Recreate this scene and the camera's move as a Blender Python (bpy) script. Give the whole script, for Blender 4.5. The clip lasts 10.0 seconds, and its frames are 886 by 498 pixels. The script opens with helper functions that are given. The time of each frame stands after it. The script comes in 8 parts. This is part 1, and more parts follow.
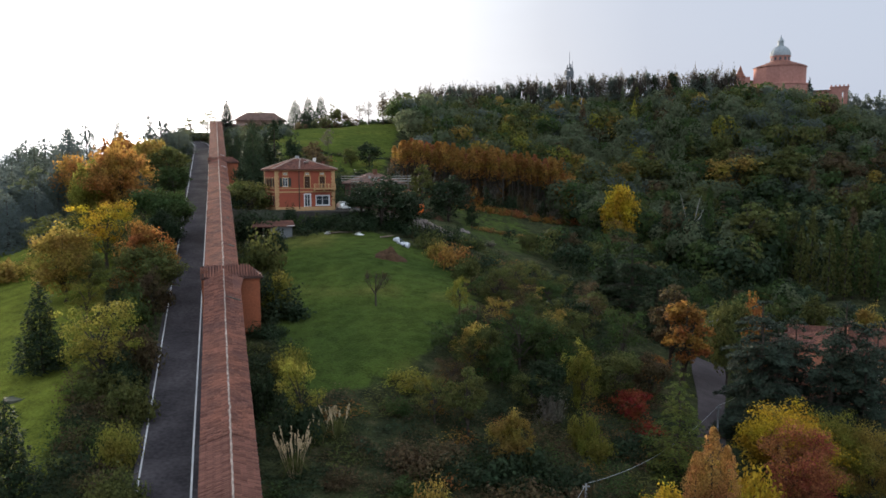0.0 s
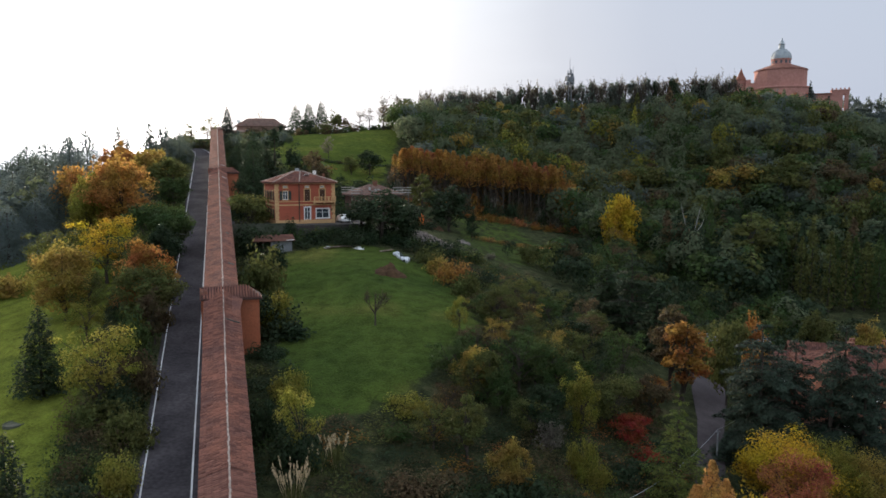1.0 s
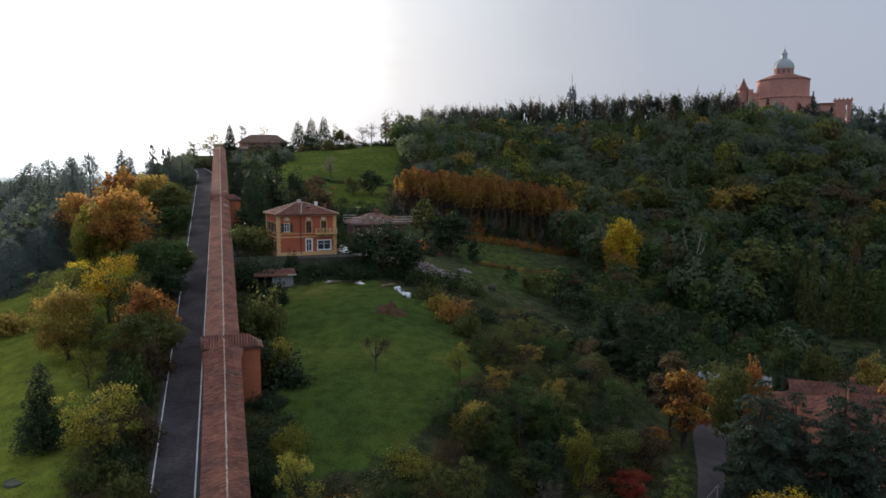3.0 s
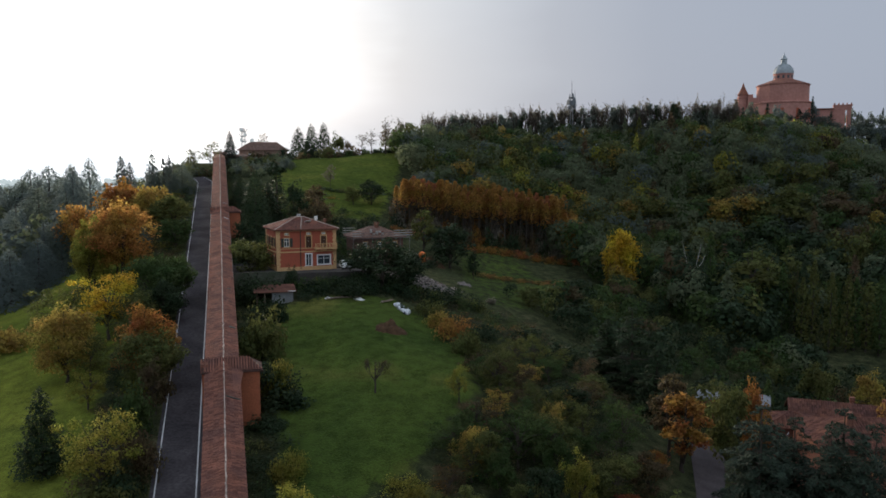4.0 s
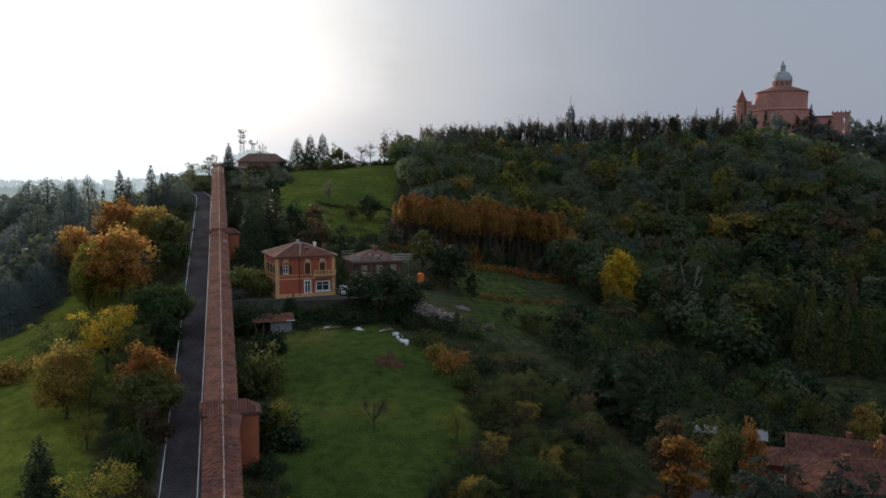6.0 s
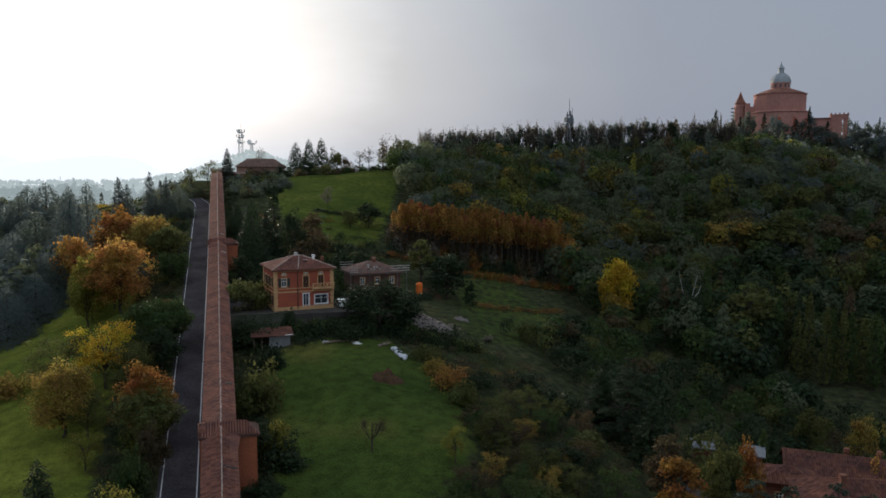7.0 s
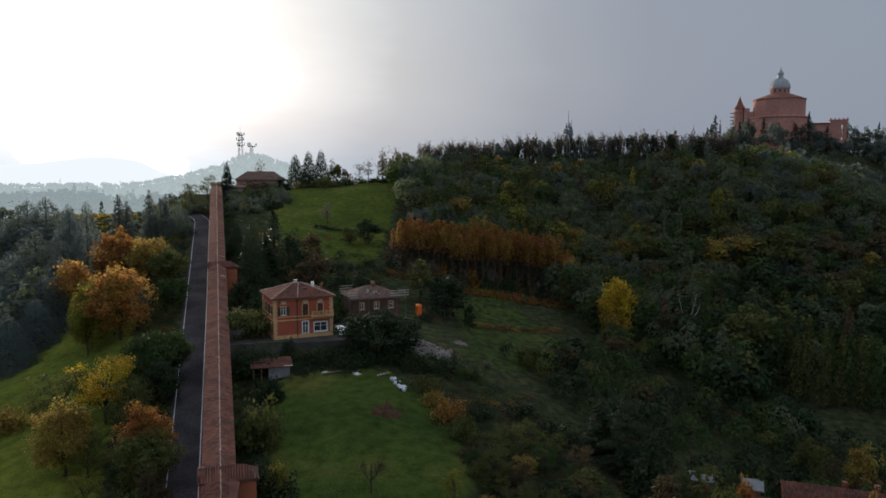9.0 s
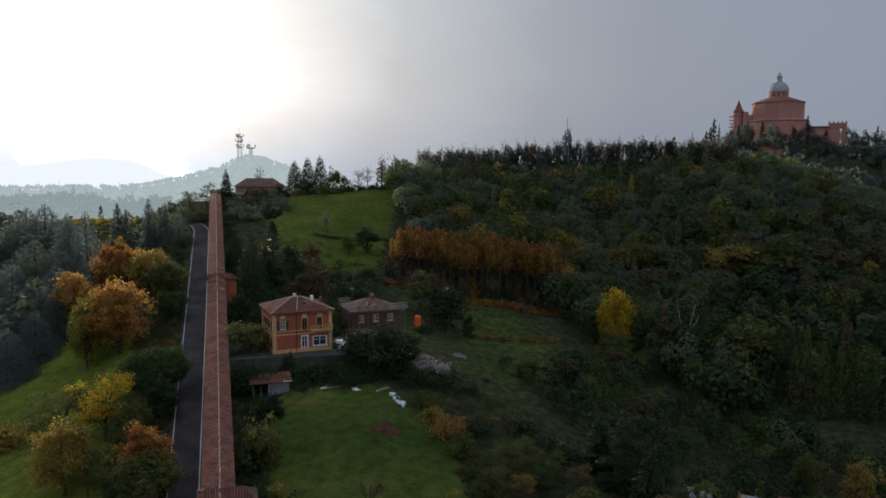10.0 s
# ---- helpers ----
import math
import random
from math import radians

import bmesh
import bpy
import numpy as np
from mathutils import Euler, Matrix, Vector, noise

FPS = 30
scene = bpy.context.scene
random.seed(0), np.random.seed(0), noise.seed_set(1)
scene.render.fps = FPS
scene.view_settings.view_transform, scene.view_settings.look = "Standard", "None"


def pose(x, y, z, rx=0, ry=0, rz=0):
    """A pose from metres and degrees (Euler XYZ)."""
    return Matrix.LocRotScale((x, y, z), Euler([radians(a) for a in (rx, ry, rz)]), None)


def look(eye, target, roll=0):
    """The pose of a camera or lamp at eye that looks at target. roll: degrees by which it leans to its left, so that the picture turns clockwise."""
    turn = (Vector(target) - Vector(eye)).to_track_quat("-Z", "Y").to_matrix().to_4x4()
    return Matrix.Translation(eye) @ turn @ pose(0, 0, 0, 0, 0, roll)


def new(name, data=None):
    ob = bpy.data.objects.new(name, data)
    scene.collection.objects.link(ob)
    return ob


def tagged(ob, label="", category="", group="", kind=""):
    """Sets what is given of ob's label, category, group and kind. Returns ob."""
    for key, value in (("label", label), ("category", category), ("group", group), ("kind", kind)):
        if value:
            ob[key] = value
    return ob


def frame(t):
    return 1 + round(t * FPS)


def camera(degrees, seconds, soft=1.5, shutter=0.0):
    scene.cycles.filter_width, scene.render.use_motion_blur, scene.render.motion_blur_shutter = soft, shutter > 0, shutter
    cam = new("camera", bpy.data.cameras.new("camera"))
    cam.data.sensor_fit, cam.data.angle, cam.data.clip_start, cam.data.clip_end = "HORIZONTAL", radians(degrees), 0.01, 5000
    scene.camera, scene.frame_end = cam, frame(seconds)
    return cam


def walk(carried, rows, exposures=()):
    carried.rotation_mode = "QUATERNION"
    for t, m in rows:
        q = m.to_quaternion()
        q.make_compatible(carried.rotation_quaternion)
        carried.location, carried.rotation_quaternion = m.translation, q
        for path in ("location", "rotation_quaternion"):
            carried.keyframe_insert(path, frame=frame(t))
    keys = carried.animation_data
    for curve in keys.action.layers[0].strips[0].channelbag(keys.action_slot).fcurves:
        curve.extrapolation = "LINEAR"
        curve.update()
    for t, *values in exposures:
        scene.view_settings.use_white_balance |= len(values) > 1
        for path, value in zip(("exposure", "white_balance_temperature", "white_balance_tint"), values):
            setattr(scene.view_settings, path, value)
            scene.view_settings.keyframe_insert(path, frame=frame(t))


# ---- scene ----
cam = camera(62.0, 10.0, soft=1.65)
# seconds, place, yaw, pitch, roll of a slow climb
ROWS = [
    (0.0, -0.36, -0.76, 27.60, -0.19, -5.84, 0.14),
    (0.5, -0.30, -0.64, 28.70, -0.16, -5.83, 0.12),
    (1.0, -0.22, -0.51, 29.92, -0.13, -5.83, 0.11),
    (1.5, -0.11, -0.38, 31.24, -0.08, -5.82, 0.11),
    (2.0, -0.03, -0.31, 32.43, -0.02, -5.77, 0.13),
    (2.5, 0.05, -0.24, 33.74, 0.06, -5.66, 0.14),
    (4.0, 0.08, -0.11, 37.49, 0.07, -5.44, 0.01),
    (4.5, 0.05, -0.07, 38.70, 0.03, -5.42, -0.06),
    (5.0, 0.00, 0.00, 40.00, 0.00, -5.41, -0.13),
    (5.5, -0.02, 0.08, 41.22, -0.00, -5.42, -0.17),
    (7.0, 0.07, 0.30, 44.99, -0.13, -5.54, -0.21),
    (7.5, 0.11, 0.36, 46.28, -0.15, -5.57, -0.19),
    (8.0, 0.17, 0.38, 47.49, -0.15, -5.58, -0.13),
    (8.5, 0.24, 0.43, 48.75, -0.14, -5.58, -0.09),
    (9.0, 0.28, 0.51, 50.05, -0.13, -5.55, -0.06),
    (9.5, 0.30, 0.52, 51.28, -0.14, -5.55, -0.06),
    (10.0, 0.33, 0.50, 52.60, -0.19, -5.52, -0.04),
]
walk(cam, [(t, pose(x, y, z, 90 + pitch, roll, yaw)) for t, x, y, z, yaw, pitch, roll in ROWS],
     exposures=[(0.0, 1.02, 6400, 10), (2.5, 0.68, 6350, 10), (5.0, 0.28, 6300, 9), (7.5, 0.08, 6250, 9), (10.0, 0.0, 6250, 9)])

# ---- light: a hazy autumn afternoon, the sun low ahead behind thin cloud ----
SUN_TURN, SUN_HEIGHT = radians(24), radians(10.5)      # to the left of straight ahead (+y), above the horizon
SUN_WAY = Vector((-math.sin(SUN_TURN) * math.cos(SUN_HEIGHT), math.cos(SUN_TURN) * math.cos(SUN_HEIGHT), math.sin(SUN_HEIGHT)))
world = bpy.data.worlds.new("hazy_sky")
scene.world = world
world.use_nodes = True
wn, wl = world.node_tree.nodes, world.node_tree.links
wn.clear()


def wnode(kind, **values):
    n = wn.new(kind)
    for key, value in values.items():
        n.inputs[key.replace("_", " ")].default_value = value
    return n


sky = wn.new("ShaderNodeTexSky")
sky.sky_type, sky.sun_disc, sky.sun_elevation, sky.sun_rotation = "NISHITA", False, SUN_HEIGHT, -SUN_TURN
sky.dust_density, sky.air_density = 6.0, 1.5
place = wn.new("ShaderNodeTexCoord")
dot = wn.new("ShaderNodeVectorMath")
dot.operation = "DOT_PRODUCT"
dot.inputs[1].default_value = SUN_WAY
wl.new(place.outputs["Generated"], dot.inputs[0])
glow = wn.new("ShaderNodeValToRGB")                   # brightness of the veil of cloud by its angle from the sun
# first stop, out of view away from the sun, is raised as fill
for spot, (at, tone) in enumerate(((0.0, (0.44, 0.50, 0.59)), (0.5, (0.31, 0.345, 0.42)), (0.78, (0.315, 0.35, 0.425)), (0.85, (0.36, 0.395, 0.465)), (0.935, (0.52, 0.57, 0.64)), (0.972, (0.79, 0.86, 0.94)), (0.985, (0.97, 1.06, 1.15)), (1.0, (6.0, 5.9, 5.9)))):
    mark = glow.color_ramp.elements[spot] if spot < 2 else glow.color_ramp.elements.new(at)
    mark.position, mark.color = at, (*tone, 1)
cloud = wnode("ShaderNodeTexNoise", Scale=3.0, Detail=4.0, Roughness=0.55)
stretch = wn.new("ShaderNodeMapping")
stretch.inputs["Scale"].default_value = (1.0, 1.0, 3.2)
stretch.inputs["Rotation"].default_value = (0.0, radians(35), 0.0)
wl.new(place.outputs["Generated"], stretch.inputs["Vector"])
wl.new(stretch.outputs["Vector"], cloud.inputs["Vector"])
bend = wn.new("ShaderNodeMath")
bend.operation = "MULTIPLY_ADD"
bend.inputs[1].default_value = 0.044
wl.new(cloud.outputs["Fac"], bend.inputs[0])
shift = wn.new("ShaderNodeMath")
shift.operation = "SUBTRACT"
shift.inputs[1].default_value = 0.022
wl.new(dot.outputs["Value"], shift.inputs[0])
wl.new(shift.outputs[0], bend.inputs[2])
wl.new(bend.outputs[0], glow.inputs["Fac"])
veil = wnode("ShaderNodeBackground", Strength=1.0)
wl.new(glow.outputs["Color"], veil.inputs["Color"])
height = wn.new("ShaderNodeSeparateXYZ")               # an overcast sky is two to three times brighter overhead than at the horizon
wl.new(place.outputs["Generated"], height.inputs[0])
zenith = wn.new("ShaderNodeMapRange")
zenith.inputs["From Min"].default_value, zenith.inputs["From Max"].default_value = 0.24, 1.0
zenith.inputs["To Min"].default_value, zenith.inputs["To Max"].default_value = 1.0, 1.75
wl.new(height.outputs["Z"], zenith.inputs["Value"])
wl.new(zenith.outputs[0], veil.inputs["Strength"])
clear = wnode("ShaderNodeBackground", Strength=0.06)
wl.new(sky.outputs["Color"], clear.inputs["Color"])
both = wnode("ShaderNodeMixShader", Fac=0.85)
wl.new(clear.outputs[0], both.inputs[1])
wl.new(veil.outputs[0], both.inputs[2])
ground_out = wn.new("ShaderNodeOutputWorld")
wl.new(both.outputs[0], ground_out.inputs["Surface"])

sun = new("sun", bpy.data.lights.new("sun", "SUN"))
sun.data.energy, sun.data.angle, sun.data.color = 5.0, radians(13), (1.0, 0.86, 0.68)
sun.matrix_world = look(Vector((0, 0, 200)) + 400 * SUN_WAY, (0, 0, 200))


# ---- materials ----
def material(name, colour, rough=0.85, vary=0.25, scale=1.0, fine=12.0, bump=0.2, tint=None, metal=0.0, island=0.0, each=0.0, gloss=0.12):
    """A painted or earthy surface: large stains towards tint, fine grain, relief; island / each: spread of tone by piece."""
    m = bpy.data.materials.new(name)
    m.use_nodes = True
    n, l = m.node_tree.nodes, m.node_tree.links
    b = n["Principled BSDF"]
    b.inputs["Roughness"].default_value, b.inputs["Metallic"].default_value = rough, metal
    b.inputs["Specular IOR Level"].default_value = gloss
    at = n.new("ShaderNodeTexCoord")
    big, small = n.new("ShaderNodeTexNoise"), n.new("ShaderNodeTexNoise")
    for node, size, detail in ((big, scale, 5.0), (small, fine, 3.0)):
        node.inputs["Scale"].default_value, node.inputs["Detail"].default_value = size, detail
        l.new(at.outputs["Object"], node.inputs["Vector"])
    ramp = n.new("ShaderNodeValToRGB")
    ramp.color_ramp.elements[0].position, ramp.color_ramp.elements[1].position = 0.35, 0.68
    second = tint or [c * (1 - vary) for c in colour]
    ramp.color_ramp.elements[0].color, ramp.color_ramp.elements[1].color = (*second, 1), (*colour, 1)
    l.new(big.outputs["Fac"], ramp.inputs["Fac"])
    tone = n.new("ShaderNodeHueSaturation")
    l.new(ramp.outputs["Color"], tone.inputs["Color"])
    value = n.new("ShaderNodeMapRange")
    value.inputs["From Min"].default_value, value.inputs["From Max"].default_value = 0.25, 0.75
    value.inputs["To Min"].default_value, value.inputs["To Max"].default_value = 1 - vary * 0.8, 1 + vary * 0.8
    l.new(small.outputs["Fac"], value.inputs["Value"])
    last = value.outputs[0]
    for spread, kind, slot in ((island, "ShaderNodeNewGeometry", "Random Per Island"), (each, "ShaderNodeObjectInfo", "Random")):
        if spread:
            src, rng, mul = n.new(kind), n.new("ShaderNodeMapRange"), n.new("ShaderNodeMath")
            rng.inputs["To Min"].default_value, rng.inputs["To Max"].default_value = 1 - spread, 1 + spread
            mul.operation = "MULTIPLY"
            l.new(src.outputs[slot], rng.inputs["Value"])
            l.new(rng.outputs[0], mul.inputs[0])
            l.new(last, mul.inputs[1])
            last = mul.outputs[0]
    l.new(last, tone.inputs["Value"])
    l.new(tone.outputs["Color"], b.inputs["Base Color"])
    relief = n.new("ShaderNodeBump")
    relief.inputs["Strength"].default_value, relief.inputs["Distance"].default_value = bump, 0.05
    l.new(small.outputs["Fac"], relief.inputs["Height"])
    l.new(relief.outputs["Normal"], b.inputs["Normal"])
    return m


def leaf_material(name, colour, spread=0.42, hue=0.03, through_light=0.52, wax=0.08):
    """Leaves: tone and hue differ from leaf to leaf and tree to tree; part of the light passes through."""
    m = bpy.data.materials.new(name)
    m.use_nodes = True
    n, l = m.node_tree.nodes, m.node_tree.links
    n.remove(n["Principled BSDF"])
    geo, info = n.new("ShaderNodeNewGeometry"), n.new("ShaderNodeObjectInfo")
    tone = n.new("ShaderNodeHueSaturation")
    tone.inputs["Color"].default_value = (*colour, 1)
    value, turn, tree = n.new("ShaderNodeMapRange"), n.new("ShaderNodeMapRange"), n.new("ShaderNodeMapRange")
    value.inputs["To Min"].default_value, value.inputs["To Max"].default_value = 1 - spread, 1 + spread
    tree.inputs["To Min"].default_value, tree.inputs["To Max"].default_value = 0.88, 1.12
    turn.inputs["To Min"].default_value, turn.inputs["To Max"].default_value = 0.5 - hue, 0.5 + hue
    mixed, patch = n.new("ShaderNodeMath"), n.new("ShaderNodeTexNoise")
    at = n.new("ShaderNodeTexCoord")
    patch.inputs["Scale"].default_value = 0.35
    l.new(at.outputs["Object"], patch.inputs["Vector"])
    l.new(patch.outputs["Fac"], turn.inputs["Value"])
    turn.inputs["From Min"].default_value, turn.inputs["From Max"].default_value = 0.3, 0.7
    mixed.operation = "MULTIPLY"
    l.new(geo.outputs["Random Per Island"], value.inputs["Value"])
    l.new(info.outputs["Random"], tree.inputs["Value"])
    l.new(value.outputs[0], mixed.inputs[0])
    l.new(tree.outputs[0], mixed.inputs[1])
    l.new(mixed.outputs[0], tone.inputs["Value"])
    l.new(turn.outputs[0], tone.inputs["Hue"])
    face, back, mix, out = n.new("ShaderNodeBsdfPrincipled"), n.new("ShaderNodeBsdfTranslucent"), n.new("ShaderNodeMixShader"), n["Material Output"]
    face.inputs["Roughness"].default_value, face.inputs["Specular IOR Level"].default_value = 0.65, wax
    l.new(tone.outputs["Color"], face.inputs["Base Color"])
    l.new(tone.outputs["Color"], back.inputs["Color"])
    mix.inputs["Fac"].default_value = through_light
    l.new(face.outputs[0], mix.inputs[1])
    l.new(back.outputs[0], mix.inputs[2])
    l.new(mix.outputs[0], out.inputs["Surface"])
    return m


LEAF = {
    "green": leaf_material("leaves_green", (0.054, 0.082, 0.026)),
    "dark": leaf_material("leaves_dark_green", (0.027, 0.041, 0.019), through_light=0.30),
    "fir": leaf_material("needles_blue_green", (0.033, 0.047, 0.031), through_light=0.25),
    # the next four put distance haze into paler, greyer leaf colours
    "blue": leaf_material("needles_haze_blue", (0.122, 0.148, 0.138), 0.1, through_light=0.66),
    "sage": leaf_material("leaves_haze_sage", (0.118, 0.138, 0.078), 0.2, through_light=0.66),
    "haze_brown": leaf_material("leaves_haze_brown", (0.144, 0.130, 0.100), 0.2, through_light=0.66),
    "slate": leaf_material("leaves_haze_slate", (0.104, 0.128, 0.104), 0.1, through_light=0.66),
    "olive": leaf_material("leaves_olive", (0.096, 0.104, 0.032)),
    "gold": leaf_material("leaves_dull_gold", (0.285, 0.210, 0.055), through_light=0.70),
    "lime": leaf_material("leaves_yellow_green", (0.215, 0.205, 0.042), through_light=0.70),
    "yellow": leaf_material("leaves_yellow", (0.440, 0.310, 0.034), through_light=0.70),
    "amber": leaf_material("leaves_amber", (0.365, 0.205, 0.058), through_light=0.70),
    "rust": leaf_material("leaves_rust", (0.275, 0.138, 0.040), through_light=0.70),
    "brown": leaf_material("leaves_brown", (0.094, 0.070, 0.036)),
    "red": leaf_material("leaves_red", (0.235, 0.056, 0.028)),
    "pink": leaf_material("leaves_faded_pink", (0.375, 0.155, 0.074), through_light=0.70),
    "tan": leaf_material("leaves_pale_tan", (0.460, 0.270, 0.090), through_light=0.70),
    "fresh": leaf_material("needles_fresh_green", (0.105, 0.125, 0.030), through_light=0.45),
    "grey": leaf_material("leaves_dry_grey", (0.150, 0.135, 0.105)),
}
BARK = material("bark", (0.075, 0.060, 0.048), 0.95, 0.4, 1.5, 18, 0.6)
ASPHALT = material("asphalt", (0.074, 0.066, 0.068), 0.95, 0.40, 0.22, 3.0, 0.15, tint=(0.040, 0.036, 0.038), gloss=0.02)
PAINT = material("road_paint", (0.62, 0.62, 0.60), 0.7, 0.3, 1.2, 9, 0.1)
KERB = material("kerb_stone", (0.27, 0.25, 0.22), 0.9, 0.35, 0.8, 14, 0.4)
TILE = material("roof_tile_clay", (0.205, 0.086, 0.058), 0.95, 0.40, 0.5, 8, 0.3, tint=(0.120, 0.058, 0.046), island=0.28)
TILE_PIECE = material("roof_tile_clay_piece", (0.205, 0.086, 0.058), 0.95, 0.40, 0.5, 8, 0.3, tint=(0.120, 0.058, 0.046), each=0.28)
# dark copy of the tile: shade in the gaps between tiles, as colour
TILE_GAP_SHADE = material("roof_tile_gap_shade", (0.085, 0.046, 0.037), 0.95, 0.35, 0.8, 9, 0.3)
# tile greyed and paled: haze over distant roofs put into the colour
TILE_HAZED = material("roof_tile_haze_pale", (0.20, 0.120, 0.092), 0.95, 0.35, 0.4, 6, 0.3, tint=(0.16, 0.105, 0.085), island=0.3)
TILE_DARK = material("roof_tile_dark", (0.150, 0.064, 0.042), 0.95, 0.4, 0.5, 8, 0.3, tint=(0.090, 0.044, 0.036), island=0.35)
MORTAR = material("ridge_mortar", (0.42, 0.33, 0.27), 0.95, 0.35, 1.0, 9, 0.4, island=0.3)
ORANGE = material("orange_plaster", (0.350, 0.112, 0.056), 0.9, 0.25, 0.35, 6, 0.2, tint=(0.240, 0.085, 0.046))
RED_WALL = material("red_plaster", (0.360, 0.095, 0.055), 0.9, 0.2, 0.3, 6, 0.15, tint=(0.290, 0.080, 0.048))
CREAM = material("cream_trim", (0.560, 0.340, 0.165), 0.85, 0.2, 0.6, 7, 0.15)
# red plaster paled to put the sanctuary hill's haze into the colour
HAZED_PLASTER = material("haze_pale_red_plaster", (0.430, 0.210, 0.170), 0.95, 0.2, 0.05, 0.5, 0.1)
BRICK = material("old_brick", (0.230, 0.092, 0.060), 0.9, 0.35, 0.5, 7, 0.4, tint=(0.150, 0.070, 0.050))
DARK_BRICK = material("dark_brick", (0.115, 0.062, 0.046), 0.9, 0.35, 0.5, 7, 0.4, tint=(0.075, 0.048, 0.038))
# brick paled, the hilltop haze put into its colour
HAZED_BRICK = material("haze_pale_brick", (0.30, 0.190, 0.145), 0.9, 0.3, 0.4, 6, 0.3)
WHITE = material("white_paint", (0.78, 0.77, 0.74), 0.6, 0.1, 1.0, 8, 0.05)
GLASS = material("window_glass", (0.045, 0.055, 0.065), 0.08, 0.2, 0.6, 3, 0.0, gloss=0.5)
DULL = material("dull_zinc", (0.16, 0.15, 0.14), 0.7, 0.3, 1.0, 8, 0.1)
# drive surface darkened to paint in the trees' shade
DRIVE = material("shaded_drive", (0.082, 0.068, 0.068), 0.95, 0.3, 0.4, 5, 0.4)
SHUTTER = material("green_shutter", (0.045, 0.055, 0.045), 0.6, 0.2, 2.0, 12, 0.2)
BROWN = material("brown_shutter", (0.075, 0.040, 0.026), 0.7, 0.2, 2.0, 12, 0.2)
# yard and wall stone darkened: shade on the yard's front put into the colour
YARD = material("dark_yard_gravel", (0.070, 0.062, 0.055), 0.95, 0.35, 0.4, 5, 0.5)
DARK_STONE = material("dark_stone", (0.085, 0.085, 0.065), 0.95, 0.35, 0.5, 6, 0.5, tint=(0.045, 0.055, 0.032))
METAL = material("galvanised_metal", (0.42, 0.43, 0.44), 0.5, 0.2, 1.0, 8, 0.1, metal=0.6)
MAST = material("weathered_steel_grey", (0.17, 0.18, 0.19), 0.7, 0.25, 1.0, 8, 0.1)
CONCRETE = material("concrete", (0.36, 0.34, 0.31), 0.9, 0.25, 0.5, 8, 0.3)
LEAD = material("dome_lead", (0.34, 0.37, 0.38), 0.6, 0.2, 0.08, 0.6, 0.1)
WOOD = material("grey_wood", (0.20, 0.15, 0.11), 0.85, 0.3, 1.5, 12, 0.3)
EARTH = material("bare_earth", (0.090, 0.052, 0.028), 0.95, 0.5, 1.6, 6, 1.0)
STRAW = material("plume_straw", (0.56, 0.43, 0.26), 0.9, 0.2, 1.0, 9, 0.2, island=0.3)
BAG = material("white_sacking", (0.62, 0.63, 0.65), 0.6, 0.15, 1.2, 5, 0.5)
SIGNAL = material("orange_plastic", (0.75, 0.17, 0.03), 0.5, 0.1, 1.0, 5, 0.1)
PALE = material("pale_cement", (0.42, 0.38, 0.35), 0.9, 0.2, 1.0, 8, 0.2)
SHEET = material("grey_sheet_cladding", (0.23, 0.235, 0.24), 0.6, 0.25, 0.8, 6, 0.1)
RUST = material("rusty_sheet", (0.125, 0.055, 0.038), 0.85, 0.4, 0.9, 5, 0.3)
RUBBLE = material("broken_masonry", (0.20, 0.165, 0.145), 0.95, 0.3, 1.0, 5, 0.5, island=0.45)
GRAVEL = material("pale_gravel", (0.160, 0.134, 0.124), 0.95, 0.35, 0.4, 4, 0.8)


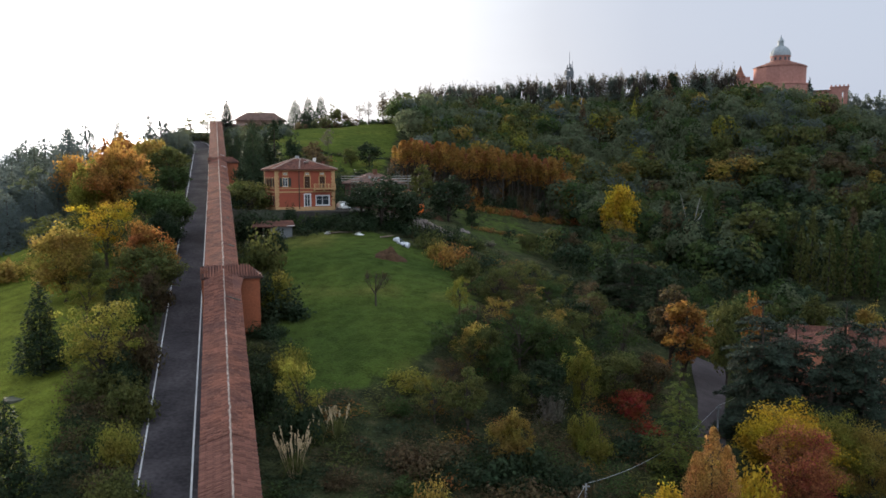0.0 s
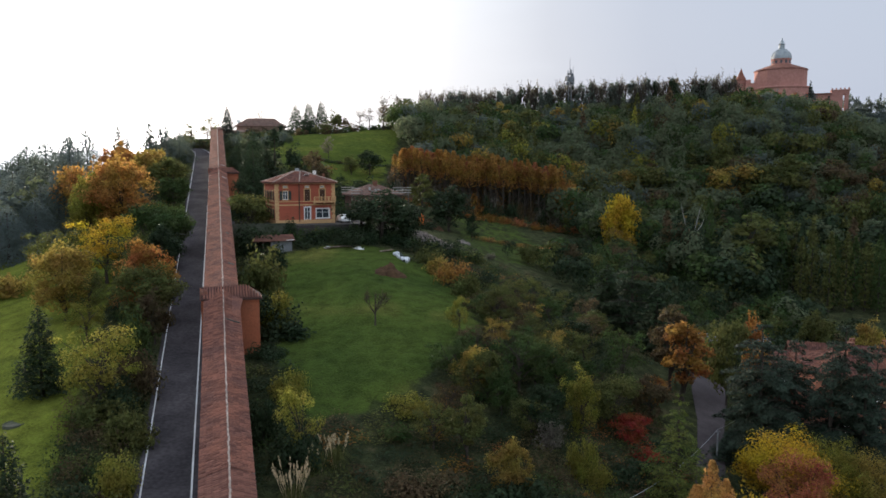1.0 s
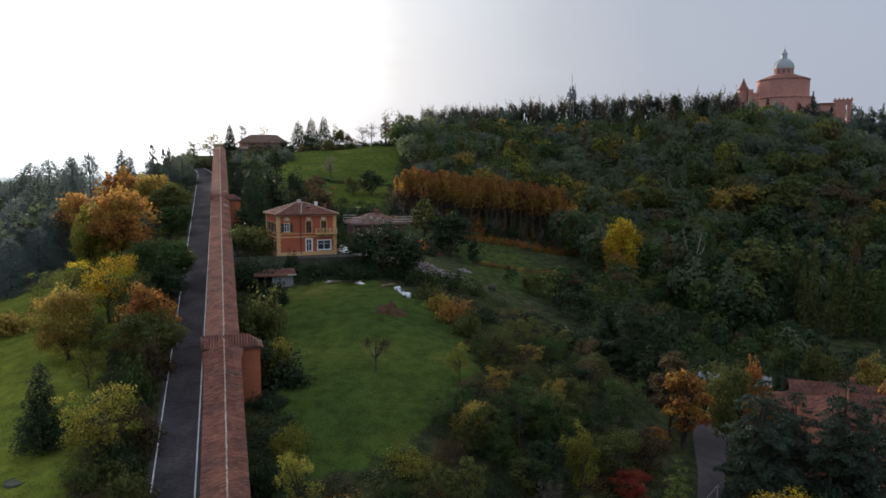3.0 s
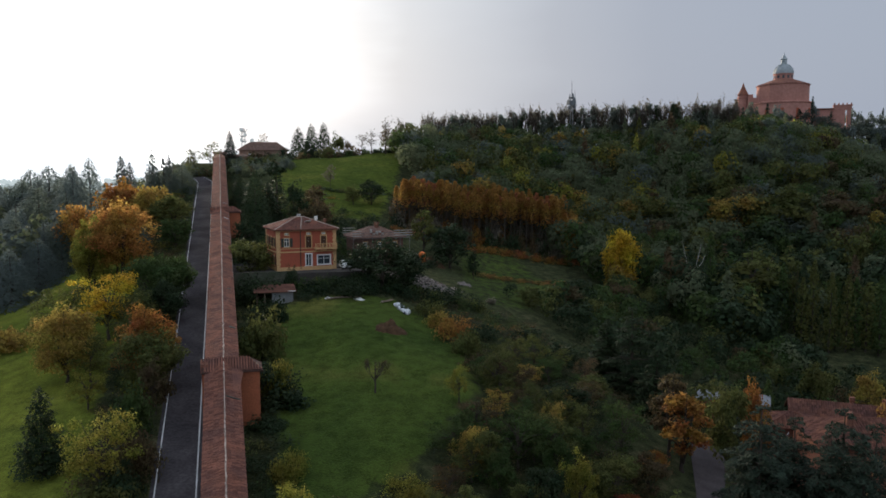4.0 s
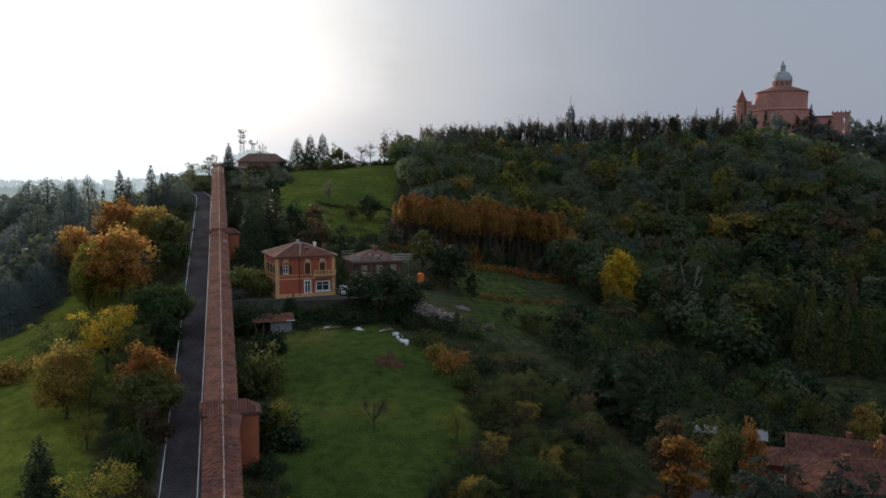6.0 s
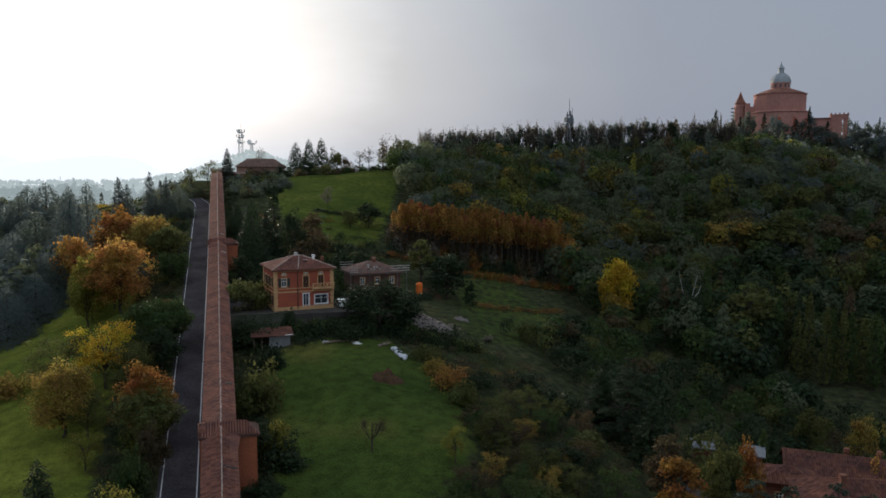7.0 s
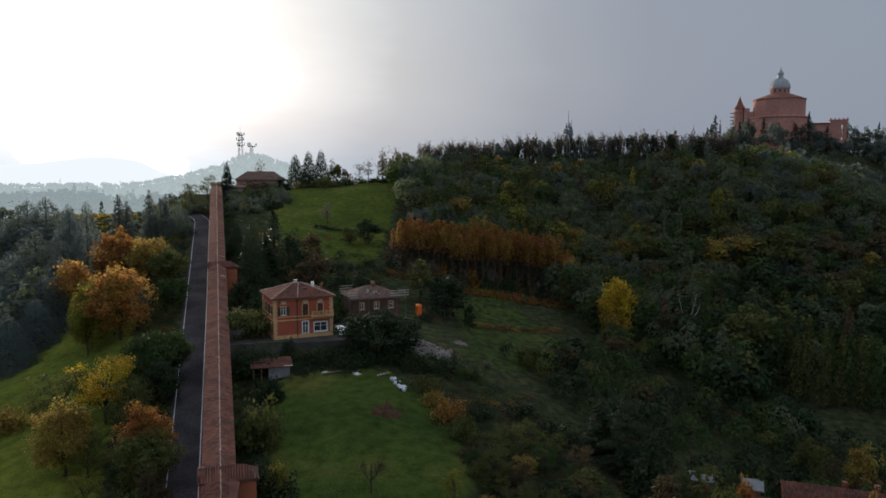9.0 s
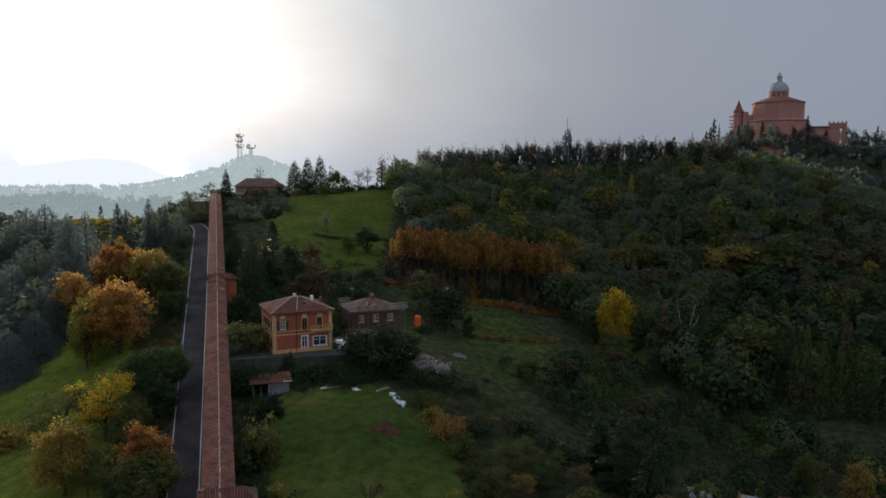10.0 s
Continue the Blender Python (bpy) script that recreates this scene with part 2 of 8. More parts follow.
def ground_material():
    """Mown grass, grass tinted as if sunlit, and leaf litter, mixed by the cover there."""
    m = bpy.data.materials.new("turf_and_litter")
    m.use_nodes = True
    n, l = m.node_tree.nodes, m.node_tree.links
    b = n["Principled BSDF"]
    b.inputs["Roughness"].default_value, b.inputs["Specular IOR Level"].default_value = 0.9, 0.0
    b.inputs["Sheen Weight"].default_value, b.inputs["Sheen Roughness"].default_value = 0.04, 0.5      # fuzz of blades and seed heads, a sheen standing in for haze
    b.inputs["Sheen Tint"].default_value = (0.80, 0.90, 0.55, 1)
    at, cover = n.new("ShaderNodeTexCoord"), n.new("ShaderNodeAttribute")
    cover.attribute_name = "meadow"
    # mask for a brighter, yellower grass: sunlight put into the colour
    dry = n.new("ShaderNodeAttribute")
    dry.attribute_name = "lit_grass"

    def noise_at(size, detail):
        t = n.new("ShaderNodeTexNoise")
        t.inputs["Scale"].default_value, t.inputs["Detail"].default_value = size, detail
        l.new(at.outputs["Object"], t.inputs["Vector"])
        return t

    def ramp_of(fac, *stops):
        r = n.new("ShaderNodeValToRGB")
        for k, (p, c) in enumerate(stops):
            e = r.color_ramp.elements[k] if k < 2 else r.color_ramp.elements.new(p)
            e.position, e.color = p, (*c, 1)
        l.new(fac, r.inputs["Fac"])
        return r

    big, mid, fine = noise_at(0.07, 5), noise_at(0.6, 4), noise_at(4.5, 3)
    grass = ramp_of(big.outputs["Fac"], (0.34, (0.031, 0.050, 0.010)), (0.56, (0.049, 0.070, 0.013)), (0.70, (0.088, 0.088, 0.021)))
    # sunlit tone of the grass, painted as colour
    coarse = ramp_of(big.outputs["Fac"], (0.34, (0.090, 0.110, 0.016)), (0.56, (0.128, 0.142, 0.020)), (0.70, (0.170, 0.160, 0.028)))
    turf = n.new("ShaderNodeMix")
    turf.data_type = "RGBA"
    l.new(dry.outputs["Fac"], turf.inputs["Factor"])
    l.new(grass.outputs["Color"], turf.inputs[6])
    l.new(coarse.outputs["Color"], turf.inputs[7])
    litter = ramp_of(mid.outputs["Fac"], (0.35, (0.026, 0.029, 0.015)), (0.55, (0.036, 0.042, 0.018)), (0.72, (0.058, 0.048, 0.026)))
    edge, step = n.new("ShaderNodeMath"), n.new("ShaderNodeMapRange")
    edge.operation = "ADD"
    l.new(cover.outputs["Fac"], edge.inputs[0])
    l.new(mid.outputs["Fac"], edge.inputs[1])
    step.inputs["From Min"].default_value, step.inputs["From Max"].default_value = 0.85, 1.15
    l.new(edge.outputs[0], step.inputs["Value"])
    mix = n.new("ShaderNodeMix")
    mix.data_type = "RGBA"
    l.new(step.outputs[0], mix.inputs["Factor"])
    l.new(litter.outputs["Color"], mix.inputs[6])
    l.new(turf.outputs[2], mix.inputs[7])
    tone, value = n.new("ShaderNodeHueSaturation"), n.new("ShaderNodeMapRange")
    value.inputs["From Min"].default_value, value.inputs["From Max"].default_value = 0.3, 0.7
    value.inputs["To Min"].default_value, value.inputs["To Max"].default_value = 0.40, 1.60
    blend = n.new("ShaderNodeMath")
    blend.operation, blend.inputs[1].default_value = "MULTIPLY_ADD", 0.5
    half = n.new("ShaderNodeMath")
    half.operation, half.inputs[1].default_value = "MULTIPLY", 0.5
    l.new(mid.outputs["Fac"], half.inputs[0])
    l.new(fine.outputs["Fac"], blend.inputs[0])
    l.new(half.outputs[0], blend.inputs[2])
    l.new(blend.outputs[0], value.inputs["Value"])
    l.new(value.outputs[0], tone.inputs["Value"])
    l.new(mix.outputs[2], tone.inputs["Color"])
    l.new(tone.outputs["Color"], b.inputs["Base Color"])
    relief = n.new("ShaderNodeBump")
    relief.inputs["Strength"].default_value, relief.inputs["Distance"].default_value = 0.8, 0.7
    l.new(blend.outputs[0], relief.inputs["Height"])
    l.new(relief.outputs["Normal"], b.inputs["Normal"])
    return m


GROUND = ground_material()


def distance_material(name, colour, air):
    """Country a kilometre and more away; its haze is the hills' own glow, of colour air."""
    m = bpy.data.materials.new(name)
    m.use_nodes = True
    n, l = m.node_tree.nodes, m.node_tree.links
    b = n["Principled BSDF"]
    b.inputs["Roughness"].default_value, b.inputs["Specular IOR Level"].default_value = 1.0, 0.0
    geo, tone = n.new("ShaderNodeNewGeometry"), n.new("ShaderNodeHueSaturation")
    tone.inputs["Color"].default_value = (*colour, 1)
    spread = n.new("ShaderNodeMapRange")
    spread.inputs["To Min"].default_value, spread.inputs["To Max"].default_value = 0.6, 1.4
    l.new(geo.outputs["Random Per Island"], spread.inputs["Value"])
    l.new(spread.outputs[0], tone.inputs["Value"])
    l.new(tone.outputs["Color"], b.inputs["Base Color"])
    # haze added as emission of the hills themselves
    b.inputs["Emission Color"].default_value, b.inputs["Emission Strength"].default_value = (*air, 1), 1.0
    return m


# ---- mesh helpers ----
def part(name, bm, mat, parent=None, label=""):
    """One mesh object from a bmesh, under a thing or a part."""
    mesh = bpy.data.meshes.new(name)
    bm.normal_update()
    bm.to_mesh(mesh)
    bm.free()
    mesh.materials.append(mat)
    ob = new(name, mesh)
    if parent:
        ob.parent = parent
    if label:
        ob["label"] = label
    return ob


def mesh_of(name, verts, quads, mats, which=None, smooth=False):
    """A mesh from arrays of corners and four-cornered faces."""
    verts, quads = np.asarray(verts, np.float32), np.asarray(quads, np.int32)
    mesh = bpy.data.meshes.new(name)
    mesh.vertices.add(len(verts))
    mesh.vertices.foreach_set("co", verts.ravel())
    mesh.loops.add(quads.size)
    mesh.loops.foreach_set("vertex_index", quads.ravel())
    mesh.polygons.add(len(quads))
    mesh.polygons.foreach_set("loop_start", np.arange(0, quads.size, 4, dtype=np.int32))
    if which is not None:
        mesh.polygons.foreach_set("material_index", np.asarray(which, np.int32))
    if smooth:
        mesh.polygons.foreach_set("use_smooth", np.ones(len(quads), bool))
    for m in mats:
        mesh.materials.append(m)
    mesh.update(calc_edges=True)
    return mesh


def box(bm, x0, x1, y0, y1, z0, z1, m=None):
    made = bmesh.ops.create_cube(bm, size=1.0, matrix=Matrix.LocRotScale(((x0 + x1) / 2, (y0 + y1) / 2, (z0 + z1) / 2), None, (x1 - x0, y1 - y0, z1 - z0)))["verts"]
    if m:
        bmesh.ops.transform(bm, matrix=m, verts=made)
    return made


def bevelled(bm, width=0.03):
    bmesh.ops.bevel(bm, geom=bm.edges[:], offset=width, segments=1, affect="EDGES")
    return bm


def prism(bm, outline, low, high, m=None):
    """An upright block over an outline of (x, y)."""
    a = [bm.verts.new((x, y, low)) for x, y in outline]
    b = [bm.verts.new((x, y, high)) for x, y in outline]
    k = len(outline)
    bm.faces.new(a[::-1])
    bm.faces.new(b)
    for i in range(k):
        bm.faces.new((a[i], a[(i + 1) % k], b[(i + 1) % k], b[i]))
    if m:
        bmesh.ops.transform(bm, matrix=m, verts=a + b)
    return a + b


def tube(points, radii, sides=6):
    """Corners and faces of a tapered limb along points."""
    points = [Vector(p) for p in points]
    verts, quads = [], []
    for i, p in enumerate(points):
        way = (points[min(i + 1, len(points) - 1)] - points[max(i - 1, 0)]).normalized()
        a = way.orthogonal().normalized()
        b = way.cross(a)
        for k in range(sides):
            w = 2 * math.pi * k / sides
            verts.append(p + (a * math.cos(w) + b * math.sin(w)) * radii[i])
    for i in range(len(points) - 1):
        for k in range(sides):
            quads.append((i * sides + k, i * sides + (k + 1) % sides, (i + 1) * sides + (k + 1) % sides, (i + 1) * sides + k))
    return np.array([tuple(v) for v in verts]), np.array(quads)


def joined(pieces):
    """Several (corners, faces) as one."""
    verts, quads, n = [], [], 0
    for v, q in pieces:
        verts.append(np.asarray(v))
        quads.append(np.asarray(q) + n)
        n += len(v)
    return np.concatenate(verts), np.concatenate(quads)


# ---- the lie of the land: s runs up along the portico, q to its valley side ----
ALONG, ACROSS = np.array((-0.2879, 0.9577)), np.array((0.9577, 0.2879))
AXIS = -0.27
TURN_UP = math.degrees(math.atan2(0.2879, 0.9577))     # the portico's heading, from +y to the left


def sq_of(x, y):
    return np.asarray(x) * ALONG[0] + np.asarray(y) * ALONG[1], np.asarray(x) * ACROSS[0] + np.asarray(y) * ACROSS[1] - AXIS


def xy_of(s, q):
    return s * ALONG[0] + (q + AXIS) * ACROSS[0], s * ALONG[1] + (q + AXIS) * ACROSS[1]


def road_height(s):
    """The road climbs by 17 in 100 and levels off at the top."""
    s = np.asarray(s, float)
    return np.interp(s, (-400, -150, 255, 300, 360, 520, 900), (-38, -29.6, 38.8, 43.5, 44, 30, 8))


STATIONS = (-60, 55, 80, 130, 180, 230, 290, 360)
OFFSETS = (-260, -130, -60, -25, -8, 3, 20, 45, 75, 110, 170, 260)
# height over the road, station by station, from the far left of the road to the far side of the valley
SECTIONS = np.array((
    (-30, -16, -6.5, -2, 0, 0, -1, -4, -8, -12, -16, -20.5),
    (-37, -19.5, -7, -2.2, 0, 0, -1.0, -3.8, -10.5, -15, -16, -9),
    (-38.5, -20.5, -8, -2.5, 0, 0, 1.8, -2.2, -11.5, -16, -16, -6.5),
    (-44, -27, -13, -4, 0, 0, 2, -3, -11, -17.5, -14.5, 2.5),
    (-50, -33, -17, -6, 0, 0, -1.5, -6.5, -13.5, -16, -6, 16),
    (-58, -39, -21, -9.5, 0, 0, -0.5, -3.5, -5, -5.5, 9.5, 25.5),
    (-64, -43, -22, -7, 0, 0, 1, 3, 5, 5, 10, 20),
    (-68, -44, -22, -7, 0, 0, -1, -2, -3, -4, -4.5, 4),
))


def curve_through(xs, ys, x):
    """A smooth curve through stations xs with rows ys, at x, level past the ends."""
    xs, ys = np.asarray(xs, float), np.asarray(ys, float)
    x = np.clip(x, xs[0], xs[-1])
    k = np.clip(np.searchsorted(xs, x) - 1, 0, len(xs) - 2)
    d = np.diff(ys, axis=-1) / np.diff(xs)
    slope = np.concatenate([d[..., :1], np.where(d[..., 1:] * d[..., :-1] > 0, 2 * d[..., 1:] * d[..., :-1] / (d[..., 1:] + d[..., :-1] + 1e-9), 0), d[..., -1:]], axis=-1)
    w = xs[k + 1] - xs[k]
    u = (x - xs[k]) / w
    take = lambda a, i: np.take_along_axis(a, i, -1) if a.ndim > 1 else a[i]
    return ((2 * u**3 - 3 * u**2 + 1) * take(ys, k) + (u**3 - 2 * u**2 + u) * w * take(slope, k)
            + (3 * u**2 - 2 * u**3) * take(ys, k + 1) + (u**3 - u**2) * w * take(slope, k + 1))


def ground_height(x, y):
    x, y = np.atleast_1d(np.asarray(x, float)), np.atleast_1d(np.asarray(y, float))
    s, q = sq_of(x, y)
    rows = np.stack([curve_through(OFFSETS, row, q) for row in SECTIONS], -1)
    near = curve_through(STATIONS, rows, s[:, None])[:, 0] + road_height(s)
    # far country: a valley floor, the sanctuary's hill and the ridge to it
    far = 2.0 + 0 * x
    for cx, cy, top, wide, deep in ((290, 650, 84, 150, 130), (190, 440, 58, 130, 120), (-200, 430, 27, 120, 70), (620, 800, 60, 260, 260), (300, 300, 50, 110, 110)):
        far = np.maximum(far, top * np.exp(-(((x - cx) / wide) ** 2 + ((y - cy) / deep) ** 2)) + 1.0)
    t = np.clip(np.maximum.reduce([(s - 300) / 120, (np.abs(q) - 190) / 110, (-40 - s) / 60]), 0, 1)
    t = t * t * (3 - 2 * t)
    lumps = np.sin(x * 0.21 + 1.3 * np.sin(y * 0.13)) * np.sin(y * 0.17 + 0.9 * np.sin(x * 0.11)) * 0.35
    calm = np.clip((np.abs(q + 2.5) - 7) / 14, 0, 1)
    return near * (1 - t) + far * t + lumps * calm


def ground_z(x, y):
    return float(ground_height(x, y)[0])


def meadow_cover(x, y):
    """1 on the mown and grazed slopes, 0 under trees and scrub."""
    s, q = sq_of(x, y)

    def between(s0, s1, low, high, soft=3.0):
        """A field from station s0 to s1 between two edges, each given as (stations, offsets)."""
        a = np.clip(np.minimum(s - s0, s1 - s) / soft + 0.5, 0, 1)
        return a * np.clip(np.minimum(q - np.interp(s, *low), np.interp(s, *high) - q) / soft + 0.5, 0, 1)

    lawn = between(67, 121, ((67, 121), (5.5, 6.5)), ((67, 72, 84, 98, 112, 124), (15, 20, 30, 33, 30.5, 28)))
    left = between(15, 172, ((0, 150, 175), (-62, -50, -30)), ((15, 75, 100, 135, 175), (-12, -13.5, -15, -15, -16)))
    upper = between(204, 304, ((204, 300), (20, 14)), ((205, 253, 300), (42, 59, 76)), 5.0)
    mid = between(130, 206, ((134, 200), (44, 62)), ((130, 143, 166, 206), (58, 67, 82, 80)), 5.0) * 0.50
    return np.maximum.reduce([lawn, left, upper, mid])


def spaced(low, high, near_low, near_high, step):
    """Grid lines: even near by, wider and wider further off."""
    lines = list(np.arange(near_low, near_high + step, step))
    d = step
    while lines[-1] < high:
        d *= 1.12
        lines.append(lines[-1] + d)
    d = step
    while lines[0] > low:
        d *= 1.12
        lines.insert(0, lines[0] - d)
    return np.array(lines)


def build_ground():
    ss, qs = spaced(-900, 3800, -40, 340, 2.5), spaced(-3000, 3000, -150, 230, 2.5)
    S, Q = np.meshgrid(ss, qs, indexing="ij")
    x, y = xy_of(S.ravel(), Q.ravel())
    z = ground_height(x, y)
    verts = np.stack([x, y, z], -1)
    a = np.arange(len(ss) * len(qs)).reshape(len(ss), len(qs))
    quads = np.stack([a[:-1, :-1], a[:-1, 1:], a[1:, 1:], a[1:, :-1]], -1).reshape(-1, 4)[:, ::-1]
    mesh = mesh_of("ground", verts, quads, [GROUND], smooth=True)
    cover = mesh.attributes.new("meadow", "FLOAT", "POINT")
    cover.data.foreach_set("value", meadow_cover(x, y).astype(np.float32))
    # sunlight on the left meadow, haze on the upper one, put into the colour
    coarse = mesh.attributes.new("lit_grass", "FLOAT", "POINT")
    coarse.data.foreach_set("value", np.maximum(np.clip((-8 - Q.ravel()) / 6, 0, 0.8), 0.30 * np.clip((S.ravel() - 198) / 14, 0, 1) * (Q.ravel() > 8)).astype(np.float32))
    return tagged(new("ground", mesh), "grassy hillside with mown lawns, scrub and leaf litter", "ground", kind="structure")


build_ground()


# ---- road beside the portico ----
def ribbon(s0, s1, q0, q1, lift, step=3.0, bend=None, thick=0.0):
    """A strip that follows the road from station s0 to s1 between the offsets q0 and q1."""
    bm = bmesh.new()
    rows = []
    n = max(2, int((s1 - s0) / step))
    for k in range(n + 1):
        s = s0 + (s1 - s0) * k / n
        off = bend(s) if bend else 0.0
        z = float(road_height(s)) + lift
        row = []
        for q in (q0 + off, q1 + off):
            x, y = xy_of(s, q)
            row.append(bm.verts.new((x, y, z)))
        if thick:
            for v in row[::-1]:
                row.append(bm.verts.new((v.co.x, v.co.y, z - thick)))
        rows.append(row)
    for a, b in zip(rows, rows[1:]):
        k = len(a)
        for i in range(k if thick else 1):
            bm.faces.new((a[i], a[(i + 1) % k], b[(i + 1) % k], b[i]))
    if thick:
        bm.faces.new(rows[0])
        bm.faces.new(rows[-1][::-1])
    bmesh.ops.recalc_face_normals(bm, faces=bm.faces[:])
    return bm


def road_bend(s):
    """The road swings away to the left at the top."""
    return -0.018 * max(0.0, s - 238) ** 2


def line_bend(s):
    """The edge line, bent nearer to the portico uphill to fit the camera's view."""
    return road_bend(s) + float(np.interp(s, (60, 170), (-0.27, 0.15)))


road = tagged(part("road", ribbon(-140, 253, -7.0, -2.0, 0.06, 1.0, road_bend, 0.30), ASPHALT), "narrow asphalt road climbing beside the portico", "road", kind="structure")
tagged(part("road_marking", ribbon(-140, 252.5, -2.64, -2.50, 0.085, 2.0, line_bend, 0.02), PAINT), "white edge line along the portico side of the road", "road marking", kind="structure")
tagged(part("road_marking", ribbon(-140, 252.5, -6.62, -6.5, 0.085, 2.0, road_bend, 0.02), PAINT), "white edge line along the hedge side of the road", "road marking", kind="structure")
tagged(part("kerb", ribbon(-140, 250, -2.0, -1.82, 0.16, 3.0, None, 0.2), KERB), "stone kerb between road and portico", "kerb", kind="structure")


# ---- the portico ----
RISE = 5.5                                              # from the road to the ridge


TOP = 296.0                                             # where the straight run ends, at the hilltop


def ridge_height(s):
    """The roof climbs with the road, in uneven stages, and runs on nearly level over the crest."""
    stages = float(np.interp(s, (50, 73, 79, 84, 95, 160, 175, 255), (-0.5, 0.0, 0.7, 1.5, 1.2, 0.9, 1.0, 0.4)))
    return float(road_height(min(s, 255))) + RISE + stages + 0.055 * max(0.0, s - 255)


ROADWARD, HALF, DROP = 1.95, 1.60, 0.60                 # ridge to eaves on the road and valley side, and down


def roof_point(s, q, lift=0.0):
    x, y = xy_of(s, q)
    return x, y, ridge_height(s) - DROP * abs(q) / (HALF if q > 0 else ROADWARD) + lift


def tile_shape(length, width, height):
    """A half-round clay tile, its crown up, lying along x."""
    verts, quads = [], []
    for i, (x, w, lift) in enumerate(((0.0, width * 0.42, 0.0), (length, width * 0.52, 0.015))):
        for k in range(4):
            a = math.pi * k / 3
            verts.append((x, -w * math.cos(a), height * math.sin(a) + lift))
    for k in range(3):
        quads.append((k, k + 1, 5 + k, 4 + k))
    return np.array(verts), np.array(quads)


def roof_frame(s, q, side):
    """A frame on the roof: x down the slope, y along the ridge, z out of the roof."""
    down = Vector((*(side * ACROSS), -DROP / (HALF if side > 0 else ROADWARD))).normalized()
    up_ridge = Vector((*ALONG, 0.169)).normalized()
    out = down.cross(up_ridge) * (1 if down.cross(up_ridge).z > 0 else -1)
    y = out.cross(down)
    m = Matrix((down, y, out)).transposed().to_4x4()
    m.translation = roof_point(s, side * q)
    return m


PIECES_FROM, PIECES_TO = 43.4, 51.5                     # the nearest stretch, tile by tile


def build_portico():
    root = new("portico")
    tagged(root, "long covered brick arcade with a clay-tiled roof", "portico")
    # the roof deck: two slopes with eaves
    bm = bmesh.new()
    rows = []
    n = 220
    for k in range(n + 1):
        s = -120 + (TOP + 120) * k / n
        rows.append([bm.verts.new(roof_point(s, q, lift)) for q, lift in ((-ROADWARD, 0.0), (0, 0.0), (HALF, 0.0), (HALF, -0.14), (0, -0.2), (-ROADWARD, -0.14))])
    for a, b in zip(rows, rows[1:]):
        for i in range(6):
            bm.faces.new((a[i], a[(i + 1) % 6], b[(i + 1) % 6], b[i]))
    bmesh.ops.recalc_face_normals(bm, faces=bm.faces[:])
    part("roof", bm, TILE_GAP_SHADE, root)
    # walls: a closed wall on the valley side, an arcade on the road side
    bm = bmesh.new()
    n = 104
    for k in range(n):
        s0, s1 = -120 + (TOP + 120) * k / n, -120 + (TOP + 120) * (k + 1) / n
        corners = []
        for s in (s0, s1):
            for q in (1.15, 1.45):
                x, y = xy_of(s, q)
                corners.append((x, y, float(road_height(s)) - 1.2, ridge_height(s) - DROP * 0.8))
        lo = [bm.verts.new((c[0], c[1], c[2])) for c in corners]
        hi = [bm.verts.new((c[0], c[1], c[3])) for c in corners]
        for f in ((0, 1, 3, 2),):
            bm.faces.new([lo[i] for i in f])
            bm.faces.new([hi[i] for i in f])
        for i, j in ((0, 1), (1, 3), (3, 2), (2, 0)):
            bm.faces.new((lo[i], lo[j], hi[j], hi[i]))
    bmesh.ops.recalc_face_normals(bm, faces=bm.faces[:])
    part("valley_wall", bm, BRICK, root, "brick rear wall, darker than the arcade")
    bm = bmesh.new()
    bays = 100
    for k in range(bays):
        s0 = -118 + (TOP + 117) * k / bays
        s1 = -118 + (TOP + 117) * (k + 1) / bays
        base, top = float(road_height(s0)) - 0.6, ridge_height(s0) - DROP * 0.8
        arch = [(s0, base), (s0 + 0.6, base)]
        r = (s1 - s0 - 0.6) / 2
        spring = top - r - 0.55
        for i in range(9):
            a = math.pi * (1 - i / 8)
            arch.append((s0 + 0.6 + r + r * math.cos(a), spring + r * math.sin(a) * 0.95))
        arch += [(s1, base), (s1, ridge_height(s1) - DROP * 0.8), (s0, top)]
        faces = []
        for q in (-1.6, -1.25):
            ring = []
            for s, z in arch:
                x, y = xy_of(s, q)
                ring.append(bm.verts.new((x, y, z)))
            faces.append(ring)
        bm.faces.new(faces[0])
        bm.faces.new(faces[1][::-1])
        m = len(arch)
        for i in range(m):
            bm.faces.new((faces[0][i], faces[1][i], faces[1][(i + 1) % m], faces[0][(i + 1) % m]))
    bmesh.ops.recalc_face_normals(bm, faces=bm.faces[:])
    part("arcade", bm, ORANGE, root, "orange plastered arcade of round arches")
    part("walkway", ribbon(-120, TOP, -1.8, 1.15, 0.14, 3.0, None, 0.3), CONCRETE, root)
    # tiles past the nearest stretch: real half-rounds, longer runs further up
    verts, quads, count = [], [], 0
    rng = np.random.default_rng(5)
    shapes = {}
    s = 20.0
    while s < TOP:
        far = s > 120
        pitch = 0.22 if s < 160 else 0.30
        rows_down = 1 if far else 4
        for side in (-1, 1):
            length = ((HALF if side > 0 else ROADWARD) + 0.04) * 1.055 / rows_down
            for r in range(rows_down):
                if PIECES_FROM <= s < PIECES_TO:
                    continue
                key = (rows_down, pitch, side)
                if key not in shapes:
                    shapes[key] = tile_shape(length * (1.08 if not far else 1.0), pitch * 0.71, 0.118)
                v, f = shapes[key]
                j = rng.normal(0, 1, 4)
                m = np.array(roof_frame(s + 0.012 * j[0], 0.03 + r * length / 1.055 + 0.012 * j[1], side) @ pose(0, 0, 0.004 * (rows_down - r) + 0.006 * j[3], 0, 0, 2.2 * j[2]))
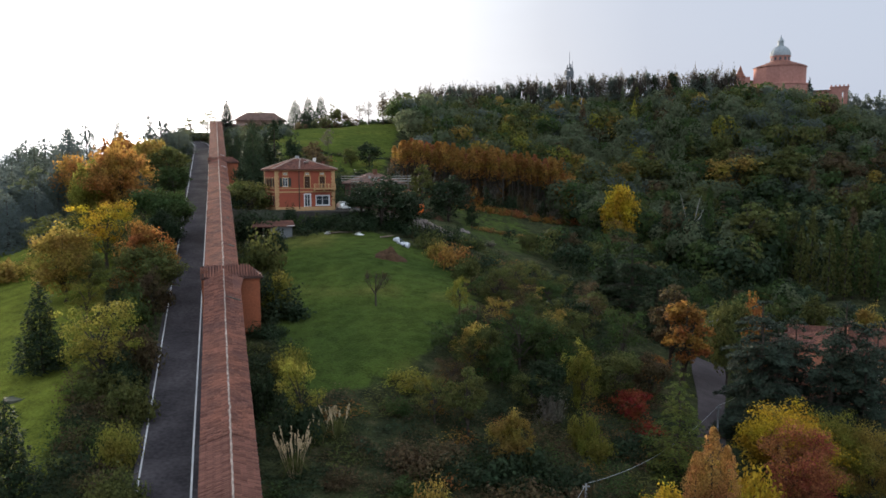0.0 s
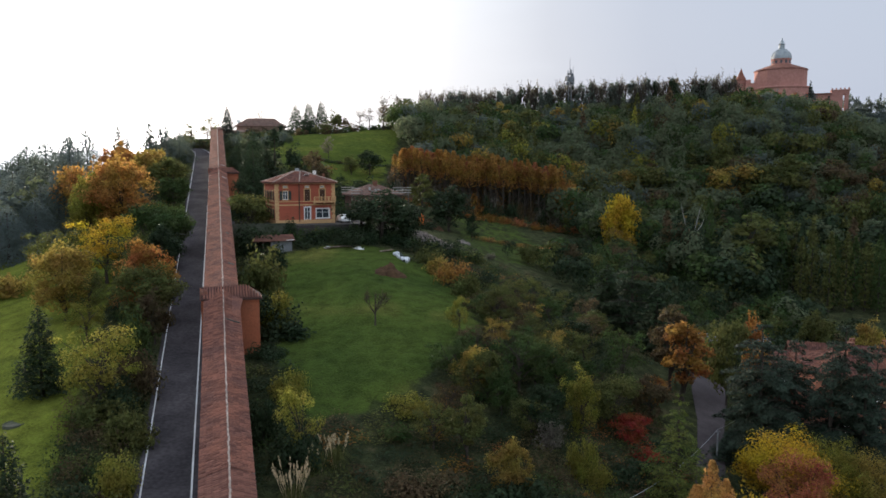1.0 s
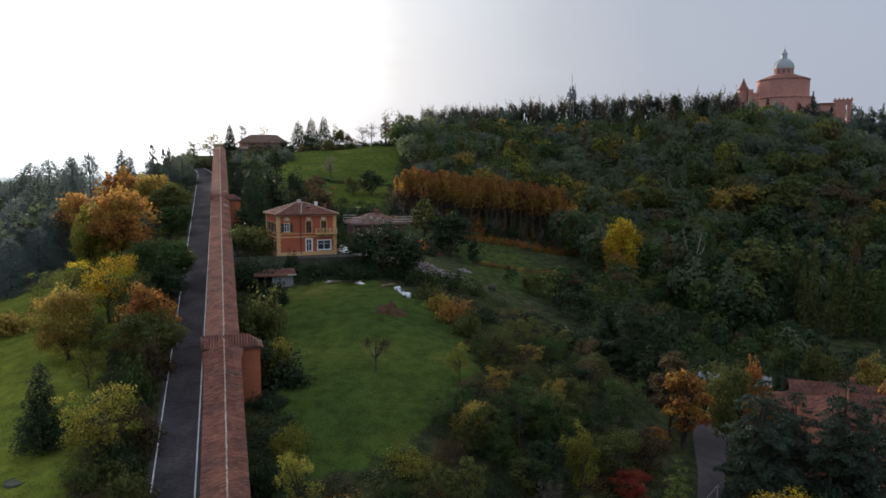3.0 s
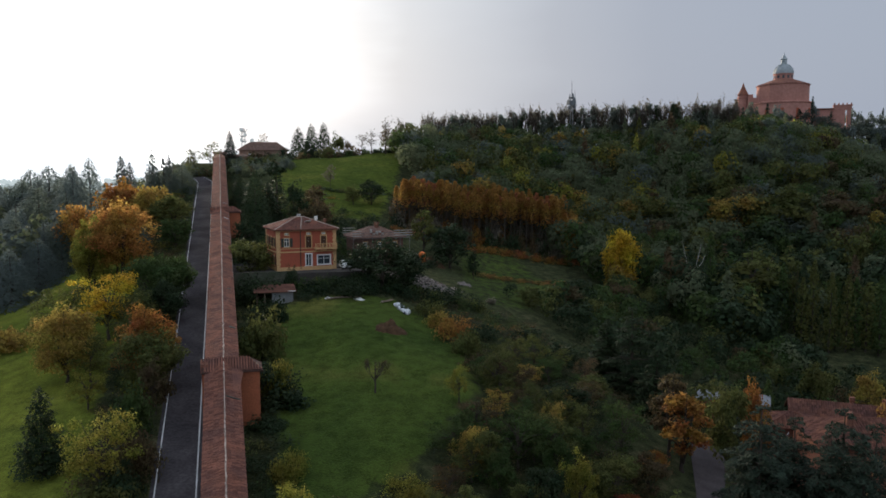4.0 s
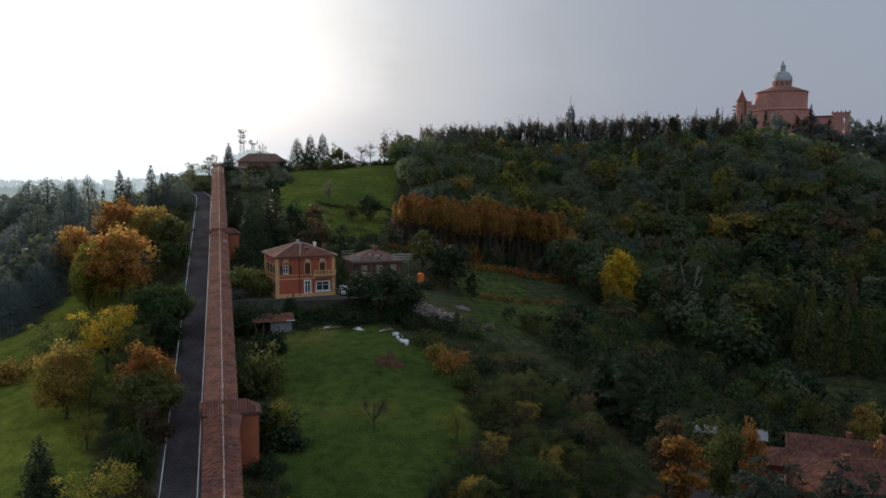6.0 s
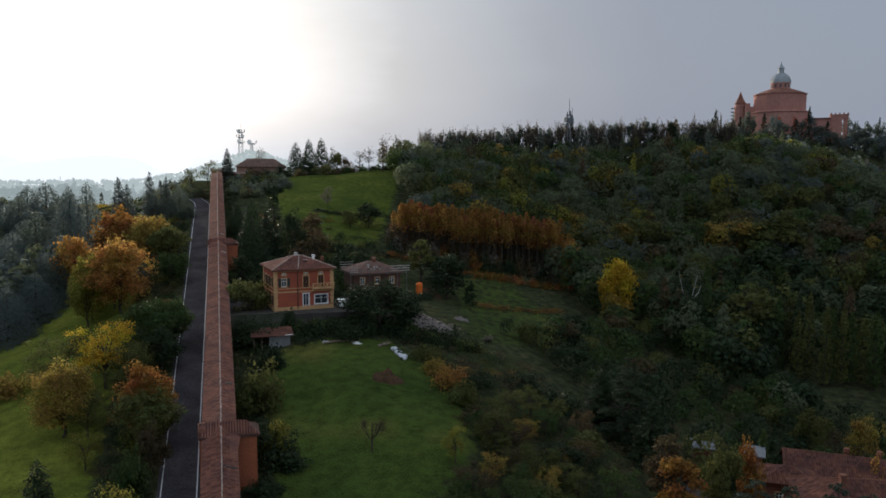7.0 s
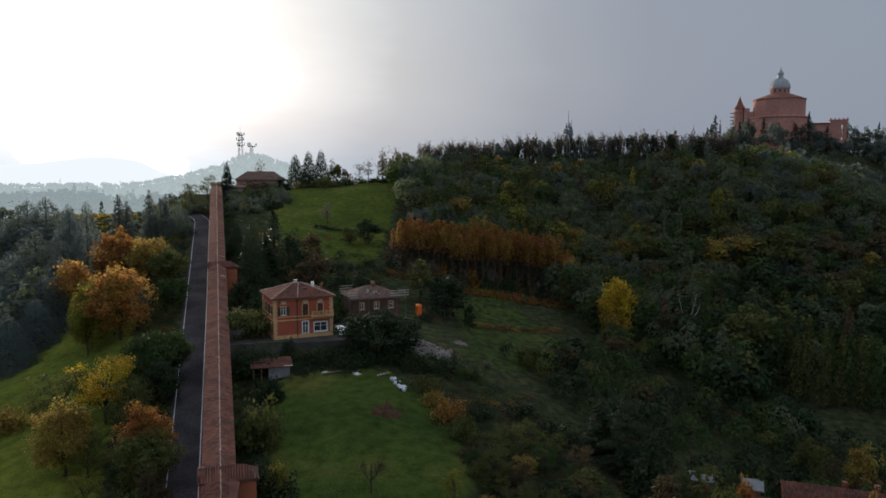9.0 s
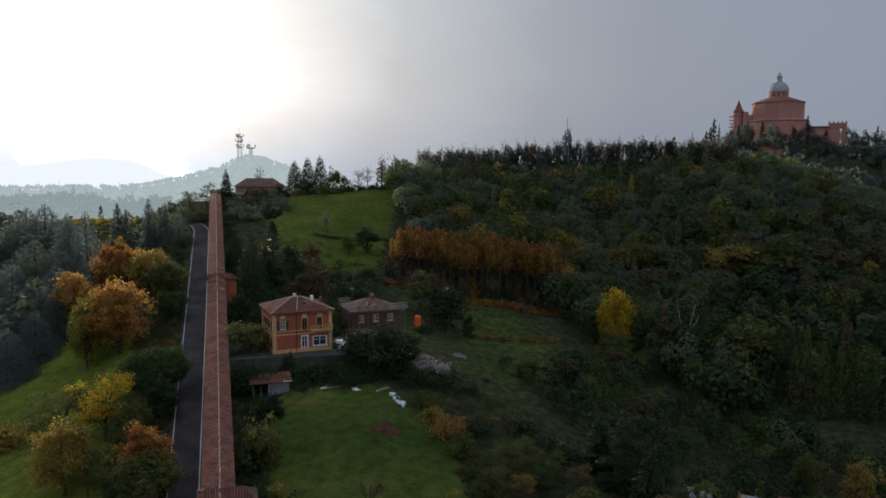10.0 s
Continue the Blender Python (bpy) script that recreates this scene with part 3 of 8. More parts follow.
                verts.append(v @ m[:3, :3].T + m[:3, 3])
                quads.append(f + count)
                count += len(v)
        s += pitch
    tiles = new("tile_cover", mesh_of("tile_cover", np.concatenate(verts), np.concatenate(quads), [TILE], smooth=True))
    tiles.parent = root
    tagged(tiles, kind="stuff")
    # ridge: short half-rounds in pale mortar
    verts, quads, count = [], [], 0
    v, f = tile_shape(0.40, 0.17, 0.10)
    s = 20.0
    while s < TOP:
        m = Matrix.Translation(roof_point(s, 0.0, 0.035)) @ pose(0, 0, 0, 0, 0, TURN_UP + 90 + rng.normal(0, 2.0)) @ pose(0, 0, 0, 0, -9.6, 0)
        m = np.array(m @ Matrix.Translation((0, 0.02 * rng.normal(), 0)))
        verts.append(v @ m[:3, :3].T + m[:3, 3])
        quads.append(f + count)
        count += len(v)
        s += 0.36
    ridge = new("ridge_tiles", mesh_of("ridge_tiles", np.concatenate(verts), np.concatenate(quads), [MORTAR], smooth=True))
    ridge.parent = root
    tagged(ridge, "mortared ridge tiles, paler than the roof", kind="stuff")
    # gutter along the valley eaves
    bm = bmesh.new()
    rows = []
    for k in range(121):
        s = -120 + (TOP + 120) * k / 120
        rows.append([bm.verts.new(roof_point(s, q, lift)) for q, lift in ((HALF + 0.01, -0.02), (HALF + 0.13, -0.0), (HALF + 0.13, -0.12), (HALF + 0.01, -0.13))])
    for a, b in zip(rows, rows[1:]):
        for i in range(4):
            bm.faces.new((a[i], a[(i + 1) % 4], b[(i + 1) % 4], b[i]))
    bmesh.ops.recalc_face_normals(bm, faces=bm.faces[:])
    part("gutter", bm, DULL, root, "dull zinc gutter")
    return root


portico = build_portico()


def cross_block(s, name, left, right, label, lift, deep=3.6):
    """A chapel-like block across the portico: walls, a tiled cross roof with a hipped valley end, a coping on the road side."""
    root = new(name)
    x, y = xy_of(s, 0)
    top = ridge_height(s) + lift
    root.matrix_world = pose(x, y, top, 0, 0, TURN_UP)
    tagged(root, label, "chapel")
    h = deep / 2
    low = -RISE - 2.5
    bm = bmesh.new()
    box(bm, 1.3, right, -h + 0.3, h - 0.3, low, -0.75)
    part("wall", bm, ORANGE, root, "orange plastered wall")
    bm = bmesh.new()
    box(bm, left, -1.3, -h + 0.45, h - 0.45, low + 1.5, -0.75)
    part("pier", bm, ORANGE, root)
    bm = bmesh.new()
    box(bm, -1.3, 1.3, -h + 0.4, h - 0.4, -2.4, -0.75)
    part("gable_wall", bm, ORANGE, root)
    bm = bmesh.new()                                    # roof: ridge across, hip to the valley
    e = right + 0.35
    a = [bm.verts.new(p) for p in ((left, -h, -0.7), (e, -h, -0.8), (e, h, -0.8), (left, h, -0.7), (left, 0, 0.42), (e - 1.5, 0, 0.38))]
    b = [bm.verts.new((v.co.x, v.co.y, v.co.z - 0.14)) for v in a[:4]]
    for f in ((a[0], a[1], a[5], a[4]), (a[2], a[3], a[4], a[5]), (a[1], a[2], a[5]), (a[3], a[0], a[4]), tuple(b[::-1]),
              (a[0], b[0], b[1], a[1]), (a[1], b[1], b[2], a[2]), (a[2], b[2], b[3], a[3]), (a[3], b[3], b[0], a[0])):
        bm.faces.new(f)
    bmesh.ops.recalc_face_normals(bm, faces=bm.faces[:])
    part("roof", bm, TILE_GAP_SHADE, root)
    rng = np.random.default_rng(int(s))
    pieces = []
    for side in (-1, 1):
        t = left + 0.35
        while t < e:
            hip = max(0.0, (t - (e - 1.5)) / 1.5)
            run = h * (1 - hip) * 1.12
            if run > 0.2:
                v, f = tile_shape(run, 0.22, 0.13)
                slope = math.degrees(math.atan2(1.15, h))
                m = pose(t, side * h * hip, 0.42 - 1.15 * hip + 0.03 + 0.012 * rng.normal(), 0, 0, 90 * side) @ pose(0, 0, 0, 0, slope, 0)
                m = np.array(m)
                pieces.append((v @ m[:3, :3].T + m[:3, 3], f))
            t += 0.30
    v, q = joined(pieces)
    cover = new("tile_cover", mesh_of("tile_cover", v, q, [TILE], smooth=True))
    cover.parent = root
    tagged(cover, kind="stuff")
    bm = bmesh.new()                                    # coping on the road side
    for x0 in (left - 0.12, left + 0.36):
        k = -h * 0.62
        while k < h * 0.62:
            box(bm, x0, x0 + 0.36, k, k + 0.19, -0.9, 0.02 + 0.42 * (1 - abs(k) / h) - 0.1)
            k += 0.24
    part("coping", bm, BRICK, root, "stepped brick coping")
    return root


cross_block(85.1, "chapel_block", -2.35, 3.85, "orange plastered chapel block with a hipped tile roof", -0.10, 4.0)
cross_block(170.6, "chapel_block", -2.1, 4.1, "orange plastered block across the upper portico", -0.10, 3.8)

# the building across the end of the straight run, at the hilltop
gate = new("gatehouse")
x, y = xy_of(TOP + 0.5, 0)
gate.matrix_world = pose(x, y, ridge_height(TOP), 0, 0, TURN_UP)
tagged(gate, "long brown brick building closing the portico at the hilltop", "building")
bm = bmesh.new()
box(bm, -2.2, 2.4, 0.0, 4.6, -9, 0.25)
box(bm, 2.4, 10.0, 0.4, 4.4, -9, -0.75)
part("wall", bm, HAZED_BRICK, gate)
bm = bmesh.new()
for x0, x1, z in ((-2.6, 2.8, 0.25), (2.8, 10.4, -0.75)):
    a = [bm.verts.new((px, py, pz)) for px in (x0, x1) for py, pz in ((-0.35, z), (2.35, z + 0.75), (5.0, z), (5.0, z - 0.12), (-0.35, z - 0.12))]
    for i in range(5):
        bm.faces.new((a[i], a[(i + 1) % 5], a[5 + (i + 1) % 5], a[5 + i]))
    bm.faces.new(a[:5][::-1])
    bm.faces.new(a[5:])
bmesh.ops.recalc_face_normals(bm, faces=bm.faces[:])
part("roof", bm, TILE_HAZED, gate)


# ---- the villa ----
def pierced_wall(bm, w, low, high, holes, face, thick=0.32):
    """A wall from x 0 to w with openings (middle, sill, width, height) that go through it."""
    xs = sorted({0.0, w, *[u - a / 2 for u, z, a, h in holes], *[u + a / 2 for u, z, a, h in holes]})
    zs = sorted({low, high, *[z for u, z, a, h in holes], *[z + h for u, z, a, h in holes]})
    for x0, x1 in zip(xs, xs[1:]):
        for z0, z1 in zip(zs, zs[1:]):
            mx, mz = (x0 + x1) / 2, (z0 + z1) / 2
            if not any(abs(mx - u) < a / 2 and z < mz < z + h for u, z, a, h in holes):
                box(bm, x0, x1, 0, thick, z0, z1, face)


def opening(root, u, z, w, h, face, kind="window", shutters=False, trim=None):
    """A window or door let into a facade. face: a matrix whose x runs along the wall, y into it, z up."""
    bm = bmesh.new()
    for x0, x1, z0, z1 in ((-w / 2 - 0.14, -w / 2, -0.1, h + 0.14), (w / 2, w / 2 + 0.14, -0.1, h + 0.14), (-w / 2, w / 2, h, h + 0.14)):
        box(bm, x0, x1, -0.07, 0.1, z0, z1)
    if kind == "window":
        box(bm, -w / 2 - 0.2, w / 2 + 0.2, -0.14, 0.1, -0.12, 0.0)
    win = part(kind, bm, trim or CREAM, root)
    win.matrix_local = face @ pose(u, 0, z)
    bm = bmesh.new()
    box(bm, -w / 2, w / 2, 0.2, 0.23, 0, h)
    part("pane", bm, GLASS, win)
    bm = bmesh.new()
    for x0, x1, z0, z1 in ((-w / 2, -w / 2 + 0.09, 0, h), (w / 2 - 0.09, w / 2, 0, h), (-0.045, 0.045, 0, h), (-w / 2, w / 2, 0, 0.1), (-w / 2, w / 2, h - 0.09, h), (-w / 2, w / 2, h * 0.62, h * 0.62 + 0.06)):
        box(bm, x0, x1, 0.13, 0.19, z0, z1)
    part("frame", bm, WHITE, win)
    if shutters == "panel":
        for side in (-1, 1):
            bm = bmesh.new()
            box(bm, min(0.01 * side, side * w / 2), max(0.01 * side, side * w / 2), 0.03, 0.08, 0.02, h - 0.01)
            for k in range(9):
                zz = 0.1 + (h - 0.2) * k / 9
                box(bm, min(0.06 * side, side * (w / 2 - 0.05)), max(0.06 * side, side * (w / 2 - 0.05)), 0.01, 0.04, zz, zz + (h - 0.2) / 15)
            part("shutter", bm, BROWN, win, "closed brown louvred shutter")
    elif shutters:
        for side in (-1, 1):
            bm = bmesh.new()
            box(bm, side * (w / 2 + 0.08) + (0 if side > 0 else -w / 2), side * (w / 2 + 0.08) + (w / 2 if side > 0 else 0), -0.13, -0.085, 0.0, h)
            for k in range(8):
                zz = 0.08 + (h - 0.16) * k / 8
                box(bm, side * (w / 2 + 0.12) + (0 if side > 0 else -w / 2 + 0.08), side * (w / 2 + 0.12) + (w / 2 - 0.08 if side > 0 else 0), -0.15, -0.12, zz, zz + (h - 0.16) / 14)
            part("shutter", bm, SHUTTER, win)
    return win


def hip_roof(root, w, d, z, rise, over=0.6, mat=None, ridge=None):
    """A hipped roof with tiles over a block w by d, from the corner (0, 0)."""
    mat = mat or TILE
    r = min(w, d) / 2 if ridge is None else ridge
    bm = bmesh.new()
    x0, x1, y0, y1 = -over, w + over, -over, d + over
    if w >= d:
        p, q = (x0 + r + over, (y0 + y1) / 2), (x1 - r - over, (y0 + y1) / 2)
    else:
        p, q = ((x0 + x1) / 2, y0 + r + over), ((x0 + x1) / 2, y1 - r - over)
    a = [bm.verts.new((*c, z)) for c in ((x0, y0), (x1, y0), (x1, y1), (x0, y1))]
    t = [bm.verts.new((*p, z + rise)), bm.verts.new((*q, z + rise))]
    b = [bm.verts.new((v.co.x, v.co.y, z - 0.18)) for v in a]
    if w >= d:
        tops = ((a[0], a[1], t[1], t[0]), (a[2], a[3], t[0], t[1]), (a[1], a[2], t[1]), (a[3], a[0], t[0]))
    else:
        tops = ((a[1], a[2], t[1], t[0]), (a[3], a[0], t[0], t[1]), (a[0], a[1], t[0]), (a[2], a[3], t[1]))
    for f in (*tops, tuple(b[::-1]), (a[0], b[0], b[1], a[1]), (a[1], b[1], b[2], a[2]), (a[2], b[2], b[3], a[3]), (a[3], b[3], b[0], a[0])):
        bm.faces.new(f)
    bmesh.ops.recalc_face_normals(bm, faces=bm.faces[:])
    top = part("roof", bm, mat, root, "hipped roof of clay tiles")
    # tile runs down each slope
    pieces = []
    rng = np.random.default_rng(int(w * 10))
    for f in [[Vector(v) for v in face] for face in ([tuple(v) for v in zip(*[iter(co)] * 3)] for co in ([c for v in poly.vertices for c in top.data.vertices[v].co] for poly in list(top.data.polygons)[:4]))]:
        normal = (f[1] - f[0]).cross(f[2] - f[0]).normalized()
        if normal.z < 0:
            normal = -normal
        eave = sorted(f, key=lambda v: v.z)[:2]
        crest = [v for v in f if v.z > z + 0.1]
        along = (eave[1] - eave[0])
        length = along.length
        along.normalize()
        upway = normal.cross(along)
        if upway.z < 0:
            upway = -upway
        full = max((v - eave[0]).dot(upway) for v in crest)
        spots = sorted((v - eave[0]).dot(along) for v in crest)
        u = 0.15
        while u < length:
            run = full * min(1.0, u / max(spots[0], 1e-3), (length - u) / max(length - spots[-1], 1e-3))
            if run > 0.3:
                m = Matrix((-upway, along, normal)).transposed().to_4x4()
                if m.determinant() < 0:
                    m = m @ Matrix.Diagonal((1, -1, 1, 1))
                m = np.array(m)
                courses = max(1, round(run / 0.55))
                for c in range(courses):
                    v, q = tile_shape(run / courses * 1.06, 0.27, 0.11)
                    top_at = eave[0] + along * (u + 0.012 * rng.normal()) + upway * (run * (1 - c / courses)) + normal * (0.02 + 0.012 * rng.normal())
                    pieces.append((v @ m[:3, :3].T + np.array(top_at), q))
            u += 0.31
    v, q = joined(pieces)
    cover = new("tile_cover", mesh_of("tile_cover", v, q, [mat], smooth=True))
    cover.parent = top
    tagged(cover, kind="stuff")
    bm = bmesh.new()
    for edge in (((x0, y0, z), (*p, z + rise)), ((x1, y0, z), (*(q_ := ((x1 - r - over, (y0 + y1) / 2) if w >= d else p)), z + rise)), ((x0, y1, z), (*(p if w >= d else ((x0 + x1) / 2, y1 - r - over)), z + rise)),
                 ((x1, y1, z), (*((x1 - r - over, (y0 + y1) / 2) if w >= d else ((x0 + x1) / 2, y1 - r - over)), z + rise)), ((*p, z + rise), (*((x1 - r - over, (y0 + y1) / 2) if w >= d else ((x0 + x1) / 2, y1 - r - over)), z + rise))):
        v, f = tube([Vector(edge[0]) + Vector((0, 0, 0.06)), Vector(edge[1]) + Vector((0, 0, 0.06))], (0.13, 0.13), 6)
        vs = [bm.verts.new(tuple(c)) for c in v]
        for k in f:
            bm.faces.new([vs[i] for i in k])
    part("hip_tiles", bm, MORTAR if mat is TILE else mat, top)
    return top


def chimney(root, x, y, z, h=1.3, w=0.6, mat=None, cap=True):
    bm = bmesh.new()
    box(bm, x - w / 2, x + w / 2, y - w / 2, y + w / 2, z - 0.8, z + h)
    if cap:
        box(bm, x - w * 0.68, x + w * 0.68, y - w * 0.68, y + w * 0.68, z + h, z + h + 0.12)
        for sx in (-1, 1):
            for sy in (-1, 1):
                box(bm, x + sx * w * 0.4 - 0.08, x + sx * w * 0.4 + 0.08, y + sy * w * 0.4 - 0.08, y + sy * w * 0.4 + 0.08, z + h + 0.12, z + h + 0.36)
        box(bm, x - w * 0.62, x + w * 0.62, y - w * 0.62, y + w * 0.62, z + h + 0.36, z + h + 0.46)
    return part("chimney", bm, mat or BRICK, root)


VILLA = pose(-29.6, 130.4, 21.0, 0, 0, 24)               # front corner nearest the portico; x along the front, y into the house


def build_villa():
    root = new("villa")
    root.matrix_world = VILLA
    tagged(root, "two-storey red villa with ochre quoins and a hipped tile roof", "house")
    w, d, h = 10.75, 10.2, 7.4
    bm = bmesh.new()
    front = pose(0, 0, 0)
    side = Matrix(((0, 1, 0, 0), (-1, 0, 0, d), (0, 0, 1, 0), (0, 0, 0, 1)))
    fronts = [(1.75, 4.35, 0.95, 1.55, front, "window", True, None), (5.7, 4.05, 1.0, 2.1, front, "door", "panel", None), (8.45, 4.05, 1.0, 2.1, front, "door", "panel", None),
              (5.7, 0.75, 1.05, 2.2, front, "door", False, WHITE), (8.5, 0.95, 2.4, 1.7, front, "window", False, WHITE)]
    fronts += [(u, 6.45, 0.7, 0.36, front, "window", False, None) for u in (1.75, 5.7, 8.45)]
    fronts += [(u, 4.3, 0.95, 1.6, side, "window", True, None) for u in (2.4, 5.2, 8.0)]
    fronts += [(u, 1.0, 0.95, 1.7, side, "window", True, None) for u in (2.4, 5.2, 8.0)]
    pierced_wall(bm, w, -2.5, h, [f[:4] for f in fronts if f[4] is front], front)
    pierced_wall(bm, d - 0.64, -2.5, h, [(f[0] - 0.32, *f[1:4]) for f in fronts if f[4] is side], side @ pose(0.32, 0, 0))
    box(bm, 0.36, w, 0.36, d, -2.5, h)
    part("wall", bm, RED_WALL, root, "red plastered walls")
    bm = bmesh.new()                                      # plinth, quoins, string courses, cornice
    box(bm, -0.06, w + 0.06, -0.06, 0.0, -2.5, 0.7)
    box(bm, -0.06, 0.0, 0.0, d + 0.06, -2.5, 0.7)
    box(bm, w, w + 0.06, 0.0, d + 0.06, -2.5, 0.7)
    part("plinth", bm, CREAM, root)
    for x0, y0 in ((0, 0), (w, 0), (0, d), (w, d)):
        for k in range(16):
            z0 = 0.7 + k * 0.4
            u = 0.62 if k % 2 else 0.5
            bm = bmesh.new()
            box(bm, x0 - 0.07 if x0 == 0 else x0 - u, x0 + u if x0 == 0 else x0 + 0.07, y0 - 0.07 if y0 == 0 else y0 - u, y0 + u if y0 == 0 else y0 + 0.07, z0 + 0.015, z0 + 0.385)
            part("quoin_stone", bm, CREAM, root)
    for z0, z1, out, name in ((3.28, 3.5, 0.1, "string_course"), (3.95, 4.08, 0.07, "sill_course"), (h - 0.28, h, 0.16, "cornice")):
        bm = bmesh.new()
        box(bm, -out, w + out, -out, 0.02, z0, z1)
        box(bm, -out, w + out, d - 0.02, d + out, z0, z1)
        box(bm, -out, 0.02, 0.02, d - 0.02, z0, z1)
        box(bm, w - 0.02, w + out, 0.02, d - 0.02, z0, z1)
        part(name, bm, CREAM, root)
    hip_roof(root, w, d, h + 0.02, 1.95, 0.48, ridge=4.6)
    for u, z, a, hh, face, kind, closed, trim in fronts:
        opening(root, u, z, a, hh, face, kind, closed, trim)
    # balcony over the garden window
    bm = bmesh.new()
    box(bm, 6.7, 10.7, -1.0, 0.0, 3.78, 3.93)
    for x in (6.9, 8.7, 10.5):
        box(bm, x - 0.1, x + 0.1, -0.8, 0, 3.52, 3.78)
    balcony = part("balcony", bm, CREAM, root, "balcony with a pale balustrade")
    for x in (6.8, 8.05, 9.35, 10.6):
        bm = bmesh.new()
        box(bm, x - 0.11, x + 0.11, -0.99, -0.79, 3.93, 4.82)
        part("pier", bm, CREAM, balcony)
    bm = bmesh.new()
    box(bm, 6.68, 10.72, -1.0, -0.80, 4.76, 4.86)
    k = 7.1
    while k < 10.4:
        box(bm, k - 0.035, k + 0.035, -0.93, -0.86, 3.93, 4.76)
        k += 0.31
    part("balustrade", bm, CREAM, balcony)
    bm = bmesh.new()                                       # downpipe
    v, f = tube([(4.2, -0.12, 0.3), (4.2, -0.12, 7.2)], (0.07, 0.07), 8)
    vs = [bm.verts.new(tuple(c)) for c in v]
    for q in f:
        bm.faces.new([vs[i] for i in q])
    part("downpipe", bm, SHUTTER, root)
    chimney(root, 8.2, 4.4, 8.6, 0.5, 0.42, WHITE)
    chimney(root, 10.3, 6.0, 7.7, 0.8, 0.4)
    chimney(root, 5.2, 5.4, 9.25, 0.25, 0.5, METAL)
    bm = bmesh.new()
    v, f = tube([(5.6, 4.8, 9.35), (4.2, -0.44, 7.5)], (0.12, 0.12), 6)
    vs = [bm.verts.new(tuple(c)) for c in v]
    for q in f:
        bm.faces.new([vs[i] for i in q])
    part("roof_hip", bm, MORTAR, root)
    bm = bmesh.new()
    box(bm, -0.45, 0.45, -0.02, 0.02, -0.6, 0.6)
    light = part("skylight", bm, WHITE, root)
    light.matrix_local = pose(6.2, 2.6, 8.66, 68, 0, 0)
    return root


build_villa()


def build_villa_works():
    """The neighbouring house under repair, its roof half laid and a scaffold at the eaves."""
    root = new("house_under_repair")
    root.matrix_world = pose(-17.4, 147.0, 19.5, 0, 0, 22)
    tagged(root, "small brick house under repair behind trees, with roof scaffold", "house")
    w, d, h = 9.8, 8.0, 6.2
    bm = bmesh.new()
    pierced_wall(bm, w, -3, h, [(u, 3.9, 0.9, 1.4) for u in (1.8, 4.9, 8.0)], pose(0, 0, 0))
    box(bm, 0, w, 0.34, d, -3, h)
    part("wall", bm, DARK_BRICK, root)
    hip_roof(root, w, d, h + 0.02, 1.9, 0.5, TILE_HAZED)
    for u in (1.8, 4.9, 8.0):
        opening(root, u, 3.9, 0.9, 1.4, pose(0, 0, 0), "window")
    for z in (h - 0.1, h + 0.5, h + 1.0):
        bm = bmesh.new()
        for a, b in (((-1, -1.2, z), (w + 1, -1.2, z)), ((w + 1, -1.2, z), (w + 1, 4, z)), ((-1, -1.2, z), (-1, 4, z))):
            v, f = tube([a, b], (0.04, 0.04), 6)
            vs = [bm.verts.new(tuple(c)) for c in v]
            for q in f:
                bm.faces.new([vs[i] for i in q])
        part("scaffold_rail", bm, DULL, root)
    for k in range(7):
        bm = bmesh.new()
        x = -1 + (w + 2) * k / 6
        v, f = tube([(x, -1.2, -3), (x, -1.2, h + 1.2)], (0.05, 0.05), 6)
        vs = [bm.verts.new(tuple(c)) for c in v]
        for q in f:
            bm.faces.new([vs[i] for i in q])
        part("scaffold_post", bm, DULL, root)
    for a, b, y in ((7.4, w + 1.6, -1.28), (-1.2, 0.6, -1.28), (-0.6, 2.2, d + 0.9)):
        for z in (h + 0.35, h + 0.85, h + 1.35):
            bm = bmesh.new()
            box(bm, a, b, y - 0.03, y, z, z + 0.13)
            part("guard_board", bm, CONCRETE, root)
    for k in range(11):
        u, v = 3.0 + 0.62 * (k % 5) + 0.2 * (k // 5), 0.5 + 0.75 * (k // 5)
        bm = bmesh.new()
        box(bm, u, u + 0.42, v, v + 0.34, h + 0.1, h + 0.02 + 1.9 * (v + 0.5) / (d / 2 + 0.5) + 0.42)
        part("tile_stack", bevelled(bm, 0.03), CONCRETE if k % 3 else TILE, root)
    chimney(root, 5.2, 3.6, h + 1.5, 0.9, 0.7)
    return root


build_villa_works()


# ---- trees ----
def leaf_cards(at, out, size, rng):
    """A small pointed card at each place, facing more or less along out."""
    n = len(at)
    out = out / np.maximum(np.linalg.norm(out, axis=1, keepdims=True), 1e-6)
    side = np.cross(out, rng.normal(0, 1, (n, 3)))
    side /= np.maximum(np.linalg.norm(side, axis=1, keepdims=True), 1e-6)
    other = np.cross(out, side)
    long = (size * rng.uniform(0.6, 1.25, (n, 1))) * 0.5
    wide = long * rng.uniform(0.55, 0.85, (n, 1))
    curl = out * long * rng.uniform(-0.3, 0.3, (n, 1))
    verts = np.stack([at + side * long + curl, at + other * wide, at - side * long + curl, at - other * wide], 1).reshape(-1, 3)
    return verts, np.arange(4 * n).reshape(n, 4)


def around(rng, n):
    v = rng.normal(0, 1, (n, 3))
    return v / np.linalg.norm(v, axis=1, keepdims=True)


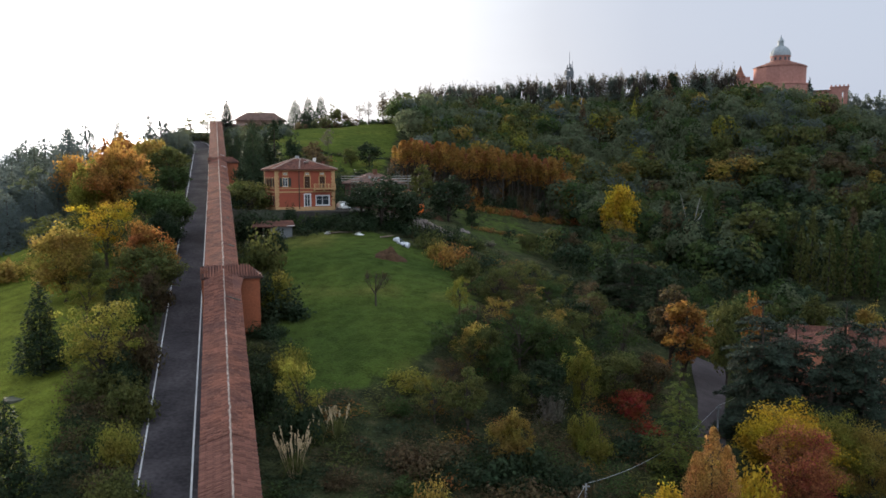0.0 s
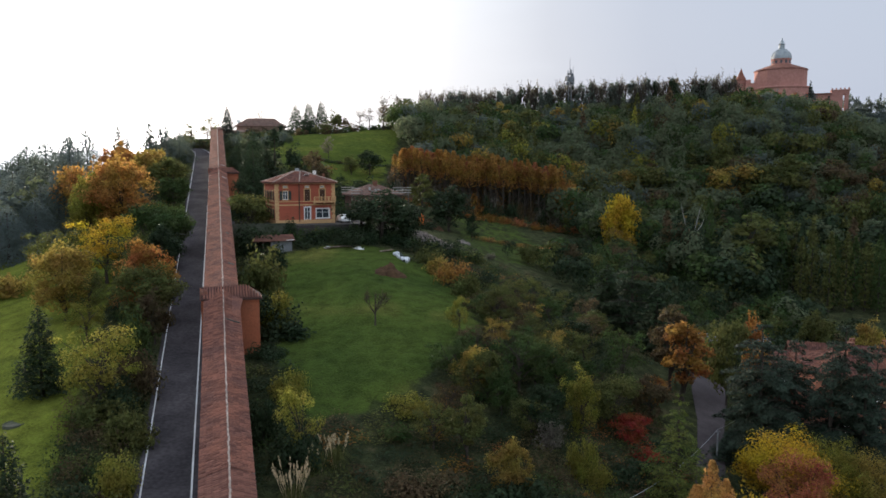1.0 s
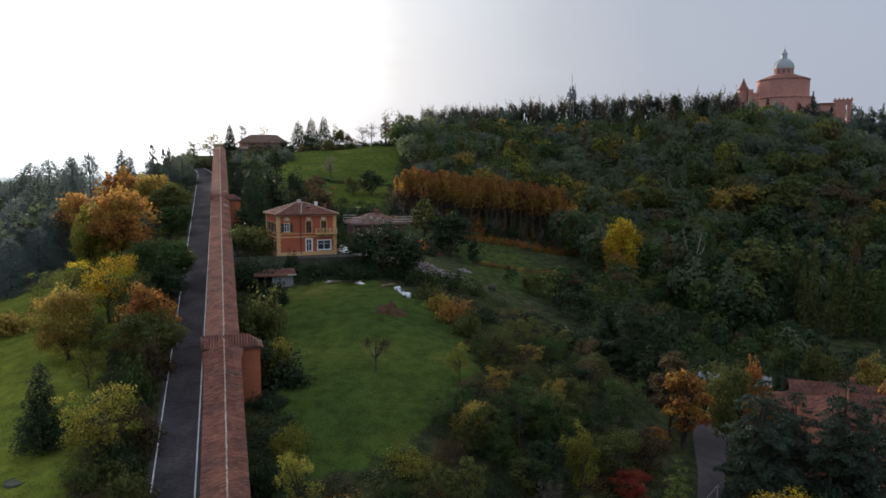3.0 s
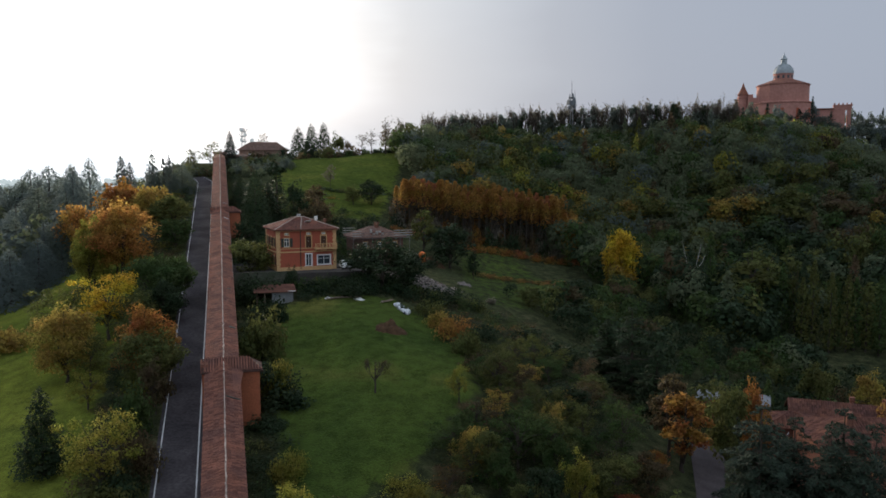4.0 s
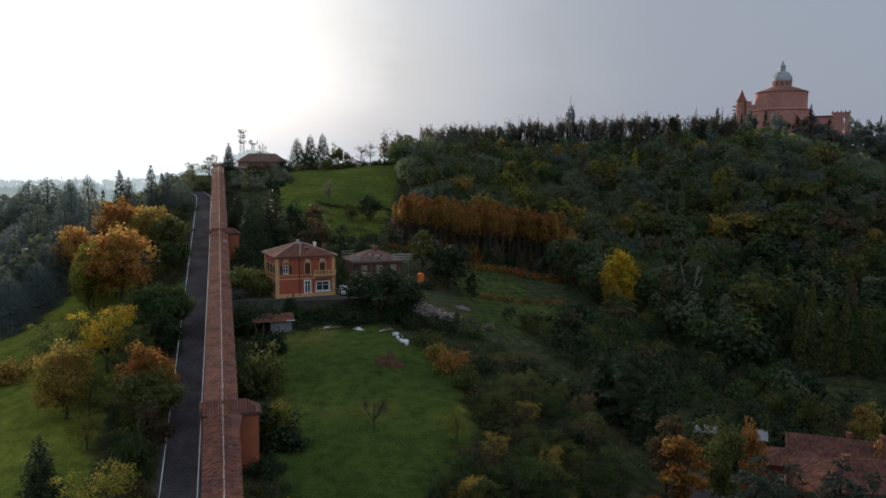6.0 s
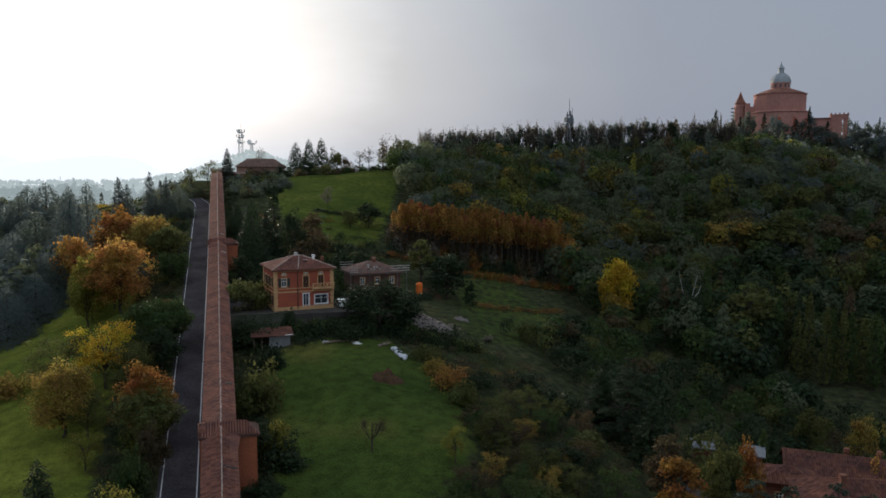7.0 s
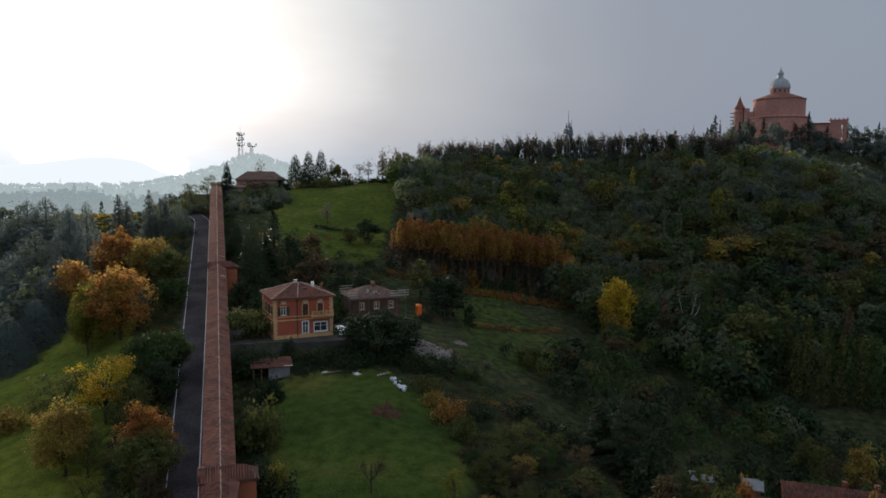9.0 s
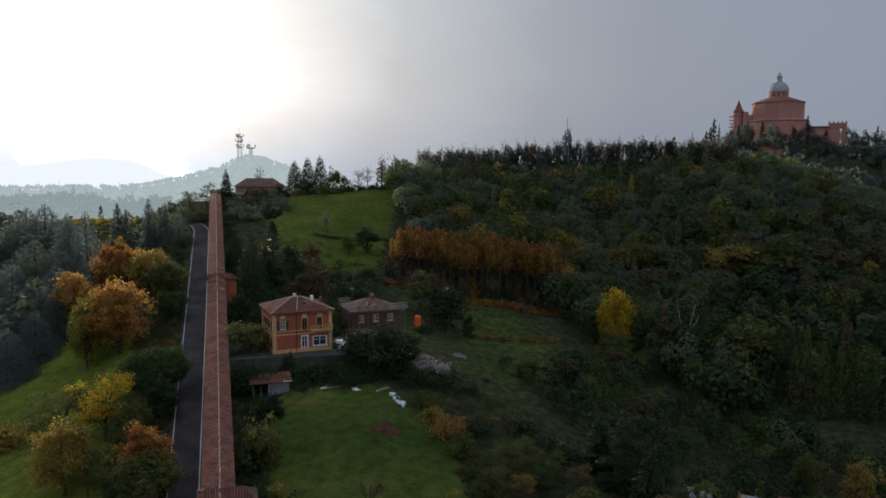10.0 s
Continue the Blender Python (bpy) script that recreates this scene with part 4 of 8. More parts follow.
def sprays(rng, centres, radii, leaves, size, low, flat=0.75):
    """Leaves in loose clusters round twig ends."""
    n = len(centres)
    share = rng.choice(n, leaves, p=radii**2 / (radii**2).sum())
    off = rng.normal(0, 1, (leaves, 3)) * np.array((1, 1, flat))
    far = np.linalg.norm(off, axis=1, keepdims=True)
    off *= np.minimum(1, 1.9 / np.maximum(far, 1e-6))
    at = centres[share] + off * radii[share, None] * 0.62
    keep = at[:, 2] > low
    at, off = at[keep], off[keep]
    return leaf_cards(at, off * 0.6 + rng.normal(0, 0.34, at.shape) + np.array((0, 0, 0.4)), size, rng)


def broad_crown(rng, h, w, clear, lobes, leaves, size, tight=0.55, clusters=60):
    """A crown of uneven lobes on limbs, each lobe a bunch of loose leaf clusters. Returns the wood's and the leaves' corners and faces."""
    mid = np.array((0, 0, (h + clear) / 2))
    half = np.array((w / 2, w / 2, (h - clear) / 2))
    spots = around(rng, lobes) * rng.uniform(0.5, 1.0, (lobes, 1)) ** 0.5
    spots[:, 2] = np.abs(spots[:, 2]) * np.sign(rng.uniform(-0.9, 1, lobes))
    spots[:, :2] *= np.where(spots[:, 2:] > 0.3, 0.85, 1.0)
    centres = mid + spots * half * (1 - tight * 0.50)
    radii = rng.uniform(0.6, 1.3, lobes) * tight * 0.62 * w / 2
    wood = [tube([(0, 0, -0.6), (0.03 * w * rng.normal(), 0.03 * w * rng.normal(), clear * 0.7), (0.02 * w, 0, clear + (h - clear) * 0.45)], (0.024 * h, 0.018 * h, 0.008 * h), 7)]
    for c, r in list(zip(centres, radii))[: min(lobes, 13)]:
        foot = np.array((0, 0, min(c[2] * 0.8, clear + (h - clear) * rng.uniform(0.0, 0.4))))
        bend = foot * 0.5 + c * 0.5 + np.array((0, 0, 0.04 * h))
        wood.append(tube([foot, bend, c + (c - mid) * 0.25], (0.010 * h, 0.006 * h, 0.002 * h), 5))
    per = max(2, clusters // lobes)
    twigs = np.repeat(centres, per, 0) + around(rng, lobes * per) * np.repeat(radii, per)[:, None] * rng.uniform(0.5, 1.0, (lobes * per, 1))
    bulk = np.repeat(radii, per) * rng.uniform(0.35, 0.75, lobes * per)
    return joined(wood), sprays(rng, twigs, bulk, leaves, size, clear * 0.5)


def bush_crown(rng, h, w, leaves, size, lobes=9):
    ang = rng.uniform(0, 2 * math.pi, lobes)
    rad = np.sqrt(rng.uniform(0, 1, lobes)) * 0.36 * w
    centres = np.stack([rad * np.cos(ang), rad * np.sin(ang), rng.uniform(0.15, 0.72, lobes) * h * (1.1 - rad / (0.5 * w))], -1)
    radii = rng.uniform(0.14, 0.30, lobes) * min(w, h * 1.3)
    per = 5
    twigs = np.repeat(centres, per, 0) + around(rng, lobes * per) * np.repeat(radii, per)[:, None] * 0.8
    twigs[:, 2] = np.abs(twigs[:, 2])
    wood = [tube([(0, 0, -0.4), centres[k] * 0.5, centres[k]], (0.05, 0.035, 0.015), 5) for k in range(5)]
    return joined(wood), sprays(rng, twigs, np.repeat(radii, per) * rng.uniform(0.4, 0.8, lobes * per), leaves, size, -0.1)


def conifer(rng, h, w, tiers, per, size, droop=0.25, base=0.06, power=0.9, flat=0.22, dense=4.6):
    """Tiers of boughs round one stem; size of the needle sprays."""
    wood = [tube([(0, 0, -0.6), (0, 0, h * 0.5), (0, 0, h)], (0.018 * h, 0.011 * h, 0.002 * h), 7)]
    at, out = [], []
    for t in range(tiers):
        f = base + (1 - base) * (t + rng.uniform(-0.3, 0.3)) / tiers
        f = min(max(f, base), 0.985)
        reach = w / 2 * (1 - f) ** power * rng.uniform(0.8, 1.12) + 0.12
        boughs = max(4, int(per * (0.45 + 0.55 * (1 - f))))
        turn = rng.uniform(0, 6.28)
        for b in range(boughs):
            a = turn + 6.283 * (b + rng.uniform(-0.35, 0.35)) / boughs
            r = reach * rng.uniform(0.7, 1.1)
            way = np.array((math.cos(a), math.sin(a), 0))
            if t % 2 == 0 and b % 2 == 0:
                wood.append(tube([(0, 0, f * h), tuple(way * r * 0.85 + np.array((0, 0, f * h - droop * r * 0.7)))], (0.006 * h * (1.1 - f), 0.002 * h * (1.1 - f)), 4))
            n = max(4, int(r / size * dense))
            u = np.sqrt(rng.uniform(0.03, 1.0, n))
            side = rng.normal(0, 1, n) * 0.20 * r * (1 - 0.5 * u)
            p = way[None] * (u * r)[:, None] + np.stack([-way[1] * side, way[0] * side, f * h - droop * r * u**1.4 + rng.normal(0, flat * 0.35, n)], -1)
            at.append(p)
            out.append(np.tile(np.array((way[0] * 0.35, way[1] * 0.35, 0.9)), (n, 1)) + rng.normal(0, 0.35, (n, 3)))
    at, out = np.concatenate(at), np.concatenate(out)
    return joined(wood), leaf_cards(at, out, size, rng)


def spruce_crown(rng, h, w, leaves, size, tiers=11):
    """A dense conifer: needle sprays over a layered cone, ragged at the edge of every layer."""
    wood = [tube([(0, 0, -0.6), (0, 0, h * 0.5), (0, 0, h)], (0.018 * h, 0.011 * h, 0.002 * h), 6)]
    f = 1 - np.sqrt(rng.uniform(0, 1, leaves))
    a = rng.uniform(0, 6.283, leaves)
    phase = (f * tiers + 0.35 * np.sin(3 * a + 4 * f) + 0.2 * np.sin(7 * a)) % 1.0
    wide = w / 2 * (1 - f) ** 0.72 * (1.10 - 0.38 * phase) * (1 + 0.10 * np.sin(5 * a + 9 * f)) + 0.15
    r = wide * rng.uniform(0.62, 1.04, leaves)
    at = np.stack([r * np.cos(a), r * np.sin(a), f * h - 0.07 * r + rng.normal(0, 0.1, leaves)], -1)
    out = np.stack([np.cos(a), np.sin(a), 0.6 + 0 * a], -1) + rng.normal(0, 0.3, at.shape)
    return joined(wood), leaf_cards(at, out, size, rng)


def cedar_crown(rng, h, w, plates, size):
    """A cedar: flat plates of boughs with air between them, on a stout stem."""
    wood = [tube([(0, 0, -0.6), (0.1, 0, h * 0.5), (0, 0.1, h)], (0.026 * h, 0.016 * h, 0.003 * h), 7)]
    at, out = [], []
    for t in range(plates):
        f = 0.08 + 0.90 * (t + rng.uniform(-0.6, 0.6)) / (plates - 1)
        f = min(max(f, 0.06), 0.985)
        reach = w / 2 * max(1 - f, 0.02) ** 0.55 * rng.uniform(0.78, 1.15) + 0.3
        boughs = 6 if f < 0.75 else 5
        turn = rng.uniform(0, 6.28)
        for b in range(boughs):
            a = turn + 6.283 * (b + rng.uniform(-0.3, 0.3)) / boughs
            r = reach * rng.uniform(0.62, 1.15)
            lift = rng.uniform(-0.02, 0.14)
            way = np.array((math.cos(a), math.sin(a), 0))
            wood.append(tube([(0, 0, f * h - 0.3), tuple(way * r * 0.5 + np.array((0, 0, f * h + lift * r * 0.5))), tuple(way * r * 0.9 + np.array((0, 0, f * h + lift * r * 0.5)))], (0.008 * h * (1.15 - f), 0.005 * h * (1.15 - f), 0.0015 * h), 4))
            n = max(20, int(r * r * 9 + r * 16))
            u = rng.uniform(0.12, 1.0, n) ** 0.7
            side = rng.uniform(-1, 1, n) * 0.42 * r * np.sqrt(np.clip(1.05 - u, 0, 1)) * np.minimum(1, u * 2.2)
            z = f * h + rng.uniform(-0.035, 0.035) * h + r * (lift * u * 1.3 - 0.20 * u**2.5) + rng.normal(0, 0.09, n)
            at.append(way[None] * (u * r)[:, None] + np.stack([-way[1] * side, way[0] * side, z], -1))
            out.append(np.tile(np.array((way[0] * 0.25, way[1] * 0.25, 0.9)), (n, 1)) + rng.normal(0, 0.3, (n, 3)))
    return joined(wood), leaf_cards(np.concatenate(at), np.concatenate(out), size, rng)


def column_crown(rng, h, w, leaves, size):
    wood = [tube([(0, 0, -0.6), (0, 0, h * 0.5), (0, 0, h * 0.97)], (0.015 * h, 0.009 * h, 0.002 * h), 6)]
    f = rng.uniform(0.05, 1.0, leaves)
    wide = w / 2 * np.minimum(1, (f / 0.14) ** 0.6) * np.minimum(1, ((1.03 - f) / 0.45) ** 0.75)
    a = rng.uniform(0, 6.283, leaves)
    strand = 0.78 + 0.22 * np.sin(a * 3 + 5 * np.sin(f * 7)) + rng.normal(0, 0.08, leaves)
    r = wide * strand * rng.uniform(0.6, 1.05, leaves)
    at = np.stack([r * np.cos(a), r * np.sin(a), f * h], -1)
    out = np.stack([np.cos(a), np.sin(a), 0.5 + 0 * a], -1) + rng.normal(0, 0.5, at.shape)
    return joined(wood), leaf_cards(at, out, size, rng)


def aspen_crown(rng, h, w, leaves, size):
    """A plantation tree: leaves left at the top, twigs and bare stem below."""
    wood = [tube([(0, 0, -0.6), (0.05, 0, h * 0.5), (0, 0, h * 0.97)], (0.012 * h, 0.008 * h, 0.002 * h), 5)]
    for k in range(26):
        f = rng.uniform(0.2, 0.85)
        a = rng.uniform(0, 6.283)
        r = w / 2 * rng.uniform(0.5, 1.0) * (1.1 - 0.6 * f)
        wood.append(tube([(0, 0, f * h), (r * math.cos(a), r * math.sin(a), f * h + 1.6 * r)], (0.035, 0.012), 3))
    f = 1 - rng.beta(1.0, 2.3, leaves) * 0.56
    wide = w / 2 * np.minimum(1, ((1.03 - f) / 0.4) ** 0.7)
    a = rng.uniform(0, 6.283, leaves)
    r = wide * rng.uniform(0.25, 1.05, leaves) * (0.8 + 0.2 * np.sin(3 * a + 6 * f))
    at = np.stack([r * np.cos(a), r * np.sin(a), f * h], -1)
    return joined(wood), leaf_cards(at, np.stack([np.cos(a), np.sin(a), 0.4 + 0 * a], -1) + rng.normal(0, 0.6, at.shape), size, rng)


def bare_crown(rng, h, w, leaves, size):
    """A tree that has dropped most of its leaves: limbs and twigs with a thin haze of foliage."""
    wood = [tube([(0, 0, -0.6), (0.1, 0, h * 0.45), (0, 0.1, h * 0.9)], (0.02 * h, 0.013 * h, 0.003 * h), 6)]
    tips = []
    for k in range(16):
        f = rng.uniform(0.3, 0.85)
        a = rng.uniform(0, 6.283)
        r = w / 2 * rng.uniform(0.6, 1.0) * (1.15 - 0.5 * f)
        end = np.array((r * math.cos(a), r * math.sin(a), min(h, f * h + r * rng.uniform(0.5, 1.0))))
        foot = np.array((0, 0, f * h))
        wood.append(tube([foot, foot * 0.45 + end * 0.55 - np.array((0, 0, 0.1)), end], (0.008 * h, 0.005 * h, 0.0018 * h), 4))
        for j in range(4):
            u = rng.uniform(0.35, 0.95)
            p = foot * (1 - u) + end * u
            q = p + around(rng, 1)[0] * 0.14 * w + np.array((0, 0, 0.05 * h))
            wood.append(tube([p, q], (0.003 * h, 0.0012 * h), 3))
            tips.append(q)
    tips = np.array(tips)
    at = tips[rng.integers(0, len(tips), leaves)] + rng.normal(0, 0.065 * w, (leaves, 3))
    return joined(wood), leaf_cards(at, rng.normal(0, 1, at.shape), size, rng)


def vase_crown(rng, h, w, leaves, size):
    """A leafless ridge tree: limbs that fan upwards from a clear stem and end in fine twigs."""
    wood = [tube([(0, 0, -0.6), (0.08 * rng.normal(), 0.08 * rng.normal(), h * 0.45), (0, 0, h * 0.8)], (0.020 * h, 0.014 * h, 0.006 * h), 5)]
    tips = []
    for k in range(15):
        foot = np.array((0, 0, h * rng.uniform(0.28, 0.62)))
        a, r = rng.uniform(0, 6.283), w / 2 * rng.uniform(0.25, 0.95) ** 0.7
        end = np.array((r * math.cos(a), r * math.sin(a), h * (1.0 - 0.28 * (r / (w / 2)) ** 2) * rng.uniform(0.86, 1.0)))
        bend = foot * 0.5 + end * 0.5 + np.array((r * math.cos(a) * 0.18, r * math.sin(a) * 0.18, -0.03 * h))
        wood.append(tube([foot, bend, end], (0.0075 * h, 0.0055 * h, 0.003 * h), 4))
        for j in range(6):
            u = rng.uniform(0.3, 1.0)
            p = bend * (1 - u) + end * u
            q = p + np.array((rng.normal(0, 0.09 * w), rng.normal(0, 0.09 * w), rng.uniform(0.05, 0.15) * h))
            wood.append(tube([p, q], (0.0042 * h, 0.0024 * h), 3))
            tips.append(q)
    tips = np.array(tips)
    at = tips[rng.integers(0, len(tips), leaves)] + rng.normal(0, 0.04 * w, (leaves, 3))
    return joined(wood), leaf_cards(at, rng.normal(0, 1, at.shape), size, rng)


KINDS = {                                               # height and width as grown, how many forms, the grower
    "round": (9.6, 7.0, 4, lambda r: broad_crown(r, 10, 8, 0.5, 24, 5600, 0.34, 0.55, 120)),
    "grand": (9.6, 7.2, 3, lambda r: broad_crown(r, 10, 8, 0.6, 34, 15000, 0.20, 0.5, 230)),
    "tall": (9.6, 7.0, 2, lambda r: broad_crown(r, 10, 8, 2.6, 22, 4600, 0.33, 0.55, 110)),
    "upright": (11.4, 5.3, 2, lambda r: broad_crown(r, 12, 6, 0.8, 24, 4400, 0.32, 0.5, 120)),
    "open": (8.6, 7.0, 2, lambda r: broad_crown(r, 9, 8, 1.2, 24, 3600, 0.25, 0.45, 84)),
    "shrub": (5.2, 4.6, 1, lambda r: bush_crown(r, 6, 5, 3400, 0.26, 12)),
    "bush": (3.4, 4.6, 4, lambda r: bush_crown(r, 4, 5, 2600, 0.28, 12)),
    "column": (15, 4, 2, lambda r: column_crown(r, 15, 4, 2000, 0.42)),
    "fir": (13, 6, 2, lambda r: conifer(r, 13, 8, 36, 12, 0.40, 0.30, 0.05, 0.8, 0.4)),
    "pine": (8, 5, 2, lambda r: conifer(r, 8, 5, 26, 13, 0.24, -0.18, 0.03, 0.72, 0.5)),
    "cedar": (14, 12, 3, lambda r: cedar_crown(r, 14, 12.5, 13, 0.34)),
    "deodar": (13, 8, 1, lambda r: conifer(r, 13, 8, 17, 9, 0.24, 0.30, 0.04, 0.8, 0.22, 9.0)),
    "spruce": (13.6, 9, 3, lambda r: spruce_crown(r, 14, 10, 8200, 0.34)),
    "aspen": (13, 3, 3, lambda r: aspen_crown(r, 13, 3, 1500, 0.30)),
    "spire": (9, 3, 2, lambda r: column_crown(r, 9, 3.2, 4200, 0.19)),
    "cypress": (12, 1.6, 1, lambda r: column_crown(r, 12, 2.2, 1300, 0.3)),
    "bare": (11, 7, 3, lambda r: bare_crown(r, 11, 7, 900, 0.28)),
    "vase": (11.5, 6.4, 4, lambda r: vase_crown(r, 11, 6.4, 420, 0.26)),
    "dome": (9.6, 7.4, 3, lambda r: broad_crown(r, 10, 8, 1.0, 46, 8400, 0.33, 0.48, 276)),
}
FORMS = {}


def thinned(v, keep, grow):
    """Fewer, larger leaf cards, for trees further off."""
    v = v.reshape(-1, 4, 3)[::keep]
    mid = v.mean(1, keepdims=True)
    v = (mid + (v - mid) * grow).reshape(-1, 3)
    return v, np.arange(len(v)).reshape(-1, 4)


def form_of(kind, k, thin):
    if (kind, k, thin) not in FORMS:
        rng = np.random.default_rng(100 * list(KINDS).index(kind) + k)
        (wv, wq), (lv, lq) = KINDS[kind][3](rng)
        lv, lq = thinned(lv, *thin)
        FORMS[kind, k, thin] = mesh_of("trunk", wv, wq, [BARK], smooth=True), mesh_of("crown", lv, lq, [LEAF["green"]])
    return FORMS[kind, k, thin]


TINT_WORDS = {"green": "green", "dark": "dark green", "fir": "dark blue-green", "olive": "olive green", "lime": "yellow-green", "yellow": "golden yellow", "amber": "amber orange",
              "rust": "rust-red", "brown": "fading brown", "blue": "hazy grey-blue", "sage": "haze-pale sage-green", "haze_brown": "haze-pale brown", "slate": "haze-pale slate green", "gold": "dull gold", "red": "rust-crimson", "fresh": "fresh green", "pink": "faded pink-brown", "tan": "pale tan", "grey": "sparse grey-brown"}
KIND_WORDS = {"dome": ("full-crowned autumn tree with {} leaves", "tree"), "round": ("broad autumn tree with {} leaves", "tree"), "grand": ("large leafy autumn tree with {} leaves", "tree"), "tall": ("broad autumn tree with {} leaves", "tree"), "upright": ("slender upright tree with {} leaves", "tree"), "open": ("open-branched tree with thin {} leaves", "tree"),
              "shrub": ("dense rounded shrub with {} leaves", "shrub"), "bush": ("rough bush with {} leaves", "bush"), "column": ("columnar poplar with {} leaves", "tree"),
              "fir": ("tall conifer with {} needles", "conifer"), "pine": ("young pine with {} needles", "conifer"), "cedar": ("spreading cedar with {} needles", "conifer"), "spire": ("slim spire-shaped tree with {} leaves", "tree"), "deodar": ("tiered cedar with drooping {} boughs", "cedar"),
              "spruce": ("dense dark conifer with {} needles", "conifer"), "aspen": ("slender plantation tree with {} leaves", "tree"), "cypress": ("narrow cypress with {} foliage", "cypress"), "bare": ("nearly bare tree with {} twigs", "tree"), "vase": ("leafless tree with fanned {} twigs", "tree")}
NAMES = {"dome": "tree", "round": "tree", "grand": "tree", "tall": "tree", "upright": "tree", "open": "tree", "bare": "tree", "vase": "tree", "aspen": "plantation_tree", "column": "poplar", "shrub": "shrub", "bush": "bush", "fir": "fir", "spruce": "spruce", "pine": "pine", "cedar": "cedar", "deodar": "cedar", "spire": "tree", "cypress": "cypress"}
chance = random.Random(11)


def plant(kind, tint, x, y, top, width, where, group=""):
    """A tree or bush that stands at (x, y) and reaches the height top, width across."""
    h0, w0, forms, _ = KINDS[kind]
    z = ground_z(x, y)
    tall = max(top - z, 1.0)
    width = min(width, tall * (1.9 if kind in ("bush", "shrub") else 1.12))
    trunk, crown = form_of(kind, chance.randrange(forms), (1, 1.0) if y < 75 or kind in ("cedar", "spruce") or (kind in ("open", "dome") and y < 150) else (2, 1.35) if kind == "fir" else (2, 1.35) if y < 150 else (3, 1.55) if y < 235 else (5, 1.9))
    root = new(NAMES[kind])
    wide = width / w0
    root.matrix_world = pose(x, y, z, 0, 0, chance.uniform(0, 360)) @ Matrix.Diagonal((wide, wide, tall / h0, 1))
    words, category = KIND_WORDS[kind]
    tagged(root, words.format(TINT_WORDS[tint]) + ", " + where, category, group)
    stem = new("trunk", trunk)
    stem.parent = root
    leaves = new("crown", crown)
    leaves.parent = root
    leaves.material_slots[0].link = "OBJECT"
    leaves.material_slots[0].material = LEAF[tint]
    return root


BESIDE_PORTICO = (
    ("bush", "dark", -19.9, 79.6, 11.6, 4.6),
    ("bush", "olive", -24.4, 99.0, 20.6, 6.4),
    ("shrub", "dark", -20.0, 87.0, 16.4, 5.3),
    ("shrub", "lime", -20.0, 86.0, 17.1, 3.4),
    ("bush", "dark", -19.2, 85.0, 13.6, 5.2),
    ("bush", "lime", -15.1, 70.0, 11.7, 3.3),
    ("open", "lime", -12.0, 59.0, 12.6, 3.9),
    ("bush", "dark", -12.4, 58.0, 10.1, 4.4),
    ("bush", "dark", -15.6, 62.0, 11.4, 2.9),
    ("bush", "dark", -26.2, 112.0, 21.0, 4.3),
    ("vase", "brown", -8.2, 86.7, 16.6, 3.4),
    ("open", "lime", 1.9, 86.0, 15.6, 2.9),
    ("bush", "olive", -2.4, 117.0, 19.1, 3.9),
    ("bush", "gold", -0.5, 112.0, 18.1, 3.9),
    ("bush", "amber", 1.3, 108.0, 18.2, 4.1),
    ("bush", "olive", 3.2, 104.0, 16.5, 4.1),
    ("bush", "brown", 5.0, 98.0, 14.5, 4.2),
    ("bush", "olive", 6.4, 94.0, 13.5, 4.0),
    ("bush", "olive", 3.9, 104.0, 17.1, 3.7),
    ("bush", "dark", 6.2, 112.0, 15.7, 4.3),
    ("bush", "dark", 13.4, 118.0, 14.4, 9.9),
    ("bush", "dark", 17.5, 112.0, 13.0, 6.9),
    ("open", "olive", 6.8, 92.0, 16.0, 5.6),
    ("open", "olive", 9.8, 84.0, 13.7, 5.8),
    ("round", "dark", 15.1, 88.0, 13.0, 6.1),
)
